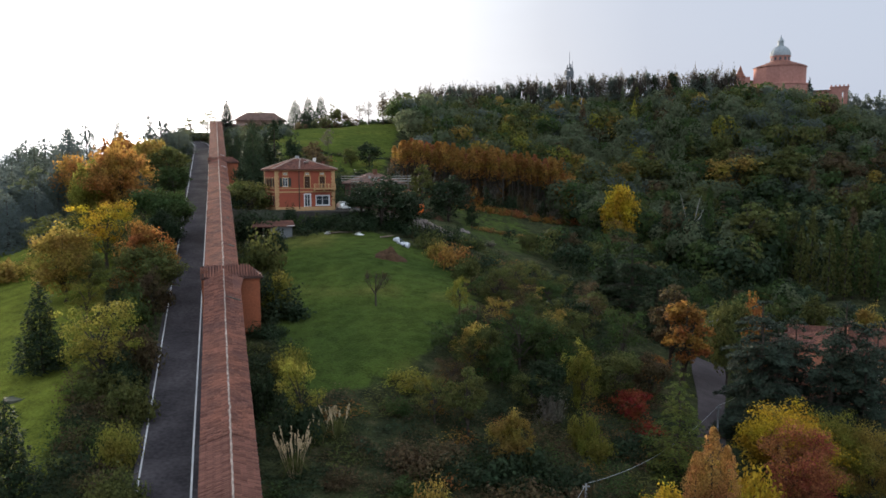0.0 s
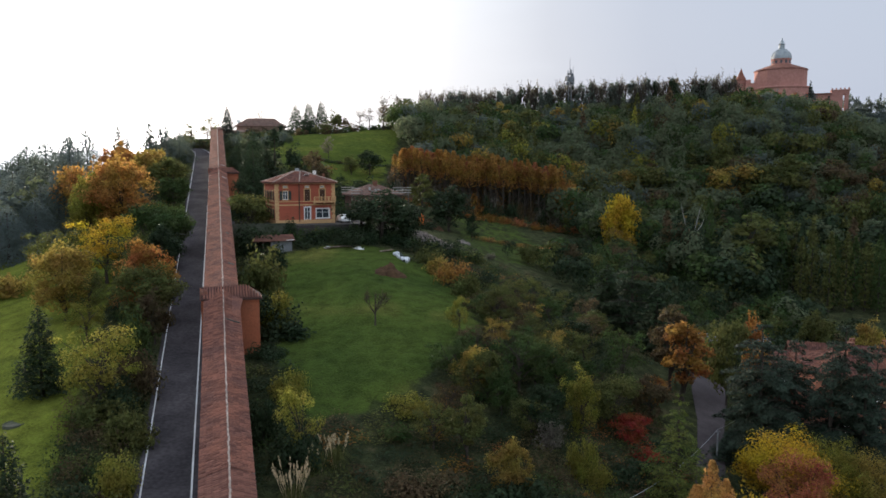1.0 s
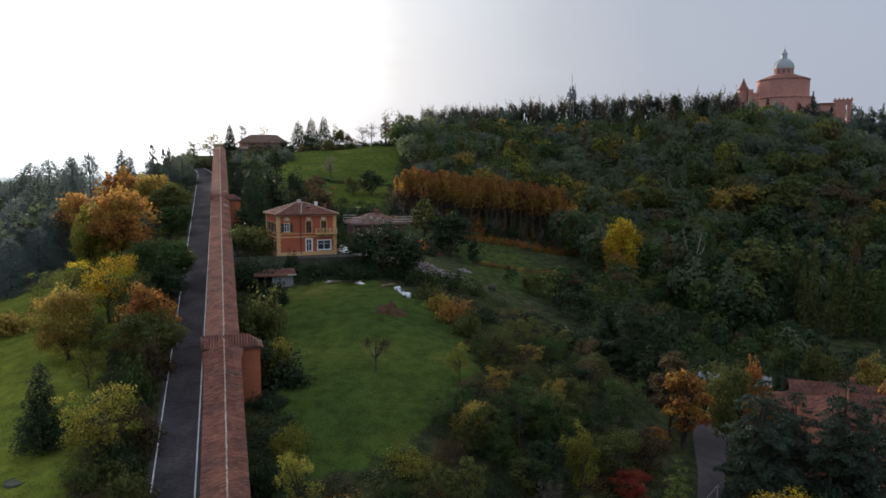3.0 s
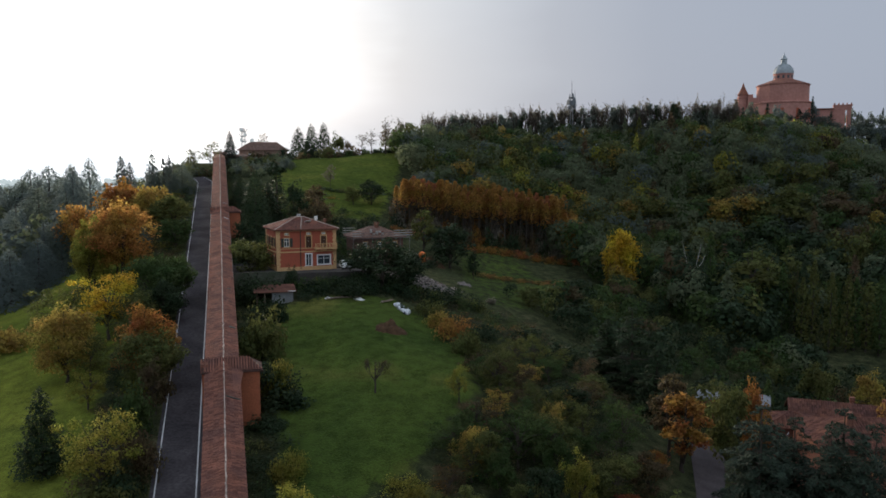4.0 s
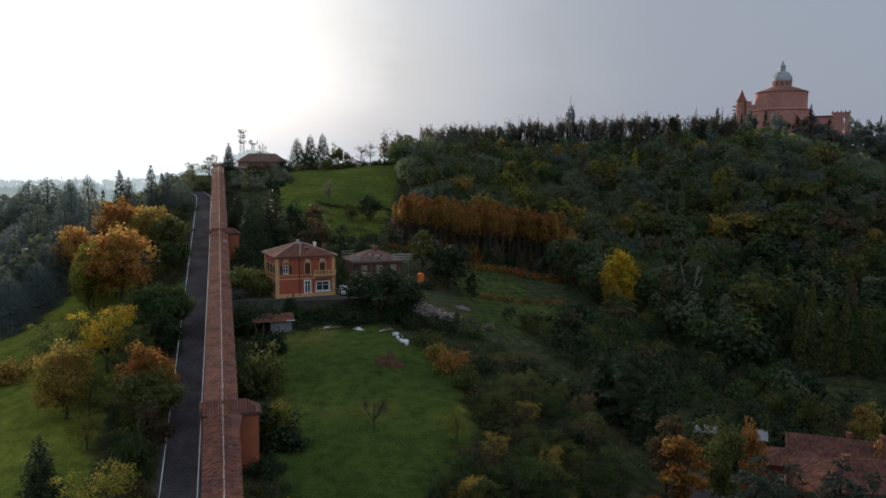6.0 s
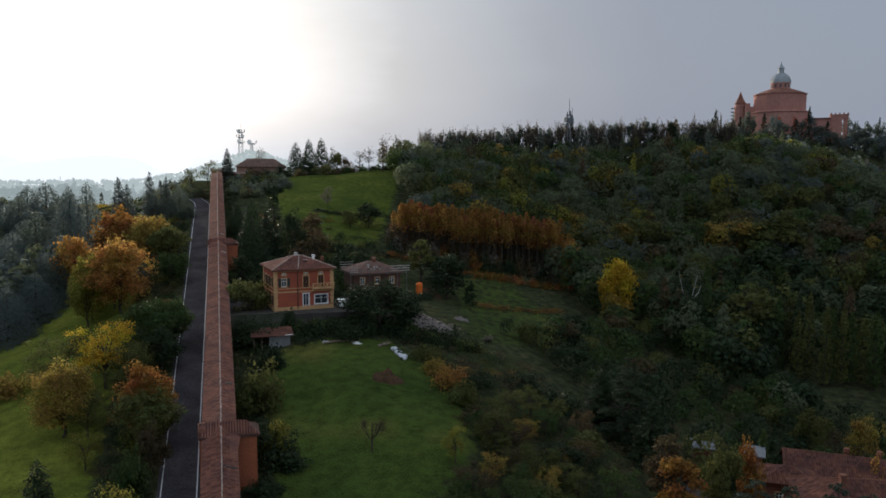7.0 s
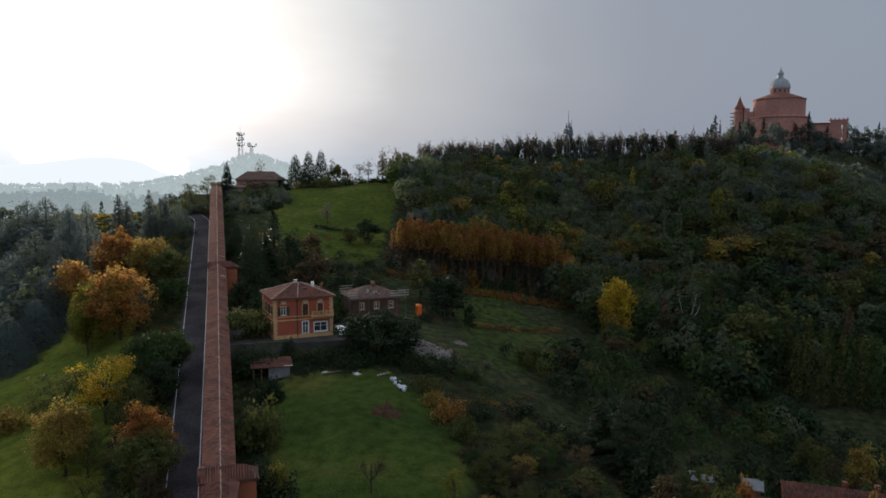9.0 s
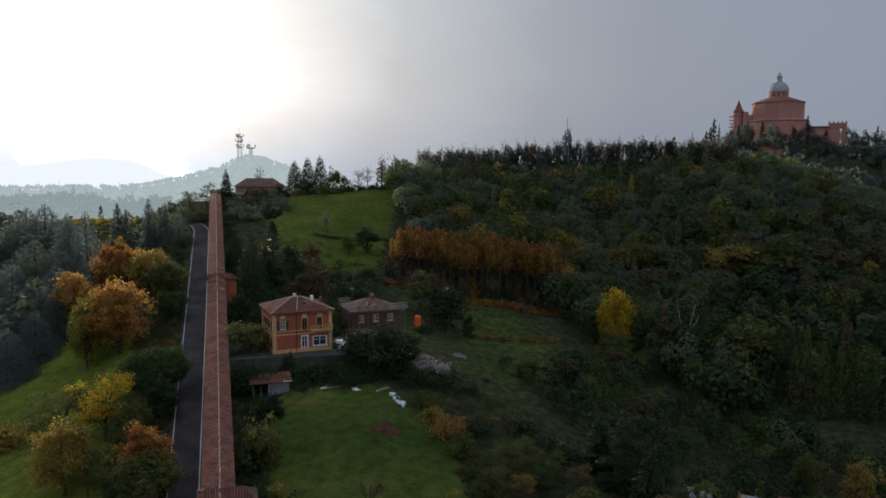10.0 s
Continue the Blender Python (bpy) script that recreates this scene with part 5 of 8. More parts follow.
THICKET = (
    ("open", "green", 0.8, 74.0, 13.2, 5.4),
    ("open", "gold", 2.9, 72.0, 13.0, 3.9),
    ("upright", "olive", 4.5, 72.0, 12.7, 3.3),
    ("bush", "lime", -3.5, 68.0, 9.4, 4.2),
    ("open", "green", 7.8, 74.0, 14.2, 6.2),
    ("upright", "olive", 1.9, 62.0, 11.4, 3.5),
    ("bush", "green", -4.4, 64.0, 8.2, 2.9),
    ("round", "gold", 5.4, 57.0, 8.7, 3.7),
    ("bush", "dark", 6.2, 55.0, 7.1, 5.5),
    ("round", "lime", 13.1, 68.0, 12.0, 3.2),
    ("round", "dark", 9.6, 68.0, 10.3, 4.7),
    ("open", "olive", 11.9, 76.0, 12.6, 6.4),
    ("round", "brown", 21.6, 75.0, 9.1, 4.0),
    ("open", "green", 20.0, 80.0, 13.5, 5.5),
    ("bush", "lime", 12.9, 60.0, 6.3, 2.8),
    ("bush", "lime", 12.2, 62.0, 7.9, 2.2),
    ("round", "red", 18.4, 69.0, 6.9, 4.9),
    ("bush", "red", 19.1, 66.0, 4.6, 3.5),
    ("round", "olive", 17.3, 72.0, 10.3, 5.1),
    ("bush", "grey", 9.5, 66.0, 8.1, 2.7),
    ("bush", "brown", -1.3, 56.0, 7.0, 5.2),
    ("bush", "brown", -6.9, 58.0, 6.2, 4.0),
    ("bush", "dark", 1.3, 54.0, 6.1, 5.4),
    ("bush", "dark", 9.2, 54.0, 6.3, 5.0),
    ("bush", "green", -2.9, 52.0, 5.5, 5.6),
    ("bush", "brown", 6.1, 50.0, 5.8, 5.7),
    ("bush", "brown", -7.9, 52.0, 5.6, 4.4),
    ("bush", "gold", -1.2, 48.0, 6.8, 2.9),
    ("bush", "brown", 10.1, 50.0, 6.3, 3.4),
    ("open", "olive", 15.1, 84.0, 12.0, 4.5),
    ("open", "gold", 6.1, 82.0, 14.0, 3.5),
    ("open", "green", 5.3, 96.0, 14.3, 4.4),
    ("round", "rust", 23.3, 79.0, 7.8, 3.6),
    ("bush", "dark", 17.0, 62.0, 5.2, 5.7),
)
RIGHT = (
    ("deodar", "fresh", 19.5, 59.0, 12.1, 7.2),
    ("upright", "brown", 27.4, 86.0, 15.4, 5.4),
    ("round", "olive", 34.5, 87.0, 14.0, 5.2),
    ("round", "rust", 39.1, 90.0, 12.9, 3.7),
    ("upright", "rust", 28.0, 83.0, 13.6, 6.2),
    ("round", "olive", 61.0, 118.0, 8.0, 6.3),
    ("round", "gold", 69.8, 118.0, 6.8, 5.4),
    ("cedar", "dark", 27.6, 106.0, 18.8, 10.4),
    ("fir", "dark", 25.3, 112.0, 16.1, 7.7),
    ("fir", "dark", 29.6, 100.0, 14.9, 6.6),
    ("cedar", "fir", 31.4, 71.0, 15.0, 11.6),
    ("cedar", "fir", 39.3, 70.0, 15.0, 11.8),
    ("cedar", "fir", 37.4, 76.0, 12.4, 9.0),
    ("cedar", "fir", 34.6, 74.0, 12.2, 9.4),
    ("cedar", "fir", 30.7, 69.0, 13.9, 9.0),
    ("cedar", "fir", 37.5, 69.0, 13.7, 9.5),
    ("cedar", "fir", 40.2, 68.0, 12.4, 8.9),
    ("cedar", "fir", 44.8, 74.0, 12.3, 9.0),
    ("grand", "pink", 28.5, 56.4, 7.7, 6.2),
    ("grand", "yellow", 29.3, 60.4, 7.9, 8.2),
    ("grand", "lime", 33.6, 61.4, 7.0, 5.6),
    ("grand", "gold", 37.0, 61.0, 5.6, 5.9),
    ("spire", "tan", 19.0, 50.0, 9.6, 2.7),
    ("spire", "tan", 20.3, 50.6, 8.0, 2.5),
    ("spire", "tan", 17.7, 49.6, 8.0, 2.2),
    ("spire", "tan", 18.4, 50.9, 7.4, 2.6),
    ("bush", "yellow", 24.2, 54.0, 6.2, 3.7),
    ("round", "amber", 60.9, 100.0, 6.9, 4.6),
    ("round", "yellow", 14.9, 46.0, 7.5, 3.5),
)
VALLEY = (
    ("dome", "yellow", 45.2, 186.0, 25.3, 9.4),
    ("dome", "yellow", 44.8, 184.6, 21.5, 8.0),
    ("round", "gold", 44.0, 183.0, 18.5, 7.3),
    ("upright", "olive", 42.8, 178.0, 14.9, 9.5),
    ("round", "olive", 64.7, 230.0, 34.4, 14.1),
    ("round", "gold", 44.1, 232.0, 30.9, 17.8),
    ("round", "olive", 50.0, 228.0, 29.5, 15.7),
    ("round", "gold", 61.8, 232.0, 33.4, 19.6),
    ("round", "gold", 89.1, 225.0, 34.5, 20.7),
    ("round", "olive", 103.1, 222.0, 35.7, 17.0),
    ("round", "brown", 118.5, 222.0, 34.3, 17.0),
    ("round", "gold", 12.3, 235.0, 38.5, 14.4),
    ("round", "olive", 17.7, 262.0, 46.1, 18.1),
    ("round", "olive", 24.4, 270.0, 50.3, 14.5),
    ("round", "gold", -2.4, 300.0, 47.0, 9.2),
    ("upright", "olive", 72.5, 172.0, 22.4, 15.8),
    ("column", "green", 64.8, 178.0, 24.4, 3.8),
    ("round", "brown", 59.1, 180.0, 18.1, 8.3),
    ("upright", "olive", 81.2, 168.0, 20.4, 5.2),
    ("column", "olive", 83.5, 157.0, 17.2, 3.9),
    ("column", "green", 85.4, 158.5, 16.4, 3.6),
    ("column", "green", 89.2, 157.6, 16.2, 3.8),
    ("column", "dark", 80.0, 162.5, 19.2, 3.6),
    ("column", "olive", 81.1, 160.0, 19.7, 3.7),
    ("column", "olive", 87.1, 157.0, 16.9, 3.9),
    ("column", "olive", 91.4, 157.0, 15.0, 4.3),
    ("column", "green", 76.7, 165.0, 18.2, 4.3),
    ("column", "olive", 78.8, 160.0, 16.0, 3.4),
    ("column", "green", 93.1, 155.0, 16.9, 4.0),
    ("round", "olive", 17.5, 148.6, 16.1, 6.8),
    ("round", "brown", 25.2, 150.0, 16.9, 5.7),
    ("bush", "dark", 29.8, 150.0, 16.3, 6.9),
    ("upright", "olive", -4.7, 181.0, 31.0, 6.4),
    ("round", "dark", 6.9, 170.0, 21.0, 3.4),
    ("bush", "grey", 9.2, 140.0, 14.9, 2.1),
)
VILLA_GARDEN = (
    ("round", "dark", -10.6, 128.0, 27.4, 11.2),
    ("tall", "dark", -14.1, 128.0, 25.9, 7.8),
    ("round", "dark", -6.4, 131.0, 25.6, 8.2),
    ("round", "dark", -0.8, 186.0, 27.0, 17.1),
    ("round", "dark", 1.6, 173.5, 27.2, 11.5),
    ("bush", "dark", -3.4, 166.0, 19.6, 5.0),
    ("round", "olive", -34.8, 132.5, 27.6, 7.7),
    ("bush", "dark", -26.2, 126.0, 22.8, 2.5),
    ("bush", "dark", -21.3, 124.0, 21.2, 7.6),
    ("bush", "dark", -15.4, 122.0, 21.0, 6.5),
    ("round", "brown", -29.4, 168.0, 34.0, 9.0),
    ("spruce", "dark", -42.9, 168.0, 39.6, 9.0),
    ("cypress", "dark", -42.9, 190.0, 41.4, 3.8),
    ("spruce", "dark", -52.5, 190.0, 38.0, 6.4),
    ("fir", "dark", -42.7, 180.0, 36.9, 6.9),
    ("round", "dark", -35.8, 180.0, 38.0, 5.5),
    ("bush", "brown", -73.1, 296.0, 49.1, 9.1),
    ("bush", "dark", -67.0, 294.0, 49.0, 9.0),
    ("bush", "olive", -77.6, 292.0, 48.4, 6.7),
    ("round", "brown", -34.2, 190.0, 36.0, 8.7),
    ("round", "dark", -40.4, 150.0, 30.3, 4.6),
    ("round", "dark", -16.2, 160.0, 29.8, 7.4),
    ("bush", "dark", -31.7, 120.0, 21.8, 5.5),
    ("bush", "dark", -29.9, 122.0, 21.8, 5.6),
)
ROADSIDE = (
    ("dome", "gold", -49.0, 93.5, 21.0, 8.4),
    ("open", "olive", -54.6, 105.0, 23.4, 10.0),
    ("open", "olive", -43.4, 100.0, 22.1, 6.6),
    ("open", "olive", -45.0, 92.0, 17.6, 5.4),
    ("open", "lime", -41.6, 84.0, 15.6, 4.6),
    ("open", "yellow", -48.9, 106.0, 25.0, 10.1),
    ("dome", "rust", -37.3, 91.0, 21.8, 7.3),
    ("dome", "olive", -35.9, 88.0, 19.4, 8.1),
    ("open", "lime", -31.7, 66.0, 17.0, 7.6),
    ("bush", "olive", -30.1, 64.0, 11.6, 5.4),
    ("pine", "dark", -39.9, 71.0, 17.0, 5.7),
    ("pine", "dark", -29.4, 47.0, 12.8, 5.0),
    ("dome", "amber", -60.7, 139.0, 33.0, 11.5),
    ("dome", "rust", -64.0, 143.0, 32.0, 6.6),
    ("dome", "lime", -66.8, 140.0, 30.3, 6.9),
    ("dome", "lime", -65.9, 136.0, 27.3, 6.3),
    ("dome", "gold", -68.2, 146.0, 28.6, 6.7),
    ("dome", "green", -46.4, 116.0, 25.7, 9.2),
    ("dome", "green", -44.0, 120.0, 25.2, 6.1),
    ("dome", "olive", -46.0, 108.0, 20.7, 7.0),
    ("dome", "dark", -42.3, 110.0, 22.3, 6.2),
    ("bush", "gold", -65.8, 111.0, 16.4, 7.1),
    ("bush", "green", -33.8, 78.0, 16.0, 4.2),
    ("bush", "brown", -29.8, 70.0, 13.9, 4.3),
    ("bush", "olive", -26.8, 60.0, 11.0, 4.1),
    ("bush", "lime", -25.4, 54.0, 9.3, 3.3),
    ("bush", "olive", -22.7, 47.0, 8.0, 4.0),
    ("round", "brown", -32.9, 82.0, 17.4, 3.8),
    ("bush", "dark", -29.7, 66.0, 12.5, 4.0),
)
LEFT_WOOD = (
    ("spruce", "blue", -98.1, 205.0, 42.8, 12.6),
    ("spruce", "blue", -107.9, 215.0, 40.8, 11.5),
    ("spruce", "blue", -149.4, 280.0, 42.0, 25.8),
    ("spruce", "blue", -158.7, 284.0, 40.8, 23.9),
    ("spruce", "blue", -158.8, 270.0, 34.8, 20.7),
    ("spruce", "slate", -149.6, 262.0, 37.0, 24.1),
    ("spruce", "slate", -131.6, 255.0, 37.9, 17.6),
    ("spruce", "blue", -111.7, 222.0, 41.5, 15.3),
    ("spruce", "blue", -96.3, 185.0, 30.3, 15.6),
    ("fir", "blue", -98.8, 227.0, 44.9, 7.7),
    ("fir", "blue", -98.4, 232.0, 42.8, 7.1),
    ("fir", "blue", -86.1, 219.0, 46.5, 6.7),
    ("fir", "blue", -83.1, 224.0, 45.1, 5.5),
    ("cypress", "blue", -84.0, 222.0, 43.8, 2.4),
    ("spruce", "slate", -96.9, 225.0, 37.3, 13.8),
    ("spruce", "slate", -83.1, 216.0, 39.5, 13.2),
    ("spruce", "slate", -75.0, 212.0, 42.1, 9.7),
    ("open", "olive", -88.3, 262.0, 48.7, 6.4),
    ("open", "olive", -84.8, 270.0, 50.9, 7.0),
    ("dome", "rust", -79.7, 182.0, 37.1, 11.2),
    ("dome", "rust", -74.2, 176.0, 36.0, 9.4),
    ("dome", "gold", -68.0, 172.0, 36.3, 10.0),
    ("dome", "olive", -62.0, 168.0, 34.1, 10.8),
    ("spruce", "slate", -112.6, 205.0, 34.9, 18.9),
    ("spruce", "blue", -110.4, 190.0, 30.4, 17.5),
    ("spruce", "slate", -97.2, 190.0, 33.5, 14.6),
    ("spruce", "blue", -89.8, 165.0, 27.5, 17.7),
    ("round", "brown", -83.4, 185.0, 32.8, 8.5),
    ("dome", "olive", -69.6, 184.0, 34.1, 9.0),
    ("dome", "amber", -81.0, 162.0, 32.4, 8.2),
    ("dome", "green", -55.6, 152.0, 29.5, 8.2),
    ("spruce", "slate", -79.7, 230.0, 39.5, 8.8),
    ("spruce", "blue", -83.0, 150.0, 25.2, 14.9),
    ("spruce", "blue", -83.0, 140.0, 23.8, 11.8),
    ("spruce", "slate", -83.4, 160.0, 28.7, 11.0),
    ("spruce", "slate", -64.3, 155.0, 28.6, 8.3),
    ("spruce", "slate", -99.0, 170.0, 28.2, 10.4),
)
HILLTOP = (
    ("fir", "fir", -82.3, 286.0, 55.9, 6.6),
    ("spruce", "dark", -63.5, 325.0, 59.7, 13.5),
    ("spruce", "dark", -58.7, 330.0, 61.4, 13.5),
    ("spruce", "dark", -53.5, 332.0, 62.1, 13.5),
    ("round", "olive", -46.1, 320.0, 57.9, 8.8),
    ("round", "brown", -40.6, 318.0, 54.0, 5.8),
    ("bare", "grey", -29.2, 300.0, 56.9, 6.9),
    ("bare", "grey", -23.3, 298.0, 61.4, 7.8),
    ("bare", "grey", -17.6, 300.0, 61.6, 6.9),
    ("round", "dark", -16.6, 302.0, 56.2, 6.9),
    ("bare", "grey", -33.6, 305.0, 55.1, 6.1),
    ("bare", "grey", -7.6, 312.0, 63.6, 5.3),
    ("round", "dark", -63.8, 300.0, 50.3, 9.2),
    ("round", "dark", -55.6, 305.0, 52.5, 11.7),
    ("open", "grey", -36.7, 240.0, 42.1, 4.4),
    ("round", "olive", -45.2, 290.0, 50.1, 8.9),
    ("bare", "grey", -77.6, 320.0, 56.1, 5.9),
    ("round", "dark", -22.3, 227.0, 37.5, 7.7),
    ("round", "olive", -27.3, 222.0, 36.0, 5.1),
)


for rows, where, group in ((BESIDE_PORTICO, "below the portico", ""), (THICKET, "in the thicket", "thicket"), (RIGHT, "near the farmhouse", ""), (VALLEY, "in the valley", "valley trees"),
                           (VILLA_GARDEN, "in the garden", ""), (ROADSIDE, "beside the road", "roadside trees"), (LEFT_WOOD, "past the road", "wood edge"), (HILLTOP, "on the hilltop", "hilltop trees")):
    for kind, tint, x, y, top, width in rows:
        plant(kind, tint, x, y, top, width, where, group)


def grove():
    """The plantation of amber trees in rows across the slope."""
    for row in range(5):
        for k in range(28):
            f = k / 27
            x = -13 + 48.5 * f + 0.6 * chance.uniform(-1, 1) + row * 0.5
            y = 211 + 6 * f + row * 3.6 + chance.uniform(-0.8, 0.8)
            top = 34.6 + 1.6 * max(0.0, (0.3 - f) / 0.3) - 4.6 * max(0.0, (f - 0.30) / 0.70) ** 1.3 + chance.uniform(-1.5, 1.3) + row * 0.4 - (1.6 if 0.30 < f < 0.42 else 0)
            front = row == 0 or f > 0.9
            plant("aspen", chance.choice(("rust", "amber", "amber") if front else ("rust", "amber", "amber", "pink")), x, y, top, chance.uniform(3.4, 4.8), "in a plantation", "plantation")


grove()
for x, y, top in ((36.0, 216.5, 28.4), (37.6, 219.5, 28.0), (36.8, 213.8, 25.6), (38.6, 223.0, 28.2)):
    plant("round", "amber", x, y, top, 6.0, "at the plantation's end", "plantation")


def skyline():
    """Thin trees and evergreens along the ridge."""
    for k in range(130):
        f = k / 129
        x = -8 + 122 * f + chance.uniform(-1.5, 1.5)
        y = 318 - 26 * max(0.0, f - 0.45) / 0.55 + chance.uniform(-7, 7)
        top = 65.5 + 2.0 * math.sin(f * 3.1) + 3.6 * f + chance.uniform(-1.3, 1.1)
        kind, tint, lower = chance.choice((("vase", "grey", 0), ("vase", "grey", 0.4), ("vase", "haze_brown", 0), ("vase", "grey", 0.8), ("vase", "brown", 0.2), ("vase", "haze_brown", 1.0), ("upright", "slate", 1.2), ("round", "slate", 2.8), ("upright", "dark", 1.6)))
        plant(kind, tint, x, y, top - lower, chance.uniform(4.6, 6.6), "on the ridge", "ridge trees")


skyline()


def shell_crown(rng, h, w, clear, lobes, leaves, size):
    """A far tree's crown: leaf sprays laid like scales over rounded lobes, denser on the upper side."""
    mid = np.array((0, 0, (h + clear) / 2))
    way = around(rng, lobes)
    way[:, 2] = np.abs(way[:, 2]) * np.where(rng.uniform(0, 1, lobes) < 0.25, -0.6, 1)
    centres = mid + way * np.array((w / 2, w / 2, (h - clear) / 2)) * rng.uniform(0.35, 0.68, (lobes, 1))
    radii = rng.uniform(0.20, 0.32, lobes) * w
    share = rng.choice(lobes, leaves, p=radii**2 / (radii**2).sum())
    out = around(rng, leaves) + way[share] * 0.75 + np.array((0, 0, 0.15))
    out /= np.linalg.norm(out, axis=1, keepdims=True)
    at = centres[share] + out * (radii[share] * rng.uniform(0.72, 1.08, leaves))[:, None]
    return leaf_cards(at, out + rng.normal(0, 0.26, out.shape), size, rng)


def light_form(rng, kind):
    """A far tree: fewer, larger sprays."""
    if kind == "fir":
        return conifer(rng, 11, 5, 12, 8, 0.9)[1]
    if kind == "column":
        return column_crown(rng, 13, 4, 260, 0.9)[1]
    return shell_crown(rng, 10, 8.4, 0.4, 12, 340, 0.92)


def woods(name, label, spots, tints, seed, tall=(8, 13), coarse=False, spires=0.04):
    """A wood that nobody could count, as one mesh."""
    rng = np.random.default_rng(seed)
    kinds = ["round"] * 5 + ["fir"] + ["column"]
    forms = [light_form(np.random.default_rng(seed + 7 * k), kind) for k, kind in enumerate(kinds)]
    if coarse == "mid":
        forms = [shell_crown(np.random.default_rng(seed + 7 * k), 10, 8.4, 0.2, 10, 230, 1.15) for k in range(5)] + [light_form(np.random.default_rng(seed), "fir")] * 2
    elif coarse:
        forms = [shell_crown(np.random.default_rng(seed + 7 * k), 10, 8.4, 0.2, 8, 110, 1.7) for k in range(5)] + [column_crown(np.random.default_rng(seed), 12, 3.5, 90, 1.3)[1]] * 2
    names = list(tints)
    odds = np.array([tints[n] for n in names], float)
    odds /= odds.sum()
    verts, quads, which, count = [], [], [], 0
    zs = ground_height(spots[:, 0], spots[:, 1])
    for (x, y), z in zip(spots, zs):
        k = rng.choice(len(kinds), p=[(1 - 2 * spires) / 5] * 5 + [spires] * 2)
        v, q = forms[k]
        a, h = rng.uniform(0, 6.283), rng.uniform(*tall) / 10
        wide = h * rng.uniform(0.75, 1.15)
        c, s = math.cos(a) * wide, math.sin(a) * wide
        turn = np.array(((c, -s, 0), (s, c, 0), (0, 0, h)))
        verts.append(v @ turn.T + np.array((x, y, z - 0.3)))
        quads.append(q + count)
        t = names.index("fir") if kinds[k] == "fir" and "fir" in names else rng.choice(len(names), p=odds)
        which.append(np.full(len(q), t))
        count += len(v)
    mesh = mesh_of(name, np.concatenate(verts), np.concatenate(quads), [LEAF[n] for n in names], np.concatenate(which))
    return tagged(new(name, mesh), label, "wood", kind="stuff")


def scatter(seed, s0, s1, q0, q1, gap, keep):
    rng = np.random.default_rng(seed)
    out = []
    s = s0
    while s < s1:
        q = q0
        while q < q1:
            a, b = s + rng.uniform(-0.45, 0.45) * gap, q + rng.uniform(-0.45, 0.45) * gap
            if keep(a, b):
                out.append(xy_of(a, b))
            q += gap
        s += gap
    return np.array(out)


def on_hillside(s, q):
    x, y = xy_of(s, q)
    if s > 300 + 0.02 * q or y > 316 or x > 30 + 0.62 * y:
        return False
    if math.hypot(x - 43.5, y - 177) < 9 or (70 < x < 98 and 134 < y < 164):          # a gap before the yellow tree and the row of poplars
        return False
    if s > 222 - 0.06 * q and q > 64:
        return True
    return q > 92 and s > 108 and not (s < 150 and q < 100)


def scrub(name, label, spots, tints, seed, tall=(1.2, 3.2), leaves=420, size=0.40):
    """Rough bushes that run into one another, as one mesh."""
    rng = np.random.default_rng(seed)
    forms = [bush_crown(np.random.default_rng(seed + 3 * k), 4, 5, leaves, size, 13)[1] for k in range(5)]
    names = list(tints)
    odds = np.array([tints[n] for n in names], float)
    odds /= odds.sum()
    verts, quads, which, count = [], [], [], 0
    for (x, y), z in zip(spots, ground_height(spots[:, 0], spots[:, 1])):
        v, q = forms[rng.integers(0, 5)]
        a, h = rng.uniform(0, 6.283), rng.uniform(*tall) / 4
        wide = rng.uniform(0.55, 1.0)
        c, s = math.cos(a) * wide, math.sin(a) * wide
        verts.append(v @ np.array(((c, -s, 0), (s, c, 0), (0, 0, h))).T + np.array((x, y, z - 0.1)))
        quads.append(q + count)
        which.append(np.full(len(q), rng.choice(len(names), p=odds)))
        count += len(v)
    mesh = mesh_of(name, np.concatenate(verts), np.concatenate(quads), [LEAF[n] for n in names], np.concatenate(which))
    return tagged(new(name, mesh), label, "scrub", kind="stuff")


def below_lawn(s, q):
    edge = np.interp(s, (30, 66, 67, 72, 84, 98, 112, 124), (3.5, 3.5, 16, 21, 31, 34, 31.5, 29))
    return edge < q < 58 - 0.1 * max(0, s - 70) and not (q > 44 and 56 < s < 80)


def thicket():
    """Small half-leafed trees crowded along the valley edge of the lawn."""
    rng = random.Random(77)
    spots = []
    while len(spots) < 30:
        a = rng.uniform(60, 96)
        b = float(np.interp(a, (60, 72, 84, 98), (17, 23, 33, 36))) + rng.uniform(0, 15)
        if all(math.hypot(a - c, b - d) > 2.9 for c, d in spots):
            spots.append((a, b))
            x, y = xy_of(a, b)
            kind, tint = rng.choice((("open", "olive"), ("open", "gold"), ("upright", "olive"), ("open", "green"), ("round", "green"), ("open", "olive"), ("open", "brown")))
            plant(kind, tint, x, y, ground_z(x, y) + rng.uniform(3.2, 5.4), rng.uniform(3.0, 4.8), "at the lawn's edge", "thicket")


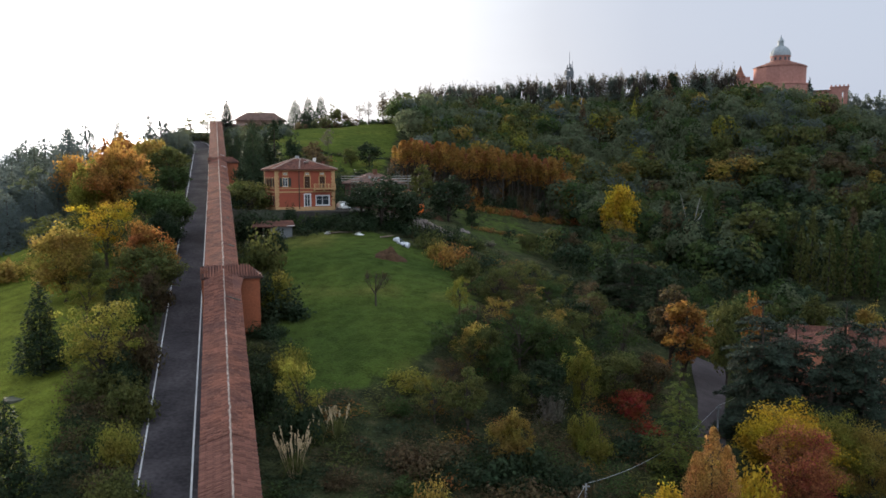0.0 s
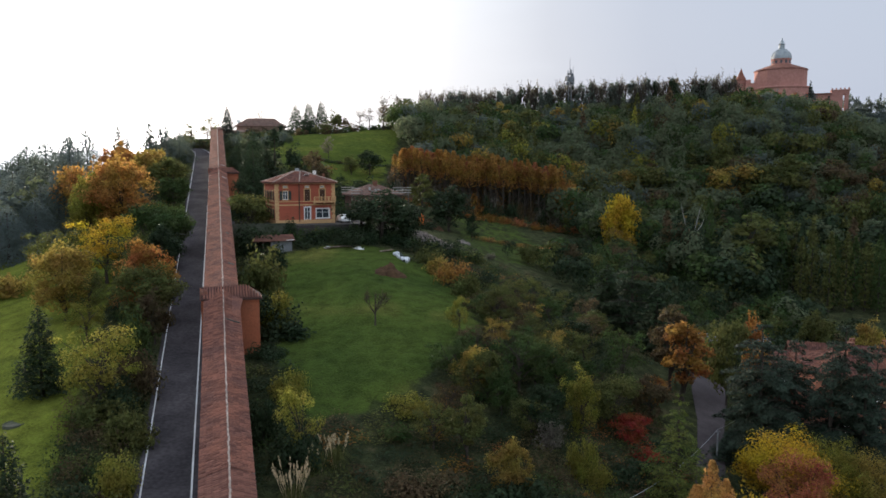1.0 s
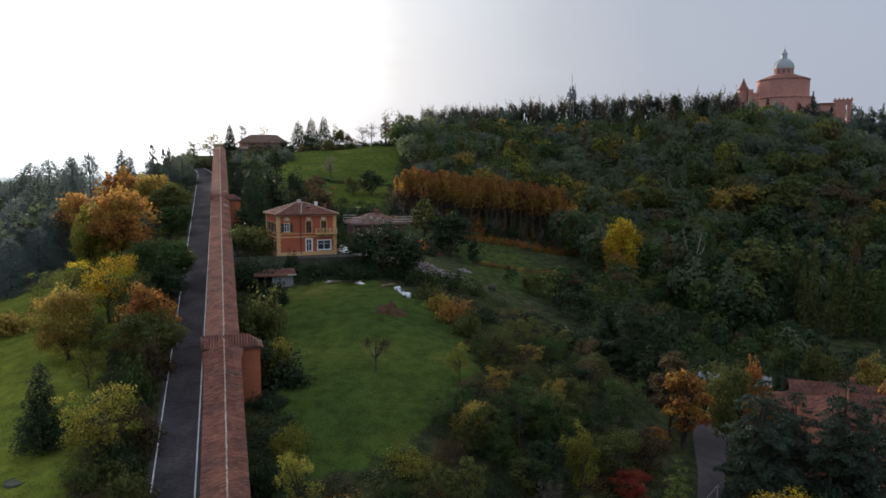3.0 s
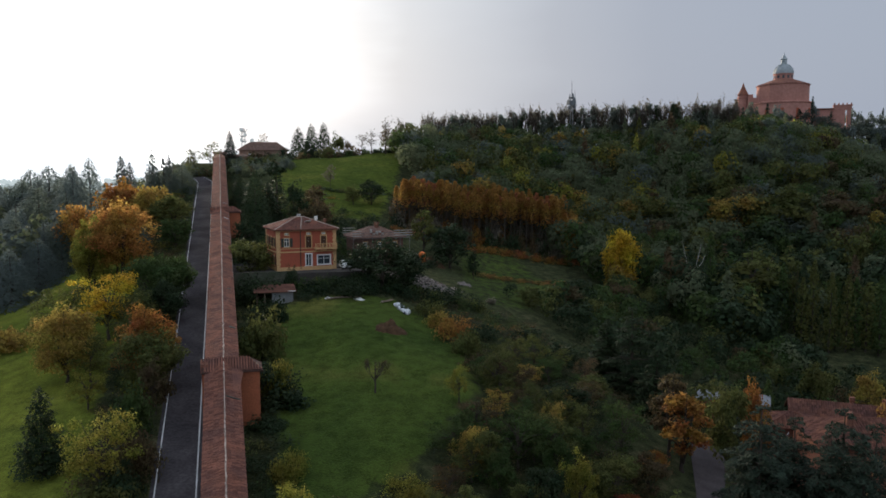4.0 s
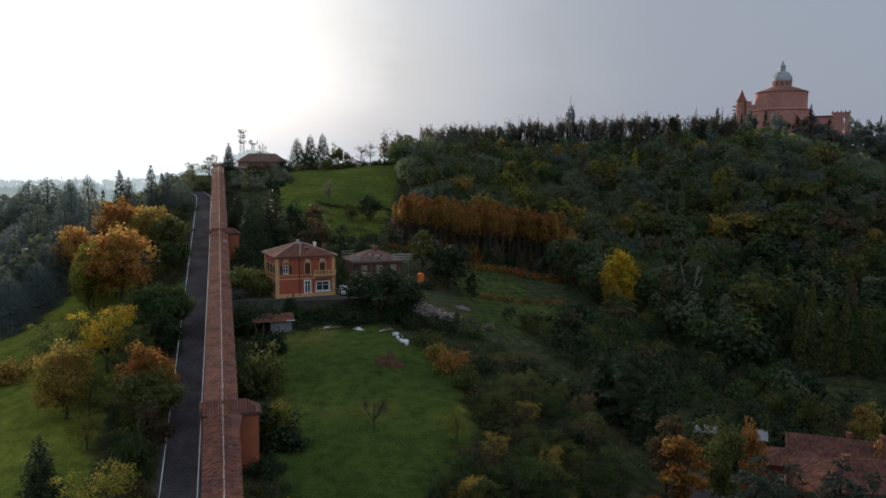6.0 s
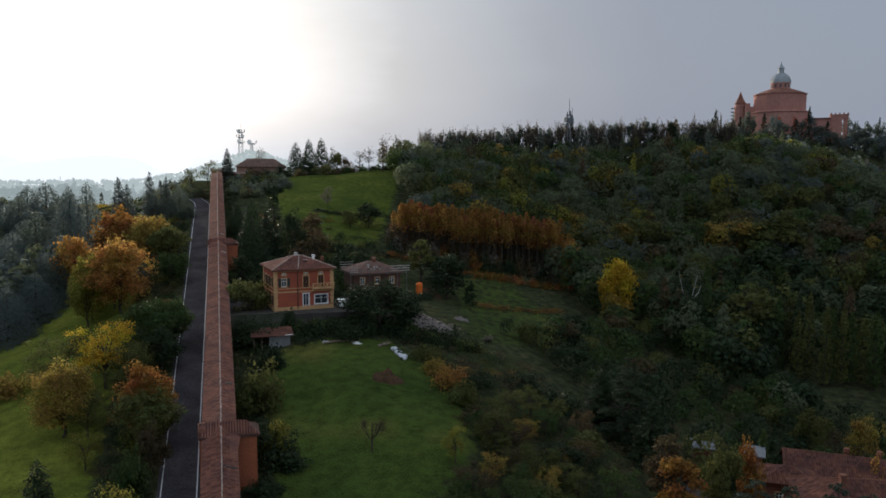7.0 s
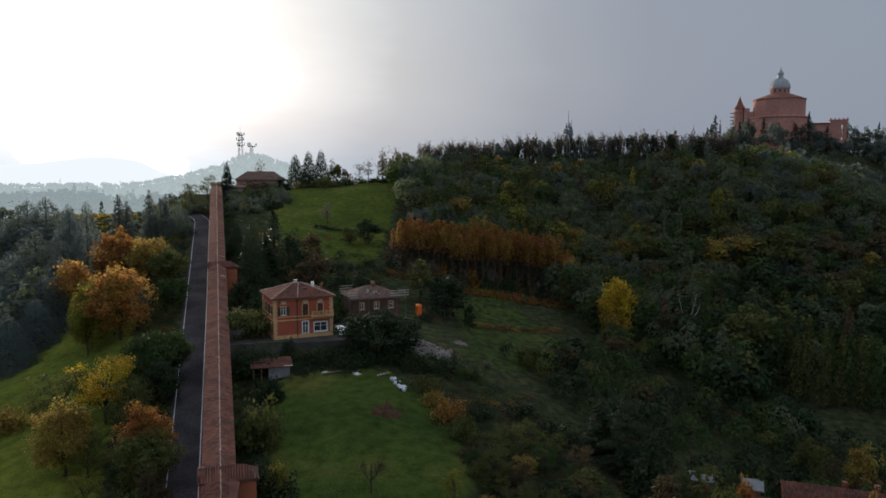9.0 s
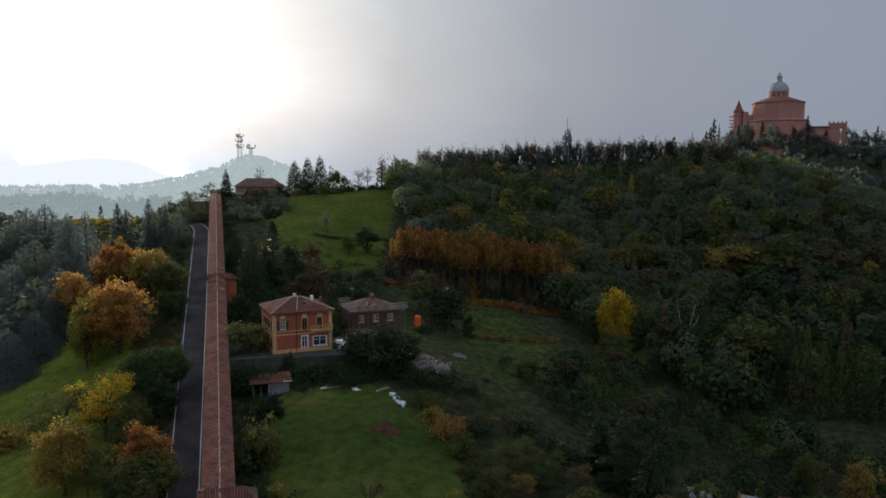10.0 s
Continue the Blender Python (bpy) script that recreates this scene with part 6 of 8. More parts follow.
thicket()
scrub("dry_brush", "rust-brown dry brush on the slope beside the portico", scatter(38, 30, 62, 8, 40, 2.6, lambda s, q: True), {"brown": 5, "rust": 1.2, "dark": 1.5, "olive": 0.8}, 54, (0.7, 1.9), 260, 0.26)
scrub("lower_scrub", "brambles and autumn scrub below the lawn", scatter(31, 30, 124, 3, 58, 2.5, below_lawn), {"dark": 4.5, "olive": 1.6, "brown": 4.2, "green": 1.8, "rust": 0.6}, 41, (0.7, 2.2), 300, 0.31)
scrub("roadside_scrub", "mixed scrub along the road's outer edge", scatter(32, 20, 240, -14.5, -8.0, 2.3, lambda s, q: q > -13 - 0.015 * max(0, s - 60)), {"dark": 3, "olive": 3, "brown": 3.5, "green": 1.6, "rust": 0.6, "lime": 0.3}, 42, (1.2, 3.6), 520, 0.30)
scrub("garden_scrub", "dark hedges and shrubs before the villa", scatter(33, 122, 128, 4, 46, 2.1, lambda s, q: s > 124.5 or q > 13.5), {"dark": 5, "green": 2, "olive": 1}, 43, (2.2, 4.2))
scrub("terrace_scrub", "dark bushes on the terraces behind the villa", scatter(34, 146, 206, 5, 44, 4.0, lambda s, q: q < 26 or s > 175), {"dark": 5, "green": 2, "brown": 2, "olive": 1}, 44, (1.5, 4.0), 260, 0.6)
scrub("portico_scrub", "shade-dark bushes against the portico wall", scatter(35, 30, 250, 2.6, 5.4, 2.4, lambda s, q: abs(s - 86) > 3), {"dark": 6, "green": 2, "olive": 1}, 45, (1.0, 2.4), 300, 0.34)
# haze and shade put into the leaf colours: paler uphill, darker in the valley
woods("hillside_wood", "autumn wood in haze-paled greens, high on the hillside", scatter(3, 100, 310, 60, 300, 5.2, lambda s, q: on_hillside(s, q) and xy_of(s, q)[1] > 205 + 8 * math.sin(q * 0.1)),
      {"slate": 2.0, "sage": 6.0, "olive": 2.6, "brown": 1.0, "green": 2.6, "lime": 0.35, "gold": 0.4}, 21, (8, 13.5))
woods("valley_wood", "dark green wood, darkened for shade, at the valley's foot", scatter(3, 100, 310, 60, 300, 5.2, lambda s, q: on_hillside(s, q) and xy_of(s, q)[1] <= 205 + 8 * math.sin(q * 0.1)),
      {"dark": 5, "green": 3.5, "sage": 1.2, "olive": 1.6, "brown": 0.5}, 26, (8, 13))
scrub("hilltop_scrub", "hedges and bushes along the hilltop", np.array([(-62 + 64 * k / 69 + 1.5 * math.sin(k * 5.1), 300 + 14 * k / 69 + 4.0 * math.sin(k * 2.3)) for k in range(70)]), {"dark": 4, "brown": 2, "green": 2, "olive": 2}, 46, (2.0, 4.6), 140, 0.9)
scrub("grove_scrub", "dark brown brush and twigs under the plantation", np.array([(-14 + 52 * (k % 26) / 25 + math.sin(k * 4.1), 208 + 6 * (k % 26) / 25 + 4.0 * (k // 26) + math.sin(k * 1.7)) for k in range(130)]), {"brown": 5, "dark": 2, "grey": 2, "rust": 1}, 48, (5.0, 8.0), 240, 0.6)
scrub("grove_fringe", "rust-red dry brush along the foot of the plantation", np.array([(-14 + 54 * (k % 40) / 39 + math.sin(k * 4.1), 203 + 6 * (k % 40) / 39 + 1.8 * (k // 40) + 0.6 * math.sin(k * 1.7)) for k in range(80)]), {"rust": 5, "pink": 2, "brown": 1}, 50, (1.2, 2.8), 110, 0.6)
scrub("meadow_hedge", "dark low hedge along a terrace of the meadow", np.array([(-40 + 26 * k / 31, 234 + 7 * k / 31 + 0.7 * math.sin(k * 2.9)) for k in range(32)]), {"dark": 4, "slate": 2, "brown": 1}, 51, (0.7, 1.7), 110, 0.6)
scrub("terrace_brush", "half-bare bushes between the terraces of the meadow", scatter(39, 184, 232, 8, 44, 4.6, lambda s, q: math.sin(s * 0.9 + q * 1.3) > -0.2), {"slate": 2, "brown": 3, "olive": 3, "dark": 2, "rust": 0.7}, 55, (1.4, 3.6), 160, 0.5)
scrub("dry_bank", "dry tan grass and brush along a bank below the meadow", np.array([(8 + 24 * k / 45 + 0.8 * math.sin(k * 2.7), 176.5 + 14 * k / 45 + 1.2 * math.sin(k * 4.3)) for k in range(46)]), {"tan": 2, "rust": 2, "brown": 3}, 56, (0.5, 1.3), 110, 0.45)
scrub("vineyard", "yellow vineyard on the slope behind the hilltop", np.array([(-236 + 5.5 * (k % 20) + 1.0 * math.sin(k * 3.7), 395 + 5 * (k // 20)) for k in range(280)]), {"lime": 3, "yellow": 2, "gold": 3}, 47, (1.3, 1.9), 60, 1.3)
scrub("hilltop_edge", "dark bushes round the hilltop gate", scatter(36, 232, 296, -34, 26, 3.0, lambda s, q: (-34 < q < -9.5) or (3.2 < q < 12 + 0.85 * (s - 250) and s > 250)), {"slate": 3, "dark": 2, "sage": 3, "olive": 2, "brown": 1.5}, 49, (2.2, 5.2), 190, 0.72)
scrub("road_end_scrub", "hedge and bushes where the road bends away", np.array([xy_of(252.0 + 1.9 * (k % 5) + math.sin(k * 3.3), -8.2 + 0.16 * k + 0.5 * math.sin(k * 1.9)) for k in range(40)]), {"dark": 3, "slate": 2, "olive": 2, "brown": 1}, 53, (1.4, 3.2), 170, 0.62)
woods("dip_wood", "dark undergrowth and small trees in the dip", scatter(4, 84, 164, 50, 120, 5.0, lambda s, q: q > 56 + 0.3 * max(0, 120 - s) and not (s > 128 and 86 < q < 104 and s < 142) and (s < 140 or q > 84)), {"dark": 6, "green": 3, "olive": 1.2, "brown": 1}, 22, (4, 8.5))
woods("left_wood", "dark mixed wood falling away past the road", scatter(6, 150, 330, -150, -14, 6.0, lambda s, q: q < -16 - 0.5 * max(0, 215 - s) and (q < -52 or s < 196)), {"blue": 4, "slate": 4, "sage": 1.5, "haze_brown": 0.4}, 23, (8, 14), "mid", 0.22)
woods("sanctuary_wood", "dull autumn wood on the sanctuary's hill", np.array([(x, y) for x, y in zip(np.random.default_rng(18).uniform(120, 520, 900), np.random.default_rng(19).uniform(450, 690, 900)) if not (250 < x < 350 and y > 594)]), {"slate": 5, "blue": 3, "sage": 1.5, "haze_brown": 1.5}, 25, (10, 16), True)
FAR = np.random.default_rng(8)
woods("far_wood", "far woods on the slopes behind the hilltop", np.array([(x, y) for x, y in zip(FAR.uniform(-520, 120, 900), FAR.uniform(335, 640, 900)) if not (-250 < x < -115 and 385 < y < 470)]), {"blue": 4, "slate": 3, "sage": 2, "haze_brown": 1}, 24, (9, 14), True)


# ---- the sanctuary on its hill ----
def ring_of(bm, profile, sides=32, sx=1.0, sy=1.0, centre=(0, 0)):
    """A turned body from a profile of (radius, height)."""
    rows = []
    for r, z in profile:
        rows.append([bm.verts.new((centre[0] + r * sx * math.cos(6.28318 * k / sides), centre[1] + r * sy * math.sin(6.28318 * k / sides), z)) for k in range(sides)])
    for a, b in zip(rows, rows[1:]):
        for k in range(sides):
            bm.faces.new((a[k], a[(k + 1) % sides], b[(k + 1) % sides], b[k]))
    bm.faces.new(rows[0][::-1])
    bm.faces.new(rows[-1])
    return bm


def build_basilica():
    root = new("basilica")
    root.matrix_world = pose(285, 630, 82, 0, 0, -24)
    tagged(root, "red hilltop basilica with a pale grey dome and lantern", "church")
    part("lower_body", ring_of(bmesh.new(), ((23.3, -10), (23.3, 17.2), (24.0, 17.6), (24.0, 18.6), (20.6, 19.2)), 40), HAZED_PLASTER, root)
    part("upper_body", ring_of(bmesh.new(), ((20.3, 18.5), (20.3, 32.4), (20.9, 32.8), (20.9, 33.6)), 12), HAZED_PLASTER, root)
    part("roof", ring_of(bmesh.new(), ((21.2, 33.5), (8.0, 38.2)), 12), TILE, root)
    drum = part("drum", ring_of(bmesh.new(), ((7.5, 37.5), (7.5, 42.0), (8.0, 42.2), (8.0, 42.8)), 24), HAZED_PLASTER, root)
    for k in range(12):
        a = 2 * math.pi * k / 12
        bm = bmesh.new()
        box(bm, 7.35, 7.62, -0.8, 0.8, 38.9, 41.4, pose(0, 0, 0, 0, 0, math.degrees(a)))
        part("window", bm, GLASS, drum)
    dome = part("dome", ring_of(bmesh.new(), [(7.8 * math.cos(a) ** 0.9, 42.8 + 8.3 * math.sin(a)) for a in np.linspace(0, 1.36, 9)], 32), LEAD, root, "lead-grey dome")
    for k in range(16):
        a0 = 2 * math.pi * k / 16
        pts = [(7.9 * math.cos(a) ** 0.9 * math.cos(a0), 7.9 * math.cos(a) ** 0.9 * math.sin(a0), 42.8 + 8.4 * math.sin(a)) for a in np.linspace(0, 1.36, 7)]
        v, q = tube(pts, [0.22] * 7, 5)
        rib = new("rib", mesh_of("rib", v, q, [LEAD]))
        rib.parent = dome
    part("lantern", ring_of(bmesh.new(), ((3.0, 50.2), (3.0, 51.0), (2.3, 51.2), (2.3, 54.8), (2.8, 55.1), (2.0, 56.0), (1.1, 57.6), (0.5, 58.6), (0.15, 60.6)), 16), LEAD, root)
    for x, y, r in ((-31, 3, 4.4),):
        tower = part("bell_tower", ring_of(bmesh.new(), ((r, -8), (r, 24.0), (r + 0.5, 24.4), (r + 0.5, 25.2), (r * 0.95, 25.4), (r * 0.9, 28.0)), 8, centre=(x, y)), HAZED_PLASTER, root)
        part("spire", ring_of(bmesh.new(), ((r + 0.5, 27.0), (2.6, 31.0), (1.2, 34.5), (0.1, 37.6)), 8, centre=(x, y)), BRICK, tower)
        for z in (8, 11, 14, 17, 20, 23):
            bm = bmesh.new()
            box(bm, x - r - 2.8, x - r + 0.2, y - 4, y + 2, z, z + 0.5)
            part("scaffold_deck", bm, DULL, tower)
    bm = bmesh.new()
    box(bm, -27, -19, -3, 6, -8, 24.0)
    box(bm, -27, -23, -2, 5, 24.0, 27.0)
    part("side_wing", bm, HAZED_PLASTER, root)
    bm = bmesh.new()
    box(bm, 19, 40, -4, 3, -8, 12.0)
    wing = part("colonnade_wing", bm, HAZED_PLASTER, root)
    bm = bmesh.new()
    prism(bm, [(19, -5), (40, -5), (40, 4), (19, 4)], 12.0, 13.0)
    part("roof", bm, TILE, wing)
    arch = bmesh.new()
    box(arch, 39, 46.8, -5, 4, -8, 12.5)
    box(arch, 48.5, 51, -5, 4, -8, 12.5)
    box(arch, 38.6, 51.4, -5.4, 4.4, 11.5, 14.5)
    box(arch, 38.0, 52.0, -5.8, 4.8, 14.5, 15.3)
    for k in range(5):
        box(arch, 38.4 + 3 * k, 39.5 + 3 * k, -5.4, -4.4, 15.3, 16.6)
    part("pavilion", arch, HAZED_PLASTER, root, "arched pavilion at the end of the wing")
    for k in range(10):
        a = 2 * math.pi * (k + 0.5) / 12 + 3.4
        bm = bmesh.new()
        box(bm, 22.4, 23.5, -1.2, 1.2, 4.0, 13.0, pose(0, 0, 0, 0, 0, math.degrees(a)))
        part("window", bm, RED_WALL, root)
    return root


build_basilica()
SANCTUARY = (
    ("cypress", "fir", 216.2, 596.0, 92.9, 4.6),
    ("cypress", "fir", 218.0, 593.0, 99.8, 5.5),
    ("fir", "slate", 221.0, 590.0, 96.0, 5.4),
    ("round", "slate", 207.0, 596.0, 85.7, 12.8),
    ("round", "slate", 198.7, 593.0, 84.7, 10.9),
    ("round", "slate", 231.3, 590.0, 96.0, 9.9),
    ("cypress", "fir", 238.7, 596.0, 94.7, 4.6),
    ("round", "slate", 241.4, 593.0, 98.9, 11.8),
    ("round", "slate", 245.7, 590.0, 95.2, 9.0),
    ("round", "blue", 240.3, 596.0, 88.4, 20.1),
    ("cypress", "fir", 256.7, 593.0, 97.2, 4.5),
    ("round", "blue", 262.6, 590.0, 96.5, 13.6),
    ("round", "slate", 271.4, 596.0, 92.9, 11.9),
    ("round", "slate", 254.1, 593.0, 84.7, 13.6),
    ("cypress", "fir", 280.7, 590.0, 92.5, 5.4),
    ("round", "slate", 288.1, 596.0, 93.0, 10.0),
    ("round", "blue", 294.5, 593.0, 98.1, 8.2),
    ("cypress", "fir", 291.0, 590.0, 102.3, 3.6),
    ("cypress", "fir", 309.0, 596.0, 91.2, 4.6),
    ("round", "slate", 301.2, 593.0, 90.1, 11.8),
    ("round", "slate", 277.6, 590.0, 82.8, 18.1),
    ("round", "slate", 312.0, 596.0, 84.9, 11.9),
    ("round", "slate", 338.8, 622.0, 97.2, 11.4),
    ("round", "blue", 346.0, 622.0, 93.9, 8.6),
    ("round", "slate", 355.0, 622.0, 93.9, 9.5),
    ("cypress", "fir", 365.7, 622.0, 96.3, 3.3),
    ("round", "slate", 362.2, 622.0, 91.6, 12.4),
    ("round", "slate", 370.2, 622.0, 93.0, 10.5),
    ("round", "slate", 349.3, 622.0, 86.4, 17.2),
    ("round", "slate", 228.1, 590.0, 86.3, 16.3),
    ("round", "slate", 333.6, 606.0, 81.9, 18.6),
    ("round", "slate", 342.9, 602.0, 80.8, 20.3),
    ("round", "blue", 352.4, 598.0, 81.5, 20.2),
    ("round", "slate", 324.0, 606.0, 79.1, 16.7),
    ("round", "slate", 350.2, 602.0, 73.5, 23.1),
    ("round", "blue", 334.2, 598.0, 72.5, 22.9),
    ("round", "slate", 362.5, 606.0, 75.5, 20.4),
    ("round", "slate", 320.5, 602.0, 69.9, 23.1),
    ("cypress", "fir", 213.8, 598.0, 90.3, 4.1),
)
for kind, tint, x, y, top, width in SANCTUARY:
    plant(kind, tint, x, y, top, width, "below the basilica", "basilica trees")


# ---- houses and masts ----
def lattice_mast(x, y, z, h, wide, name, label, dishes):
    root = new(name)
    root.matrix_world = pose(x, y, z)
    tagged(root, label, "mast")
    legs = [(-1, -1), (1, -1), (1, 1), (-1, 1)]
    for a, b in legs:
        v, q = tube([(a * wide / 2, b * wide / 2, -2), (a * wide / 3.2, b * wide / 3.2, h)], (wide * 0.05, wide * 0.04), 5)
        leg = new("leg", mesh_of("leg", v, q, [METAL]))
        leg.parent = root
    pieces = []
    n = 9
    for k in range(n):
        f0, f1 = k / n, (k + 1) / n
        r0, r1 = wide / 2 - (wide / 2 - wide / 3.2) * f0, wide / 2 - (wide / 2 - wide / 3.2) * f1
        for i in range(4):
            (a, b), (c, d) = legs[i], legs[(i + 1) % 4]
            pieces.append(tube([(a * r0, b * r0, f0 * h), (c * r1, d * r1, f1 * h)], (wide * 0.025, wide * 0.025), 4))
            pieces.append(tube([(a * r0, b * r0, f0 * h), (c * r0, d * r0, f0 * h)], (wide * 0.025, wide * 0.025), 4))
    v, q = joined(pieces)
    brace = new("bracing", mesh_of("bracing", v, q, [METAL]))
    brace.parent = root
    for level, radius in dishes:
        part("gallery", ring_of(bmesh.new(), ((radius, level * h), (radius * 1.05, level * h + radius * 0.3)), 12), METAL, root)
        for k in range(3):
            a = 2.1 * k + level * 5
            bm = bmesh.new()
            ring_of(bm, ((0.1, 0), (radius * 0.55, radius * 0.25), (radius * 0.55, radius * 0.35)), 14)
            dish = part("dish", bm, WHITE, root)
            dish.matrix_local = pose(math.cos(a) * radius, math.sin(a) * radius, level * h + radius * 0.7) @ pose(0, 0, 0, 90, 0, math.degrees(a) + 90)
    v, q = tube([(0, 0, h), (0, 0, h * 1.22)], (wide * 0.04, wide * 0.015), 5)
    whip = new("whip_aerial", mesh_of("whip_aerial", v, q, [METAL]))
    whip.parent = root
    return root


def ridge_mast(x, y, head):
    """A lattice pole with a crowded head of drum aerials, panel aerials and two whips."""
    low = ground_z(x, y)
    root = new("radio_mast")
    root.matrix_world = pose(x, y, low)
    tagged(root, "grey lattice radio mast with drum aerials on the ridge", "mast")
    h = head - low
    for a, b in ((-1, -1), (1, -1), (1, 1), (-1, 1)):
        v, q = tube([(a * 0.75, b * 0.75, -1), (a * 0.5, b * 0.5, h + 1.6)], (0.11, 0.09), 5)
        new("leg", mesh_of("leg", v, q, [MAST])).parent = root
    n = 12
    pieces = []
    for k in range(n):
        z0, z1 = h * k / n, h * (k + 1) / n
        r = 0.74 - 0.22 * k / n
        for (a, b), (c, d) in (((-1, -1), (1, -1)), ((1, -1), (1, 1)), ((1, 1), (-1, 1)), ((-1, 1), (-1, -1))):
            pieces.append(tube([(a * r, b * r, z0), (c * r, d * r, z1)], (0.06, 0.06), 4))
            pieces.append(tube([(a * r, b * r, z1), (c * r, d * r, z1)], (0.05, 0.05), 4))
    v, q = joined(pieces)
    new("bracing", mesh_of("bracing", v, q, [MAST])).parent = root
    for z in (-1.9, 1.6):
        part("gallery", ring_of(bmesh.new(), ((1.35, h + z), (1.4, h + z + 0.25)), 12), MAST, root)
    for k, (a, z, r) in enumerate(((-90, -0.6, 1.15), (-160, -0.2, 1.2), (-20, -0.5, 1.2), (80, -0.3, 1.1), (-60, 1.0, 0.7), (-130, -2.4, 0.8), (-40, -2.2, 0.75))):
        bm = bmesh.new()
        ring_of(bm, ((r * 0.5, -0.5), (r, 0.0), (r, 0.45), (r * 0.92, 0.5)), 16)
        drum = part("drum_aerial", bm, MAST, root)
        drum.matrix_local = pose(math.cos(radians(a)) * 1.25, math.sin(radians(a)) * 1.25, h + z) @ pose(0, 0, 0, 90, 0, a + 90)
    for a, z in ((30, 2.4), (150, 2.2), (270, 2.6)):
        bm = bmesh.new()
        box(bm, 0.7, 0.95, -0.2, 0.2, h + z - 1.1, h + z + 1.0, pose(0, 0, 0, 0, 0, a))
        part("panel_aerial", bevelled(bm, 0.03), MAST, root)
    for px, top in ((0.0, 8.4), (1.3, 4.6)):
        v, q = tube([(px, 0, h + 1.2), (px, 0, h + top)], (0.14, 0.07), 5)
        new("whip_aerial", mesh_of("whip_aerial", v, q, [MAST])).parent = root
    return root


ridge_mast(53.4, 312, 69.4)


def simple_house(name, label, x, y, turn, w, d, low, eaves, rise, wall, windows=(), roof_mat=None):
    """A plain gabled house; x along the eaves, from its front corner."""
    root = new(name)
    root.matrix_world = pose(x, y, 0, 0, 0, turn)
    tagged(root, label, "house")
    bm = bmesh.new()
    ring = [[bm.verts.new((u, v, z)) for v, z in ((0.34, low), (d, low), (d, eaves), (d / 2, eaves + rise), (0.34, eaves + rise * 0.34 / (d / 2)))] for u in (0, w)]
    bm.faces.new(ring[0][::-1])
    bm.faces.new(ring[1])
    for i in range(5):
        bm.faces.new((ring[0][i], ring[0][(i + 1) % 5], ring[1][(i + 1) % 5], ring[1][i]))
    bmesh.ops.recalc_face_normals(bm, faces=bm.faces[:])
    pierced_wall(bm, w, low, eaves, [tuple(o) for o in windows], pose(0, 0, 0), 0.345)
    part("wall", bm, wall, root)
    for side in (0, 1):
        bm = bmesh.new()
        o = 0.5
        y0, y1 = (-o, d / 2) if side == 0 else (d + o, d / 2)
        z0, z1 = eaves - o * rise / (d / 2) + 0.06, eaves + rise + 0.06
        v = [bm.verts.new(p) for p in ((-o, y0, z0), (w + o, y0, z0), (w + o, y1, z1), (-o, y1, z1))]
        u = [bm.verts.new((p.co.x, p.co.y, p.co.z + 0.16)) for p in v]
        bm.faces.new(v[::-1])
        bm.faces.new(u)
        for i in range(4):
            bm.faces.new((v[i], v[(i + 1) % 4], u[(i + 1) % 4], u[i]))
        bmesh.ops.recalc_face_normals(bm, faces=bm.faces[:])
        top = part("roof", bm, roof_mat or TILE, root)
        if roof_mat in (None, TILE_DARK):
            pieces = []
            run = math.hypot(d / 2 + o, z1 - z0)
            slope = math.degrees(math.atan2(z1 - z0, d / 2 + o))
            t = -o + 0.2
            rng = np.random.default_rng(int(w * 7 + side))
            while t < w + o:
                courses = max(1, round(run / 0.55))
                for c in range(courses):
                    tv, tq = tile_shape(run / courses * 1.06, 0.27, 0.11)
                    m = np.array(pose(t + 0.012 * rng.normal(), y1, z1 + 0.17, 0, 0, -90 if side == 0 else 90) @ pose(0, 0, 0, 0, slope, 0) @ pose(run * c / courses, 0, 0.012 * rng.normal()))
                    pieces.append((tv @ m[:3, :3].T + m[:3, 3], tq))
                t += 0.31
            tv, tq = joined(pieces)
            cover = new("tile_cover", mesh_of("tile_cover", tv, tq, [roof_mat or TILE], smooth=True))
            cover.parent = top
            tagged(cover, kind="stuff")
    for u, z, ww, hh in windows:
        opening(root, u, z, ww, hh, pose(0, 0, 0), "window")
    return root


# walls here in dark brick, not orange: the cedars' shade put into the colour
farm = simple_house("farmhouse", "long brick-red farmhouse with a dark tile roof in the dip", 49.6, 101.8, -20.5, 30, 8.4, -8, 3.0, 2.2, BRICK, ((3, -1.2, 1.0, 1.5), (7, -1.2, 1.0, 1.5), (11, -1.2, 1.0, 1.5), (15, -1.2, 1.0, 1.5)), TILE_DARK)
for u, v in ((8.0, 4.6), (12.2, 4.8), (16.5, 2.6)):
    chimney(farm, u, v, 4.9, 0.9, 0.55)


def hipped_house(name, label, x, y, turn, w, d, low, eaves, rise, wall, windows, roof_mat=None):
    """A plain house under a hipped tile roof; x along the front, from its corner."""
    root = new(name)
    root.matrix_world = pose(x, y, 0, 0, 0, turn)
    tagged(root, label, "house")
    bm = bmesh.new()
    box(bm, 0, w, 0.34, d, low, eaves)
    pierced_wall(bm, w, low, eaves, [tuple(o) for o in windows], pose(0, 0, 0), 0.345)
    part("wall", bm, wall, root)
    hip_roof(root, w, d, eaves + 0.02, rise, 0.5, roof_mat)
    for u, z, ww, hh in windows:
        opening(root, u, z, ww, hh, pose(0, 0, 0), "window")
    return root


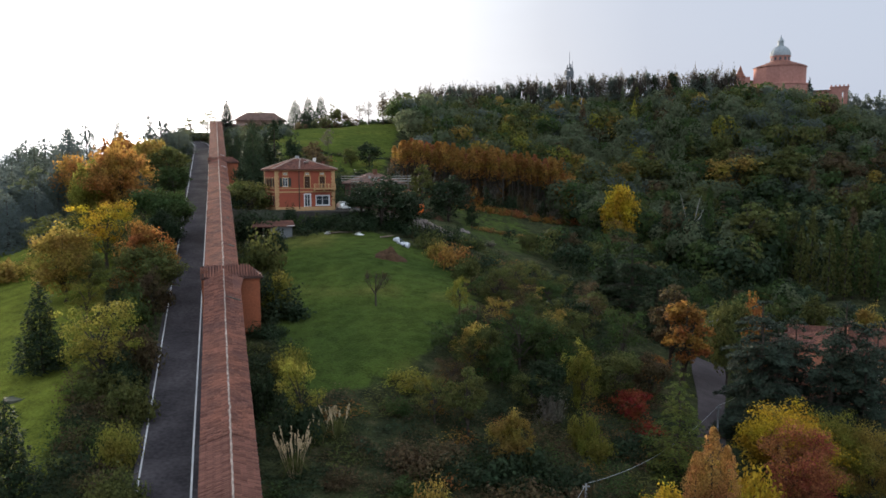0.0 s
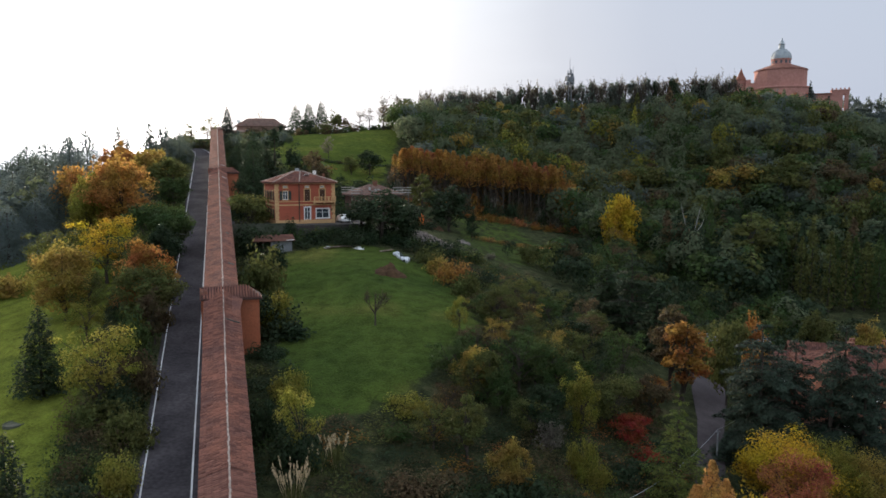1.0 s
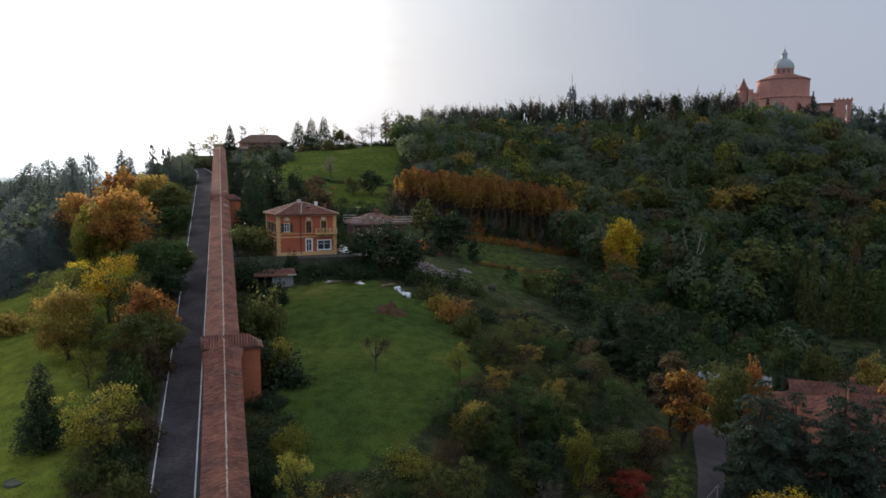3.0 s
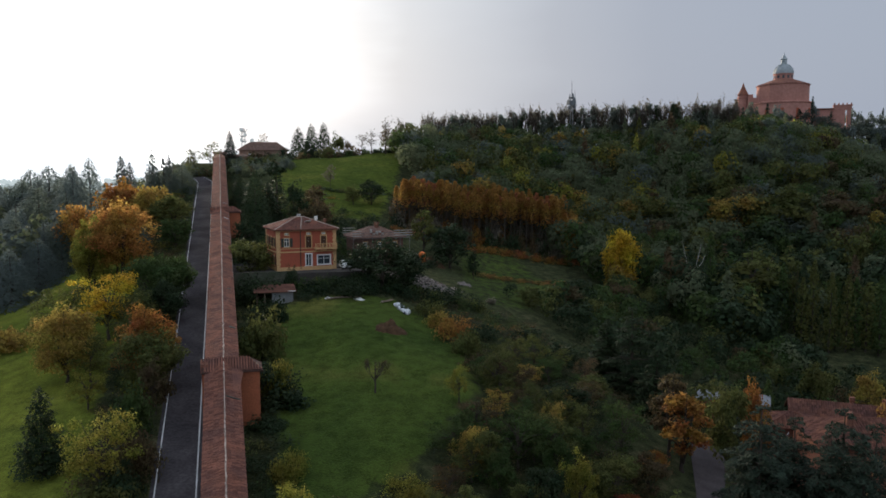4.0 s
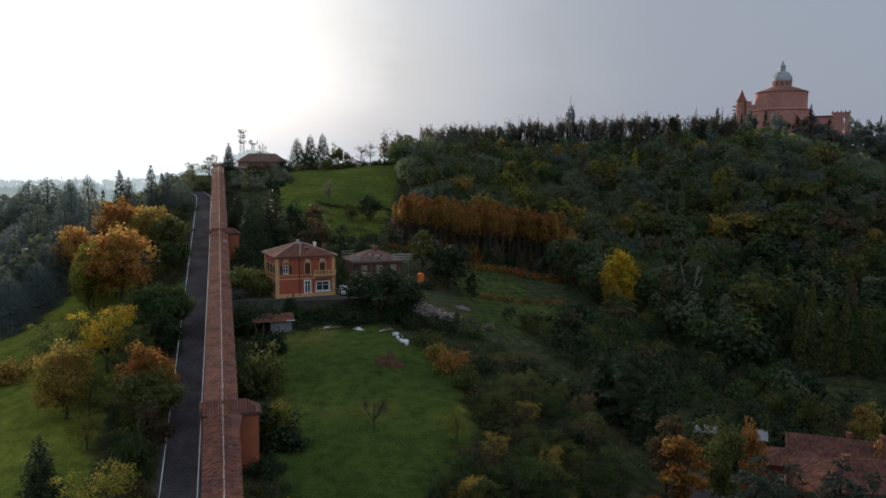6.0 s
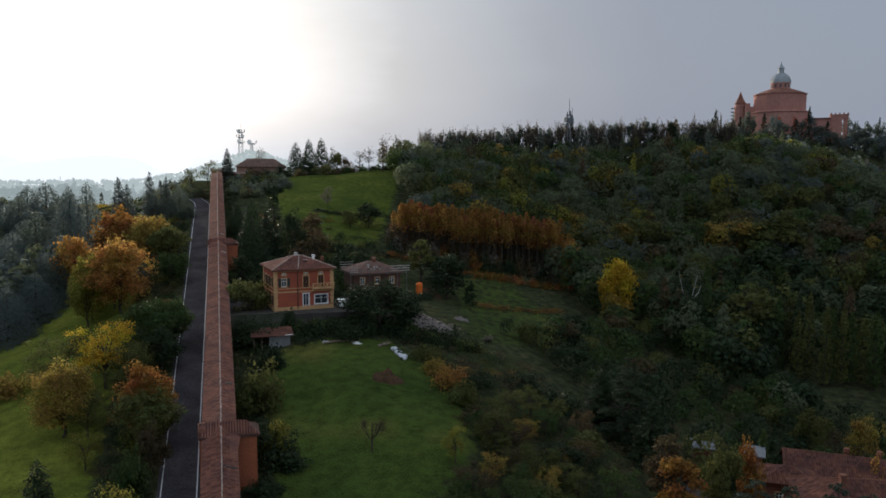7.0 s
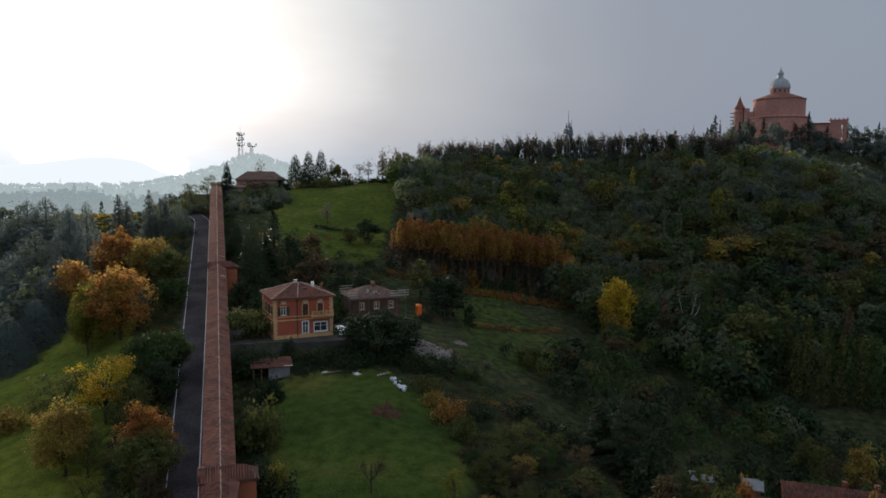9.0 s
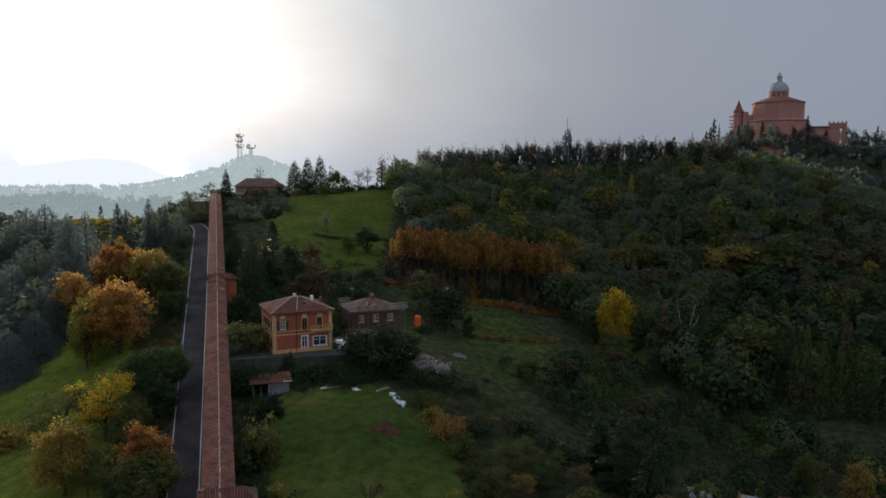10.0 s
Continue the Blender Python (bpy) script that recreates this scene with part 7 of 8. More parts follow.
wing = hipped_house("house_wing", "two-storey brick-red house with a hipped tile roof behind cedars", 43.6, 81.8, -6, 24, 9.5, -5, 6.9, 2.0, BRICK, ((2.5, 3.9, 1.0, 1.6), (6.0, 3.9, 1.0, 1.6), (9.5, 3.9, 1.0, 1.6), (13.0, 3.9, 1.0, 1.6), (2.5, 0.2, 1.0, 1.6), (5.6, -0.8, 1.4, 2.4), (9.5, -0.8, 1.4, 2.4), (13.0, 0.2, 1.0, 1.6)), TILE_DARK)
chimney(wing, 4.0, 3.4, 8.6, 1.0, 0.6)
chimney(wing, 12.0, 5.4, 8.8, 1.0, 0.6)
hipped_house("annexe", "small annexe with a hipped clay-tile roof beside the farmhouse", 43.6, 96.0, -17, 6.6, 5.6, -5, 4.5, 1.3, BRICK, ((2.0, 1.8, 0.9, 1.3), (4.6, 1.8, 0.9, 1.3)), TILE_DARK)
simple_house("outbuilding", "small brick outbuilding with a pale sheet-metal roof", 44.2, 102.8, -20, 1.9, 2.8, -4, 5.6, 0.7, BRICK, (), SHEET)
simple_house("outbuilding", "low grey-roofed shed half hidden by trees", 37.8, 106.3, -14, 2.4, 2.6, -2, 5.4, 0.6, BRICK, (), SHEET)
hipped_house("hilltop_house", "low brick house with a hipped tile roof on the hilltop", -82.0, 297.5, 8, 18.5, 8, 40, 49.0, 3.2, HAZED_BRICK, ((4, 46.3, 1.0, 1.4),), TILE_HAZED)
simple_house("lodge", "long tiled lodge among trees below the basilica", 251.0, 585, 8, 26, 8, 60, 75.5, 2.4, HAZED_PLASTER, ((4, 71.5, 1.4, 2.2), (9, 71.5, 1.4, 2.2), (14, 71.5, 1.4, 2.2), (19, 71.5, 1.4, 2.2)), BRICK)
simple_house("ridge_hut", "small brick hut beside bare trees on the ridge", 15.0, 301, 0, 6, 5, 45, 52.5, 1.4, BRICK)


def garden_shed(x, y, turn, z):
    """A lean-to with an open bay and a bay clad in grey sheets, under a rusty roof."""
    root = new("garden_shed")
    root.matrix_world = pose(x, y, z, 0, 0, turn)
    tagged(root, "grey sheet-clad garden shed with a rusty roof by the lawn", "shed")
    bm = bmesh.new()
    box(bm, 2.5, 5.9, 0.0, 0.08, -1.2, 2.1)
    k = 2.5
    while k < 5.85:
        box(bm, k, k + 0.07, -0.04, 0.0, -1.2, 2.08)
        k += 0.2
    part("front_wall", bm, SHEET, root)
    bm = bmesh.new()
    box(bm, 0.0, 5.9, 2.9, 3.0, -1.2, 2.5)
    box(bm, 5.82, 5.9, 0.08, 2.9, -1.2, 2.2)
    box(bm, 2.5, 2.58, 0.08, 2.9, -1.2, 2.2)
    part("rear_wall", bm, WOOD, root)
    for px in (0.05, 1.3):
        bm = bmesh.new()
        box(bm, px, px + 0.13, 0.0, 0.13, -1.2, 2.12)
        part("post", bm, WOOD, root)
    bm = bmesh.new()
    v = [bm.verts.new(p) for p in ((-0.4, -0.5, 2.12), (6.4, -0.5, 2.12), (6.4, 3.4, 2.85), (-0.4, 3.4, 2.85))]
    u = [bm.verts.new((p.co.x, p.co.y, p.co.z + 0.09)) for p in v]
    bm.faces.new(v[::-1])
    bm.faces.new(u)
    for i in range(4):
        bm.faces.new((v[i], v[(i + 1) % 4], u[(i + 1) % 4], u[i]))
    bmesh.ops.recalc_face_normals(bm, faces=bm.faces[:])
    part("roof", bm, RUST, root, "rusty sheet roof")
    bm = bmesh.new()
    box(bm, 5.0, 6.35, -0.5, -0.36, 2.24, 2.32)
    part("roof_edge", bm, WHITE, root)
    return root


garden_shed(-30.4, 118.3, 17, 16.9)


# ---- hills in the far haze, which is put in as glow ----
def far_ridge(name, label, line, y, deep, trees, tall, colour, air, seed):
    """A wooded rise in the haze: line gives its crest as (x, height); trees crowd over the side that is seen."""
    rng = np.random.default_rng(seed)
    xs, tops = np.array(line, float).T
    n, m = 160, 10
    u, v = np.meshgrid(np.linspace(xs[0], xs[-1], n), np.linspace(-1, 1, m), indexing="ij")
    crest = curve_through(xs, tops - tall * 0.85, u.ravel()).reshape(u.shape)
    z = -25 + (crest + 25) * np.clip(1.03 - np.abs(v) ** 1.6, 0, 1)
    a = np.arange(n * m).reshape(n, m)
    quads = np.stack([a[:-1, :-1], a[1:, :-1], a[1:, 1:], a[:-1, 1:]], -1).reshape(-1, 4)
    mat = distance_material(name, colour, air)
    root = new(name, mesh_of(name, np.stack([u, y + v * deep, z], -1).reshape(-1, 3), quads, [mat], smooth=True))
    tagged(root, label, "hill", kind="structure")
    if trees:
        forms = [broad_crown(np.random.default_rng(seed + k), 10, 9, 0.2, 8, 44, 3.0, 0.62, 24)[1] for k in range(4)] + [column_crown(np.random.default_rng(seed), 13, 3.4, 40, 1.8)[1], conifer(np.random.default_rng(seed), 13, 6, 7, 4, 2.0)[1]]
        verts, faces, count = [], [], 0
        for k in range(trees):
            x, w = rng.uniform(xs[0], xs[-1]), rng.uniform(0, 0.85) ** 1.6
            base = -25 + (float(curve_through(xs, tops - tall * 0.85, np.array([x]))[0]) + 25) * min(1.0, 1.03 - w**1.6)
            f = forms[rng.choice(6, p=(0.22, 0.22, 0.22, 0.22, 0.06, 0.06))]
            size = tall / 10 * rng.uniform(0.6, 1.15)
            c, s = math.cos(k) * size, math.sin(k) * size
            verts.append(f[0] @ np.array(((c, -s, 0), (s, c, 0), (0, 0, size))).T + np.array((x, y - w * deep, base - 0.5)))
            faces.append(f[1] + count)
            count += len(f[0])
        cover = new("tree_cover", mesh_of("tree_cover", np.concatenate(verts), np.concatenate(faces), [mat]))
        cover.parent = root
        tagged(cover, kind="stuff")
    return root


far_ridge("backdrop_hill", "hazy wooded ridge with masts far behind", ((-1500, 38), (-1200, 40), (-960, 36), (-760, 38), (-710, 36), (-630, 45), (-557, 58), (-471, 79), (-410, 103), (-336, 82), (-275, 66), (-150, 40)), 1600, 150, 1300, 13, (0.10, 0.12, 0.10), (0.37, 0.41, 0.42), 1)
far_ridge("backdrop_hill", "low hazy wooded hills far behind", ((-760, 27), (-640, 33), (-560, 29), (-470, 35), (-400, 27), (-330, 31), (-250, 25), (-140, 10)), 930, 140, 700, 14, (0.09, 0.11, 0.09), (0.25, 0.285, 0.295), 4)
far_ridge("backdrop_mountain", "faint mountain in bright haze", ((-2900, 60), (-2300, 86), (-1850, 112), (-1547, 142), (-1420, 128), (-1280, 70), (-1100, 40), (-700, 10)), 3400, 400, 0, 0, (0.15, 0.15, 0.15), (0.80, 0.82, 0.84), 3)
lattice_mast(-442, 1640, 93, 56, 9.0, "relay_mast", "tall relay mast on the hazy hill", ((0.45, 6.5), (0.66, 6.5), (0.85, 6.5)))
lattice_mast(-418, 1640, 98, 20, 7.0, "relay_mast", "short relay mast on the hazy hill", ((0.9, 8.0),))


# ---- the villa's yard and the building site ----
def slab(name, label, category, x, y, z, turn, w, d, low, mat, rim=None):
    bm = bmesh.new()
    box(bm, 0, w, 0, d, low, 0)
    bevelled(bm, 0.04)
    root = part(name, bm, mat)
    root.matrix_world = pose(x, y, z, 0, 0, turn)
    tagged(root, label, category, kind="structure")
    return root


slab("terrace", "gravelled yard round the villa behind a low wall", "terrace", -38.6, 124.2, 21.02, 16.7, 26.5, 22, -5, YARD)
bm = bmesh.new()
for k in range(13):
    box(bm, 0.3 + k * 1.02, 1.28 + k * 1.02, -0.28, 0.02, -3.0, 0.32 + 0.02 * (k % 3))
    box(bm, 0.28 + k * 1.02, 1.30 + k * 1.02, -0.34, 0.08, 0.34, 0.44)
yard_wall = part("yard_wall", bm, DARK_STONE)
yard_wall.matrix_world = pose(-38.6, 124.2, 21.0, 0, 0, 16.7)
tagged(yard_wall, "low grey garden wall with a pale coping", "wall", kind="structure")


def sack(x, y, z, w, lean, turn, mat=None):
    """A bulging woven sack, tied at the top."""
    bm = bmesh.new()
    rng = random.Random(int(x * 100 + y))
    bmesh.ops.create_icosphere(bm, subdivisions=3, radius=0.5)
    for v in bm.verts:
        a = 1 + 0.38 * noise.noise(v.co * 2.6 + Vector((x * 3, y * 3, 0))) + 0.16 * noise.noise(v.co * 7 + Vector((y, x, 0)))
        v.co = Vector((max(-0.42, min(0.42, v.co.x * 1.15)) * a, max(-0.42, min(0.42, v.co.y * 1.15)) * a, max(-0.40, min(0.46, v.co.z * 1.1)) * a * (0.8 + 0.3 * noise.noise(v.co * 4 + Vector((y, x, 1)))))) * w
        if v.co.z > 0.36 * w:
            v.co.x *= 0.6
            v.co.y *= 0.6
            v.co.z += 0.10 * w
    for f in bm.faces:
        f.smooth = True
    ob = part("sack", bm, mat or BAG)
    ob.matrix_world = pose(x, y, z + 0.40 * w, lean, lean * 0.5, turn)
    return tagged(ob, "crumpled black builder's sack on the lawn" if mat else "bulging white builder's sack on the lawn", "sack", "pile of sacks")


# black sacks stand for the dark sack and dark gaps in the pile
for k in range(14):
    x, y = -8.0 + 0.15 * k + 0.32 * (k % 3), 120.4 - 0.36 * k + 0.4 * (k % 2)
    sack(x, y, ground_z(x, y) - 0.05, 0.50 + 0.13 * (k % 4), 34 * math.sin(2.3 * k), 37 * k, SHUTTER if k % 5 == 2 else None)


def mound(name, label, x, y, r, h, mat, seed, stretch=1.0):
    """A tipped heap with a ragged foot."""
    bm = bmesh.new()
    bmesh.ops.create_grid(bm, x_segments=28, y_segments=28, size=1.35)
    z0 = ground_z(x, y)
    for v in bm.verts:
        d = v.co.length
        swell = 0.42 * noise.noise(Vector((v.co.x * 2.2, v.co.y * 2.2, seed))) + 0.22 * noise.noise(Vector((v.co.x * 7, v.co.y * 7, seed)))
        lift = max(0.0, 1 - d + swell) ** 1.1
        gx, gy = x + v.co.x * r * stretch, y + v.co.y * r
        v.co = Vector((v.co.x * r * stretch, v.co.y * r, lift * h + ground_z(gx, gy) - z0 - (0.12 if lift < 0.02 else 0)))
    for f in bm.faces:
        f.smooth = True
    ob = part(name, bm, mat)
    ob.matrix_world = pose(x, y, z0)
    return tagged(ob, label, "heap")


mound("earth_mound", "heap of dug brown earth on the lawn", -7.8, 106.8, 1.65, 1.6, EARTH, 3, 1.4)
mound("rubble_mound", "low spread of pinkish-grey rubble on the building site", -3.2, 139.6, 5.0, 0.8, GRAVEL, 5, 1.2)


def rubble(x, y, wide, deep, count, seed):
    """Broken masonry strewn over a heap and round its foot, as one mesh."""
    rng = np.random.default_rng(seed)
    cube = np.array([(a, b, c) for c in (-0.5, 0.5) for a, b in ((-0.5, -0.5), (0.5, -0.5), (0.5, 0.5), (-0.5, 0.5))])
    faces = np.array(((3, 2, 1, 0), (4, 5, 6, 7), (0, 1, 5, 4), (1, 2, 6, 5), (2, 3, 7, 6), (3, 0, 4, 7)))
    pieces = []
    for k in range(count):
        dx, dy = rng.normal(0, wide), rng.normal(0, deep)
        swell = max(0.0, 1.3 - 1.5 * math.hypot((dx) / 5.75, dy / 4.6)) * 1.0
        size = rng.uniform(0.12, 0.55) * np.array((rng.uniform(0.6, 1.6), rng.uniform(0.5, 1.0), rng.uniform(0.3, 0.8)))
        turn = np.array(Euler(rng.uniform(-0.7, 0.7, 3).tolist()).to_matrix() @ Matrix.Rotation(rng.uniform(0, 6.28), 3, "Z"))
        v = (cube * (1 + rng.uniform(-0.2, 0.2, cube.shape))) * size
        pieces.append((v @ turn.T + np.array((x + dx, y + dy, ground_z(x + dx, y + dy) + swell * 0.9)), faces))
    v, q = joined(pieces)
    return tagged(new("rubble", mesh_of("rubble", v, q, [RUBBLE])), "broken pale masonry strewn round the rubble heap", "rubble", kind="stuff")


rubble(-3.6, 139.6, 3.4, 2.6, 420, 61)
rubble(-7.6, 137.6, 1.8, 1.2, 120, 62)
mound("gravel_mound", "small grey heap of sand on the grass", 4.4, 151.0, 1.3, 0.6, GRAVEL, 9, 1.2)
mound("gravel_mound", "heap of earth behind the orange cabin", -2.6, 171.5, 2.4, 2.0, EARTH, 12, 1.3)


mound("plastic_sheet", "crumpled white plastic sheet before the hedge", -18.9, 119.8, 0.40, 0.34, WHITE, 21, 1.4)
mound("plastic_sheet", "crumpled white plastic sheet before the hedge", -13.8, 120.0, 0.46, 0.36, WHITE, 27, 1.7)


def site_cabin(x, y):
    root = new("site_toilet")
    root.matrix_world = pose(x, y, ground_z(x, y), 0, 0, 25)
    tagged(root, "orange portable toilet cabin on the building site", "cabin")
    bm = bmesh.new()
    box(bm, -0.6, 0.6, -0.6, 0.6, -0.3, 2.2)
    part("body", bevelled(bm, 0.08), SIGNAL, root)
    bm = bmesh.new()
    ring_of(bm, ((0.82, 2.2), (0.8, 2.3), (0.6, 2.55), (0.25, 2.7)), 16)
    part("roof", bm, SIGNAL, root)
    bm = bmesh.new()
    box(bm, -0.4, 0.4, -0.66, -0.6, 0.1, 1.95)
    part("door", bm, SIGNAL, root)
    return root


site_cabin(-5.0, 170.6)


def planks(x, y, turn, length, label):
    root = new("timber_stack")
    root.matrix_world = pose(x, y, ground_z(x, y) + 0.1, 0, 0, turn)
    tagged(root, label, "timber")
    for k in range(5):
        bm = bmesh.new()
        box(bm, -length / 2 + 0.1 * k, length / 2 + 0.07 * k, -0.5 + 0.22 * k, -0.30 + 0.22 * k, 0.05 * (k % 2), 0.06 + 0.05 * (k % 2))
        board = part("board", bm, WHITE if k == 2 else WOOD, root)
        board.rotation_euler = (0, radians(2 * (k % 3 - 1)), radians(4 * (k % 3 - 1)))
    return root


planks(-18.0, 119.6, 30, 3.0, "stack of pale boards before the garden hedge")
planks(-15.2, 120.4, -10, 3.0, "few grey boards before the garden hedge")
planks(-11.2, 140.2, 20, 4.0, "stack of boards on the building site")
planks(-2.0, 141.5, -35, 3.4, "grey boards beside the rubble")
planks(-9.5, 121.5, 50, 3.0, "loose boards beside the white sacks")


def parked_car(x, y, z, turn):
    root = new("car")
    root.matrix_world = pose(x, y, z, 0, 0, turn)
    tagged(root, "small white car parked beside the villa", "car")
    side = [(-1.95, 0.35), (-1.95, 0.75), (-1.75, 0.92), (-1.0, 1.0), (-0.45, 1.42), (0.95, 1.45), (1.65, 1.0), (1.92, 0.9), (1.95, 0.35)]
    bm = bmesh.new()
    rows = []
    for yy, pinch in ((-0.82, 0.0), (-0.72, 0.04), (0.72, 0.04), (0.82, 0.0)):
        rows.append([bm.verts.new((px * (1 - 0.02 * (pz > 1.1)), yy * (0.84 if pz > 1.1 else 1.0), pz + pinch * (pz > 0.8))) for px, pz in side])
    for a, b in zip(rows, rows[1:]):
        for k in range(len(side)):
            bm.faces.new((a[k], a[(k + 1) % len(side)], b[(k + 1) % len(side)], b[k]))
    bm.faces.new(rows[0][::-1])
    bm.faces.new(rows[-1])
    bmesh.ops.recalc_face_normals(bm, faces=bm.faces[:])
    part("body", bm, WHITE, root)
    bm = bmesh.new()
    box(bm, -0.62, -0.60, -0.6, 0.6, 1.02, 1.36, pose(-0.12, 0, 0, 0, 0, 0))
    box(bm, -0.4, 1.2, -0.71, -0.69, 1.05, 1.36)
    box(bm, -0.4, 1.2, 0.69, 0.71, 1.05, 1.36)
    part("windows", bm, GLASS, root)
    for px in (-1.25, 1.25):
        for py in (-0.78, 0.78):
            v, q = tube([(px, py - 0.1, 0.31), (px, py + 0.1, 0.31)], (0.31, 0.31), 16)
            wheel = new("wheel", mesh_of("wheel", v, q, [SHUTTER]))
            wheel.parent = root
            bm = bmesh.new()
            ring_of(bm, ((0.20, -0.115), (0.20, 0.115)), 14)
            rim = part("rim", bm, METAL, wheel)
            rim.matrix_local = pose(px, py, 0.31, 90)
    return root


parked_car(-18.3, 135.4, 21.02, 112)

# ---- small things on and by the portico ----
bm = bmesh.new()                                          # the flared eave where the roof meets the chapel block
rows = []
for s, reach, lift in ((79.6, 0.02, 0.04), (80.9, 0.12, 0.10), (82.1, 0.30, 0.18), (83.4, 0.52, 0.28)):
    rows.append([bm.verts.new(roof_point(s, q, up)) for q, up in ((HALF - 0.7, 0.10 + lift * 0.5), (HALF + reach, 0.08 + lift), (HALF + reach, lift - 0.04), (HALF - 0.7, lift * 0.5))])
for a, b in zip(rows, rows[1:]):
    for i in range(4):
        bm.faces.new((a[i], a[(i + 1) % 4], b[(i + 1) % 4], b[i]))
bm.faces.new(rows[0][::-1])
bm.faces.new(rows[-1])
bmesh.ops.recalc_face_normals(bm, faces=bm.faces[:])
part("flared_eave", bm, TILE, portico)
# dark strip at 78: the dark line of a roof step, put in as colour
for s, q, wide, deep, mat, name in ((97.0, 1.05, 0.75, 0.45, SHUTTER, "roof_hatch"), (162.0, 1.0, 1.0, 0.22, PALE, "roof_patch"), (177.0, 0.9, 1.0, 0.22, PALE, "roof_patch"), (78.0, 0.8, 1.5, 0.16, SHUTTER, "roof_patch"), (113.0, 0.9, 0.5, 0.3, SHUTTER, "roof_patch")):
    bm = bmesh.new()
    box(bm, -wide / 2, wide / 2, -deep / 2, deep / 2, 0.02, 0.17)
    ob = part(name, bevelled(bm, 0.02), mat, portico)
    ob.matrix_world = roof_frame(s, q, 1)


def pampas(x, y, plumes, tall):
    root = new("pampas_grass")
    z = ground_z(x, y)
    root.matrix_world = pose(x, y, z)
    tagged(root, "clump of pampas grass with pale feathery plumes", "grass")
    rng = np.random.default_rng(int(abs(x * 10)))
    blades = []
    for k in range(150):
        a, r = rng.uniform(0, 6.283), rng.uniform(0.6, 1.7)
        out = np.array((math.cos(a), math.sin(a), 0)) * r
        h = rng.uniform(0.9, 1.8)
        side = np.array((-math.sin(a), math.cos(a), 0)) * 0.03
        mid, tip = out * 0.45 + (0, 0, h), out + (0, 0, h * rng.uniform(0.25, 0.8))
        blades.append((np.array([-side, side, mid + side, mid - side]), np.array([[0, 1, 2, 3]])))
        blades.append((np.array([mid - side, mid + side, tip + side * 0.2, tip - side * 0.2]), np.array([[0, 1, 2, 3]])))
    v, q = joined(blades)
    leaves = new("blades", mesh_of("blades", v, q, [LEAF["olive"]]))
    leaves.parent = root
    for k in range(plumes):
        a, lean = rng.uniform(0, 6.283), rng.uniform(0.02, 0.42)
        way = np.array((math.cos(a) * lean, math.sin(a) * lean, 1.0))
        h = tall * rng.uniform(0.72, 1.05)
        foot = np.array((math.cos(a), math.sin(a), 0)) * rng.uniform(0.1, 0.5)
        pts = [foot, foot + way * h * 0.8]
        stem_v, stem_q = tube(pts, (0.014, 0.010), 4)
        n = 46
        u = rng.uniform(0.74, 1.0, n)
        at = foot + way * (h * u)[:, None] + rng.normal(0, 1, (n, 3)) * (0.045 * np.sin((u - 0.72) / 0.28 * 3.0).clip(0.15))[:, None]
        feather = leaf_cards(at, rng.normal(0, 1, (n, 3)) * (1, 1, 0.2), 0.11, rng)
        v, q = joined([(stem_v, stem_q), feather])
        plume = new("plume", mesh_of("plume", v, q, [STRAW]))
        plume.parent = root
    return root


pampas(-11.4, 52.9, 30, 3.6)
pampas(-9.0, 59.0, 16, 3.0)
pampas(-10.6, 58.0, 4, 2.6)


def power_pole(x, y, top):
    z = ground_z(x, y)
    root = new("utility_pole")
    root.matrix_world = pose(x, y, z)
    tagged(root, "slim grey utility pole carrying a cable", "pole")
    v, q = tube([(0, 0, -0.8), (0, 0, top - z)], (0.11, 0.07), 8)
    shaft = new("shaft", mesh_of("shaft", v, q, [METAL]))
    shaft.parent = root
    bm = bmesh.new()
    box(bm, -0.25, 0.25, -0.04, 0.04, top - z - 0.25, top - z - 0.17)
    part("bracket", bm, METAL, root)
    return root


def cable(a, b, sag):
    pts = []
    for k in range(17):
        f = k / 16
        p = Vector(a).lerp(Vector(b), f)
        pts.append((p.x, p.y, p.z - sag * 4 * f * (1 - f)))
    v, q = tube(pts, [0.020] * 17, 5)
    return tagged(new("cable", mesh_of("cable", v, q, [METAL])), "grey overhead cable sagging between poles", "cable", "cables")


POLE_TOPS = ((5.0, 42.0, 6.9), (10.0, 50.0, 5.5), (27.1, 70.2, 4.7), (40.6, 84.0, 8.0))
for x, y, top in POLE_TOPS[1:3]:
    power_pole(x, y, top)
for a, b in zip(POLE_TOPS, POLE_TOPS[1:]):
    cable(a, b, 1.2)


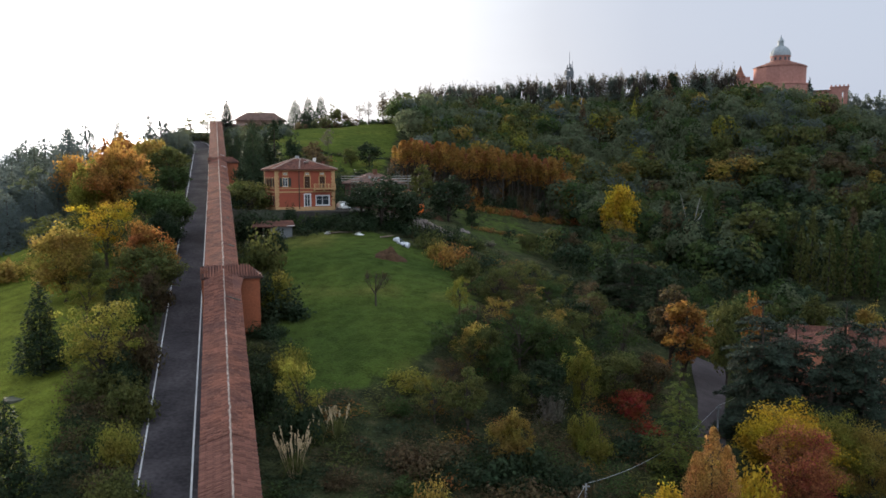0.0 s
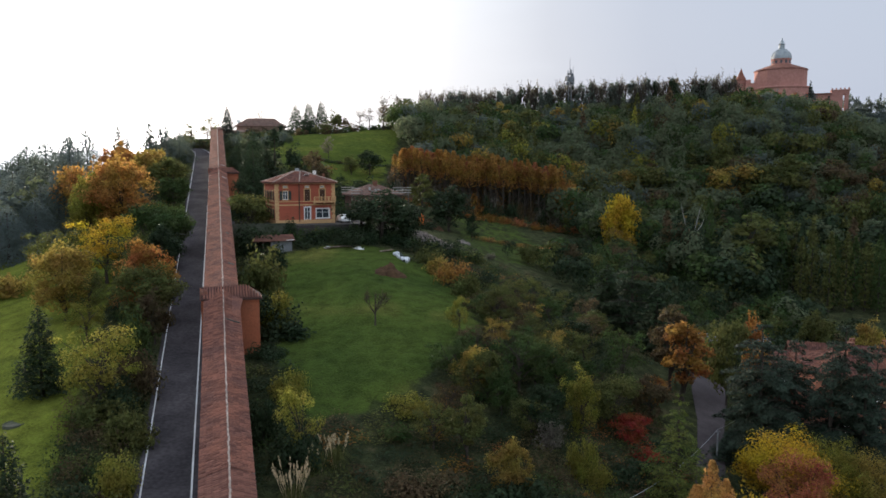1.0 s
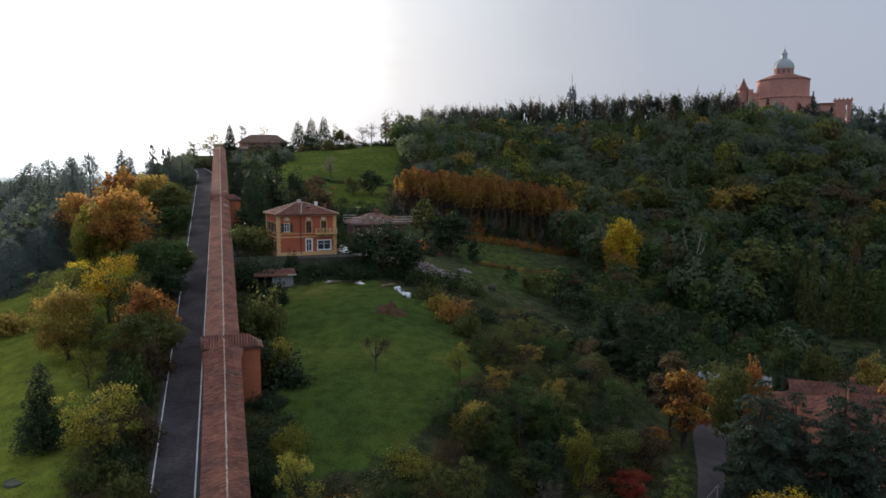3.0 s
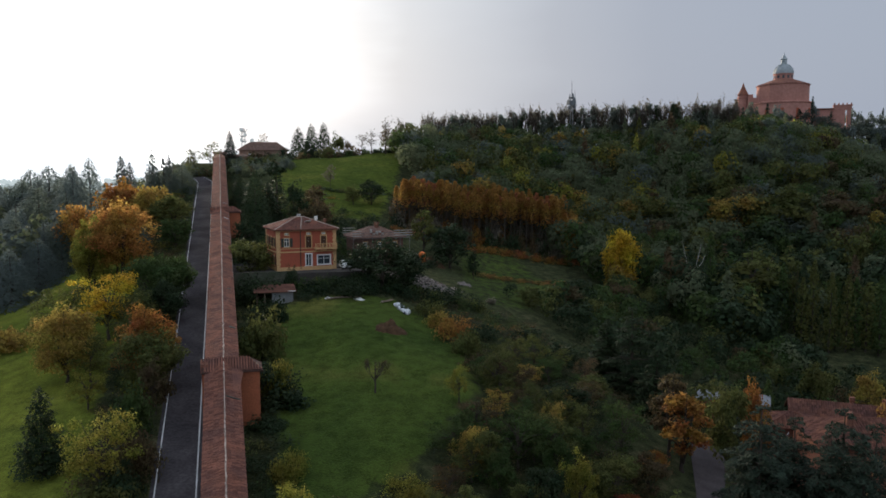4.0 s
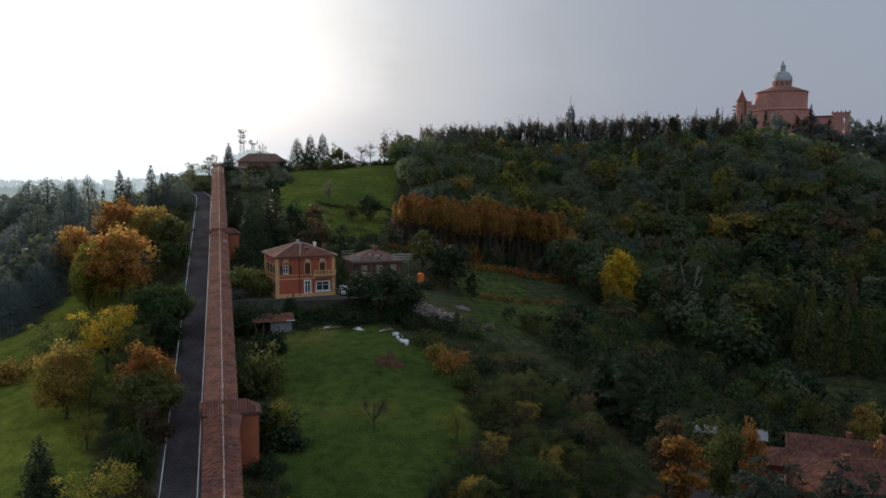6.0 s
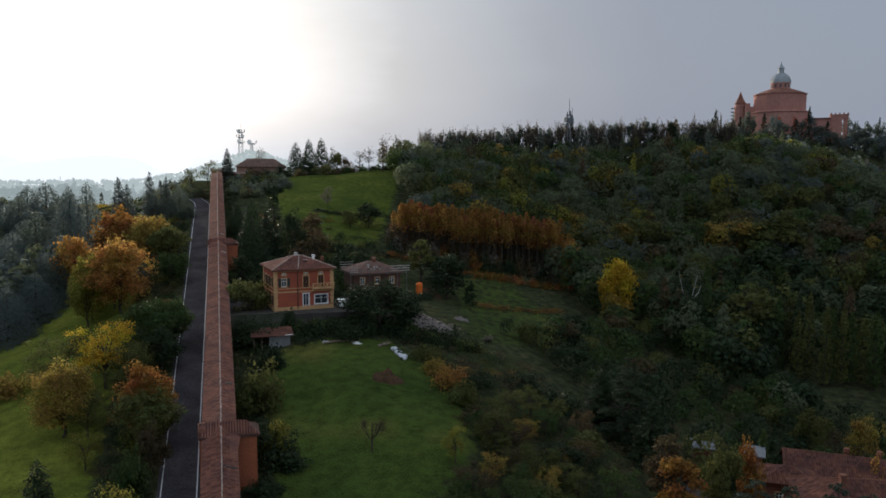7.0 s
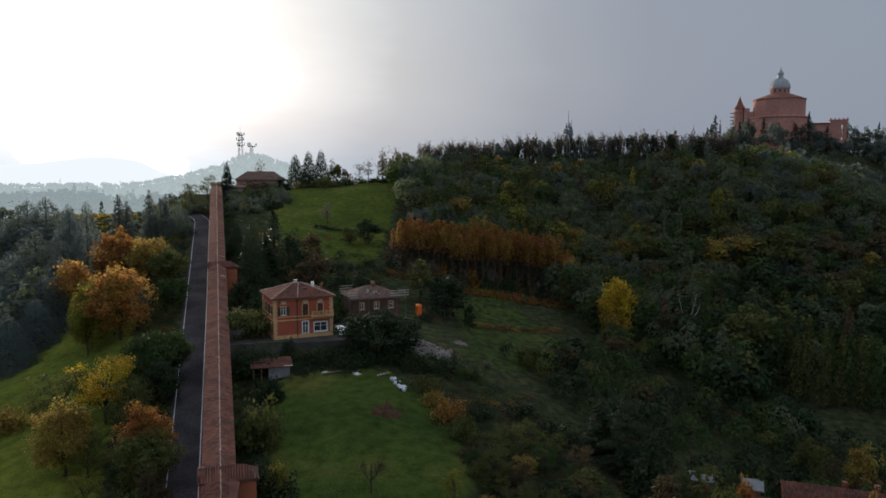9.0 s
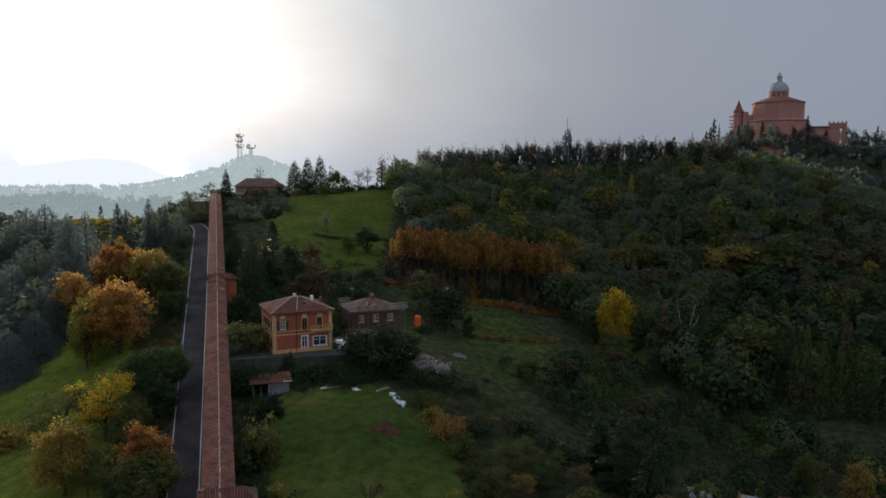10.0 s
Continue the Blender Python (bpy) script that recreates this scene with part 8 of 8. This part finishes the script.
def drive():
    """The drive that runs down to the farmhouse, tree shade put into its colour."""
    line = [(36.5, 99, 2.4), (34.8, 94, 2.2), (32.4, 87, 2.0), (29.3, 78, 1.4), (26.8, 71, 1.3), (23.5, 62, 1.3), (20, 54, 1.3)]
    bm = bmesh.new()
    rows = []
    for k in range(43):
        u = k / 42 * (len(line) - 1)
        i = min(int(u), len(line) - 2)
        cx, cy, half = (line[i][j] + (line[i + 1][j] - line[i][j]) * (u - i) for j in range(3))
        row = []
        for off in (-1.0, -0.33, 0.33, 1.0):
            x, y = cx + off * half * 0.94, cy - off * half * 0.34
            row.append(bm.verts.new((x, y, ground_z(x, y) + 0.12)))
        rows.append(row)
    for a, b in zip(rows, rows[1:]):
        for i in range(3):
            bm.faces.new((a[i], a[i + 1], b[i + 1], b[i]))
    bmesh.ops.recalc_face_normals(bm, faces=bm.faces[:])
    return tagged(part("drive", bm, DRIVE), "drive between trees, darkened for their shade", "drive", kind="structure")


drive()
x, y = -39.6, 65.5
bm = bmesh.new()
ring_of(bm, ((0.98, -0.3), (0.98, 0.08), (0.86, 0.10), (0.84, 0.05)), 24)
well = part("stone_ring", bm, DARK_STONE)
well.matrix_world = pose(x, y, ground_z(x, y))
tagged(well, "round grey stone rim set in the meadow", "well")

# a dead tree, bleached
root = new("dead_tree")
x, y = 61.0, 180.0
z = ground_z(x, y)
root.matrix_world = pose(x, y, z)
tagged(root, "bleached dead tree with two bare limbs in the valley", "tree")
for k, pts in enumerate((((0, 0, -1), (0, 0, 8), (-1.2, 0, 12), (-2.6, 0, 17.5)), ((0.2, 0, 8), (1.0, 0, 11), (2.2, 0, 16.5)), ((0.8, 0, 10), (2.5, 0, 12), (3.2, 0, 14)))):
    v, q = tube(pts, [0.12 - 0.028 * i for i in range(len(pts))], 6)
    limb = new("trunk" if k == 0 else "limb", mesh_of("limb", v, q, [CONCRETE], smooth=True))
    limb.parent = root

# ---- the nearest roof tiles, one by one ----
tile_mesh = {}
for side in (-1, 1):
    length = ((HALF if side > 0 else ROADWARD) + 0.04) * 1.055 / 4
    v, f = tile_shape(length * 1.08, 0.157, 0.118)
    tile_mesh[side] = mesh_of("roof_tile", v, f, [TILE_PIECE], smooth=True), length
rng = np.random.default_rng(9)
s = PIECES_FROM
while s < PIECES_TO:
    for side in (-1, 1):
        mesh, length = tile_mesh[side]
        for r in range(4):
            j = rng.normal(0, 1, 4)
            tile = new("roof_tile", mesh)
            tile.parent = portico
            tile.matrix_world = roof_frame(s + 0.012 * j[0], 0.03 + r * length / 1.055 + 0.012 * j[1], side) @ pose(0, 0, 0.004 * (4 - r) + 0.006 * j[3], 0, 0, 2.2 * j[2])
    s += 0.22
